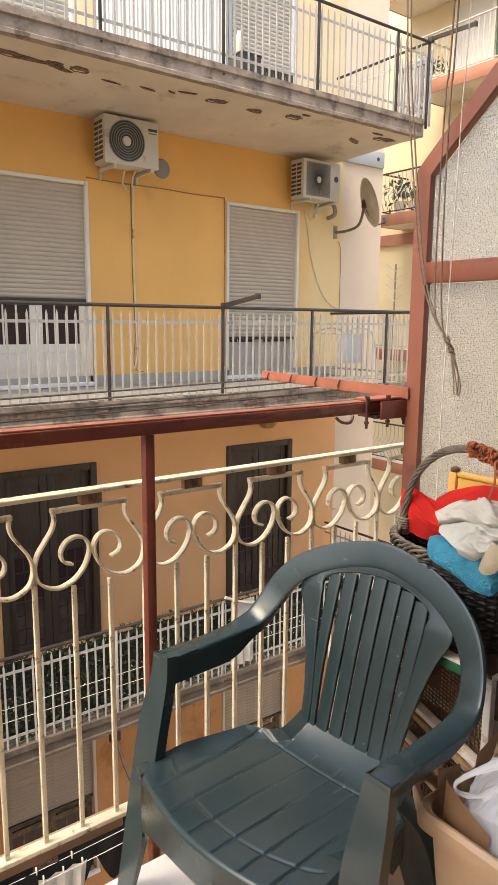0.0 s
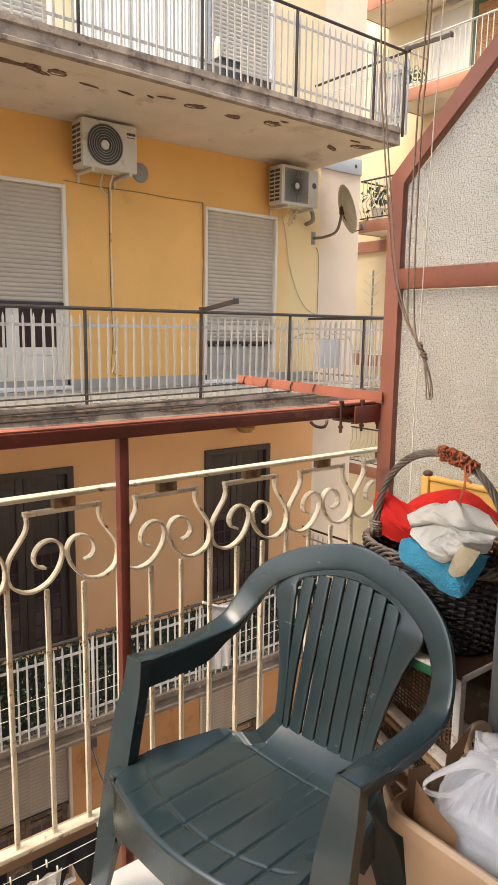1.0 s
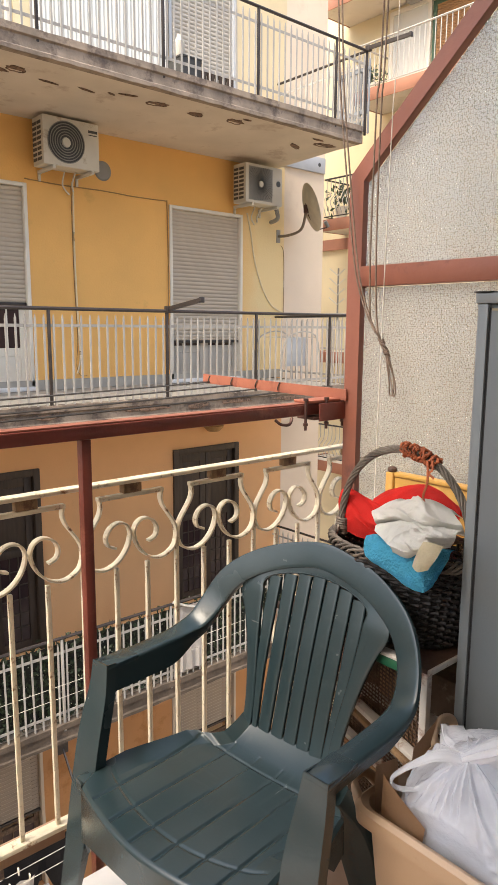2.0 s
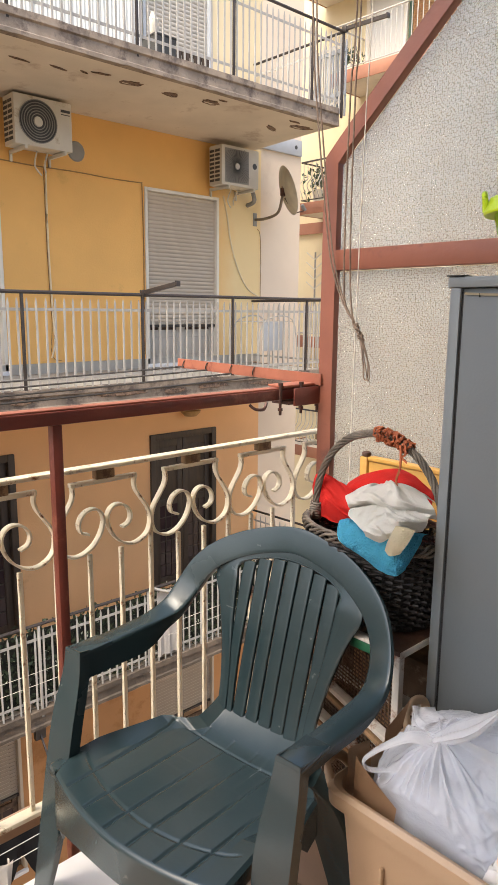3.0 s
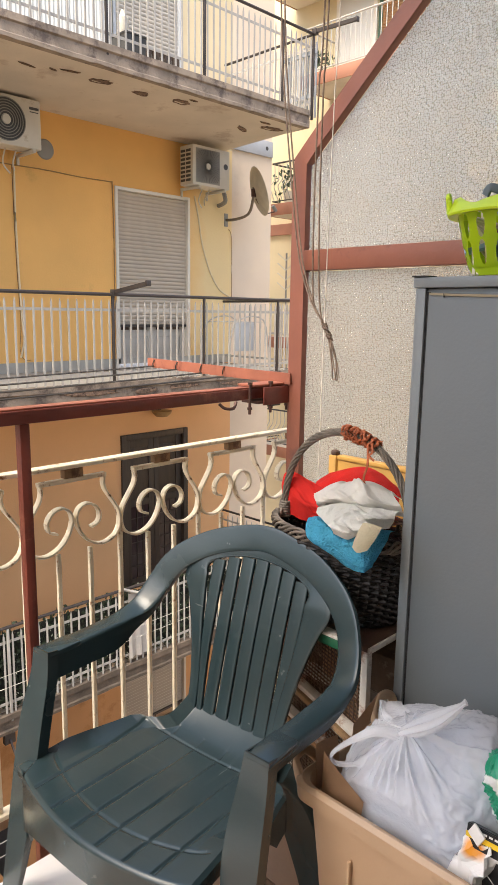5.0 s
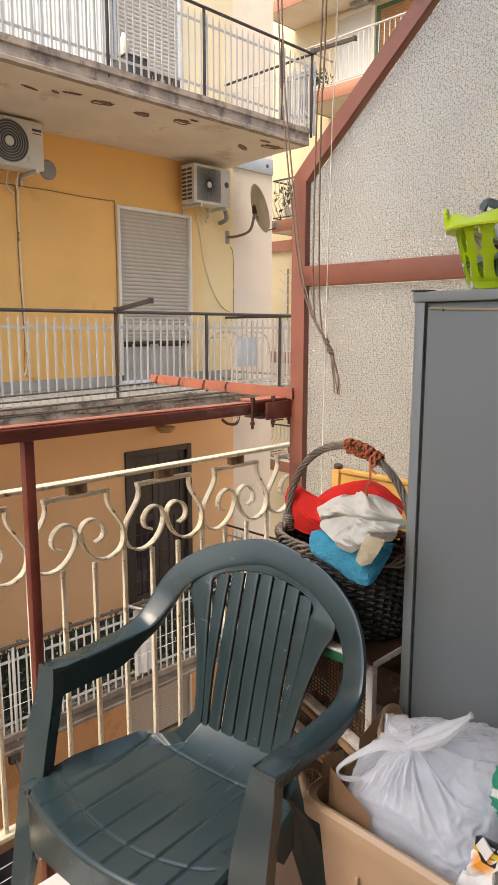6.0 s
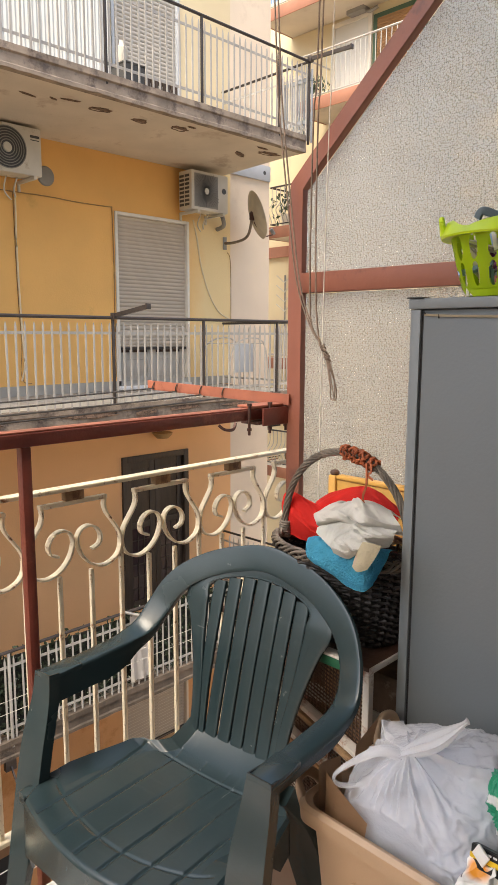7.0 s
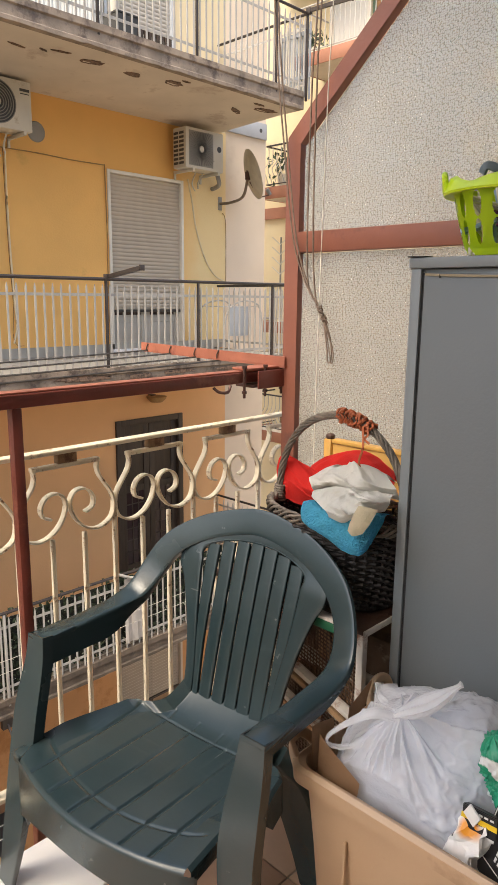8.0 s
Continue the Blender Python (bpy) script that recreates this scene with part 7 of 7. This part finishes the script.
KNOT = (2.80, 1.838, 1.375)
cord([(2.80, 2.110, 3.42), (2.80, 2.040, 2.28), (2.80, 2.026, 2.096), (2.80, 1.988, 1.824), (2.80, 1.947, 1.578), (2.80, 1.893, 1.444), KNOT], 0.0028, ROPE, "dark brown cord hanging from above to a knot")
cord([(2.80, 2.092, 3.42), (2.80, 2.026, 2.28), (2.80, 2.012, 2.096), (2.80, 1.975, 1.824), (2.80, 1.935, 1.578), (2.795, 1.880, 1.440), KNOT], 0.0028, ROPE, "dark brown cord hanging from above to a knot")
cord([(2.80, 1.850, 3.42), (2.80, 1.876, 2.237), (2.80, 1.888, 2.053), (2.80, 1.893, 1.75), (2.80, 1.891, 1.526), (2.80, 1.880, 1.43), KNOT], 0.0028, ROPE, "brown cord hanging straight beside the screen")
cord([(2.80, 1.832, 3.42), (2.80, 1.862, 2.234), (2.80, 1.871, 2.05), (2.80, 1.873, 1.748), (2.80, 1.868, 1.526), (2.80, 1.856, 1.411), KNOT], 0.0028, ROPE, "brown cord hanging straight beside the screen")
cord([(2.80, 1.80, 3.42), (2.80, 1.822, 2.223), (2.80, 1.830, 2.012), (2.80, 1.837, 1.636), (2.80, 1.842, 1.227), (2.80, 1.844, 0.966), (2.80, 1.845, 0.80)], 0.0017, WHITECORD, "thin white cord hanging by the screen")
turns = []
for k in range(40):
    a, h = k * 0.95, k / 39
    turns.append((2.797 + 0.007 * math.cos(a), 1.843 - 0.030 * h + 0.006 * math.sin(a), 1.385 - 0.050 * h + 0.004 * math.sin(a * 1.3)))
cord(turns, 0.0028, ROPE, "brown cords wound round one another in a knot", 3)
cord([(2.797, 1.818, 1.345), (2.797, 1.806, 1.322), (2.797, 1.792, 1.285), (2.797, 1.786, 1.240), (2.797, 1.792, 1.218), (2.797, 1.801, 1.222), (2.797, 1.803, 1.250), (2.797, 1.812, 1.30), (2.797, 1.820, 1.340)], 0.0023, ROPE, "looped tail of the brown cord", 6)
cord([(2.795, 1.816, 1.340), (2.792, 1.800, 1.305), (2.792, 1.780, 1.262), (2.792, 1.776, 1.228), (2.792, 1.783, 1.216), (2.792, 1.790, 1.245), (2.795, 1.812, 1.325)], 0.0021, ROPE, "looped tail of the brown cord", 6)

# ---- floor tiles ----
tile_mesh = finish(B(-0.148, 0.148, -0.148, 0.148, -0.006, 0.0, bevel=0.002), "tile")
tile_mesh.materials.append(TILE)
for i in range(27):
    for j in range(8):
        x, y = -3.55 + i * 0.3, 1.62 - j * 0.3
        if y > -0.3 and x < 4.5:
            piece("tile", tile_mesh, floor, Matrix.Translation((x, y - 0.002, 0.0)))
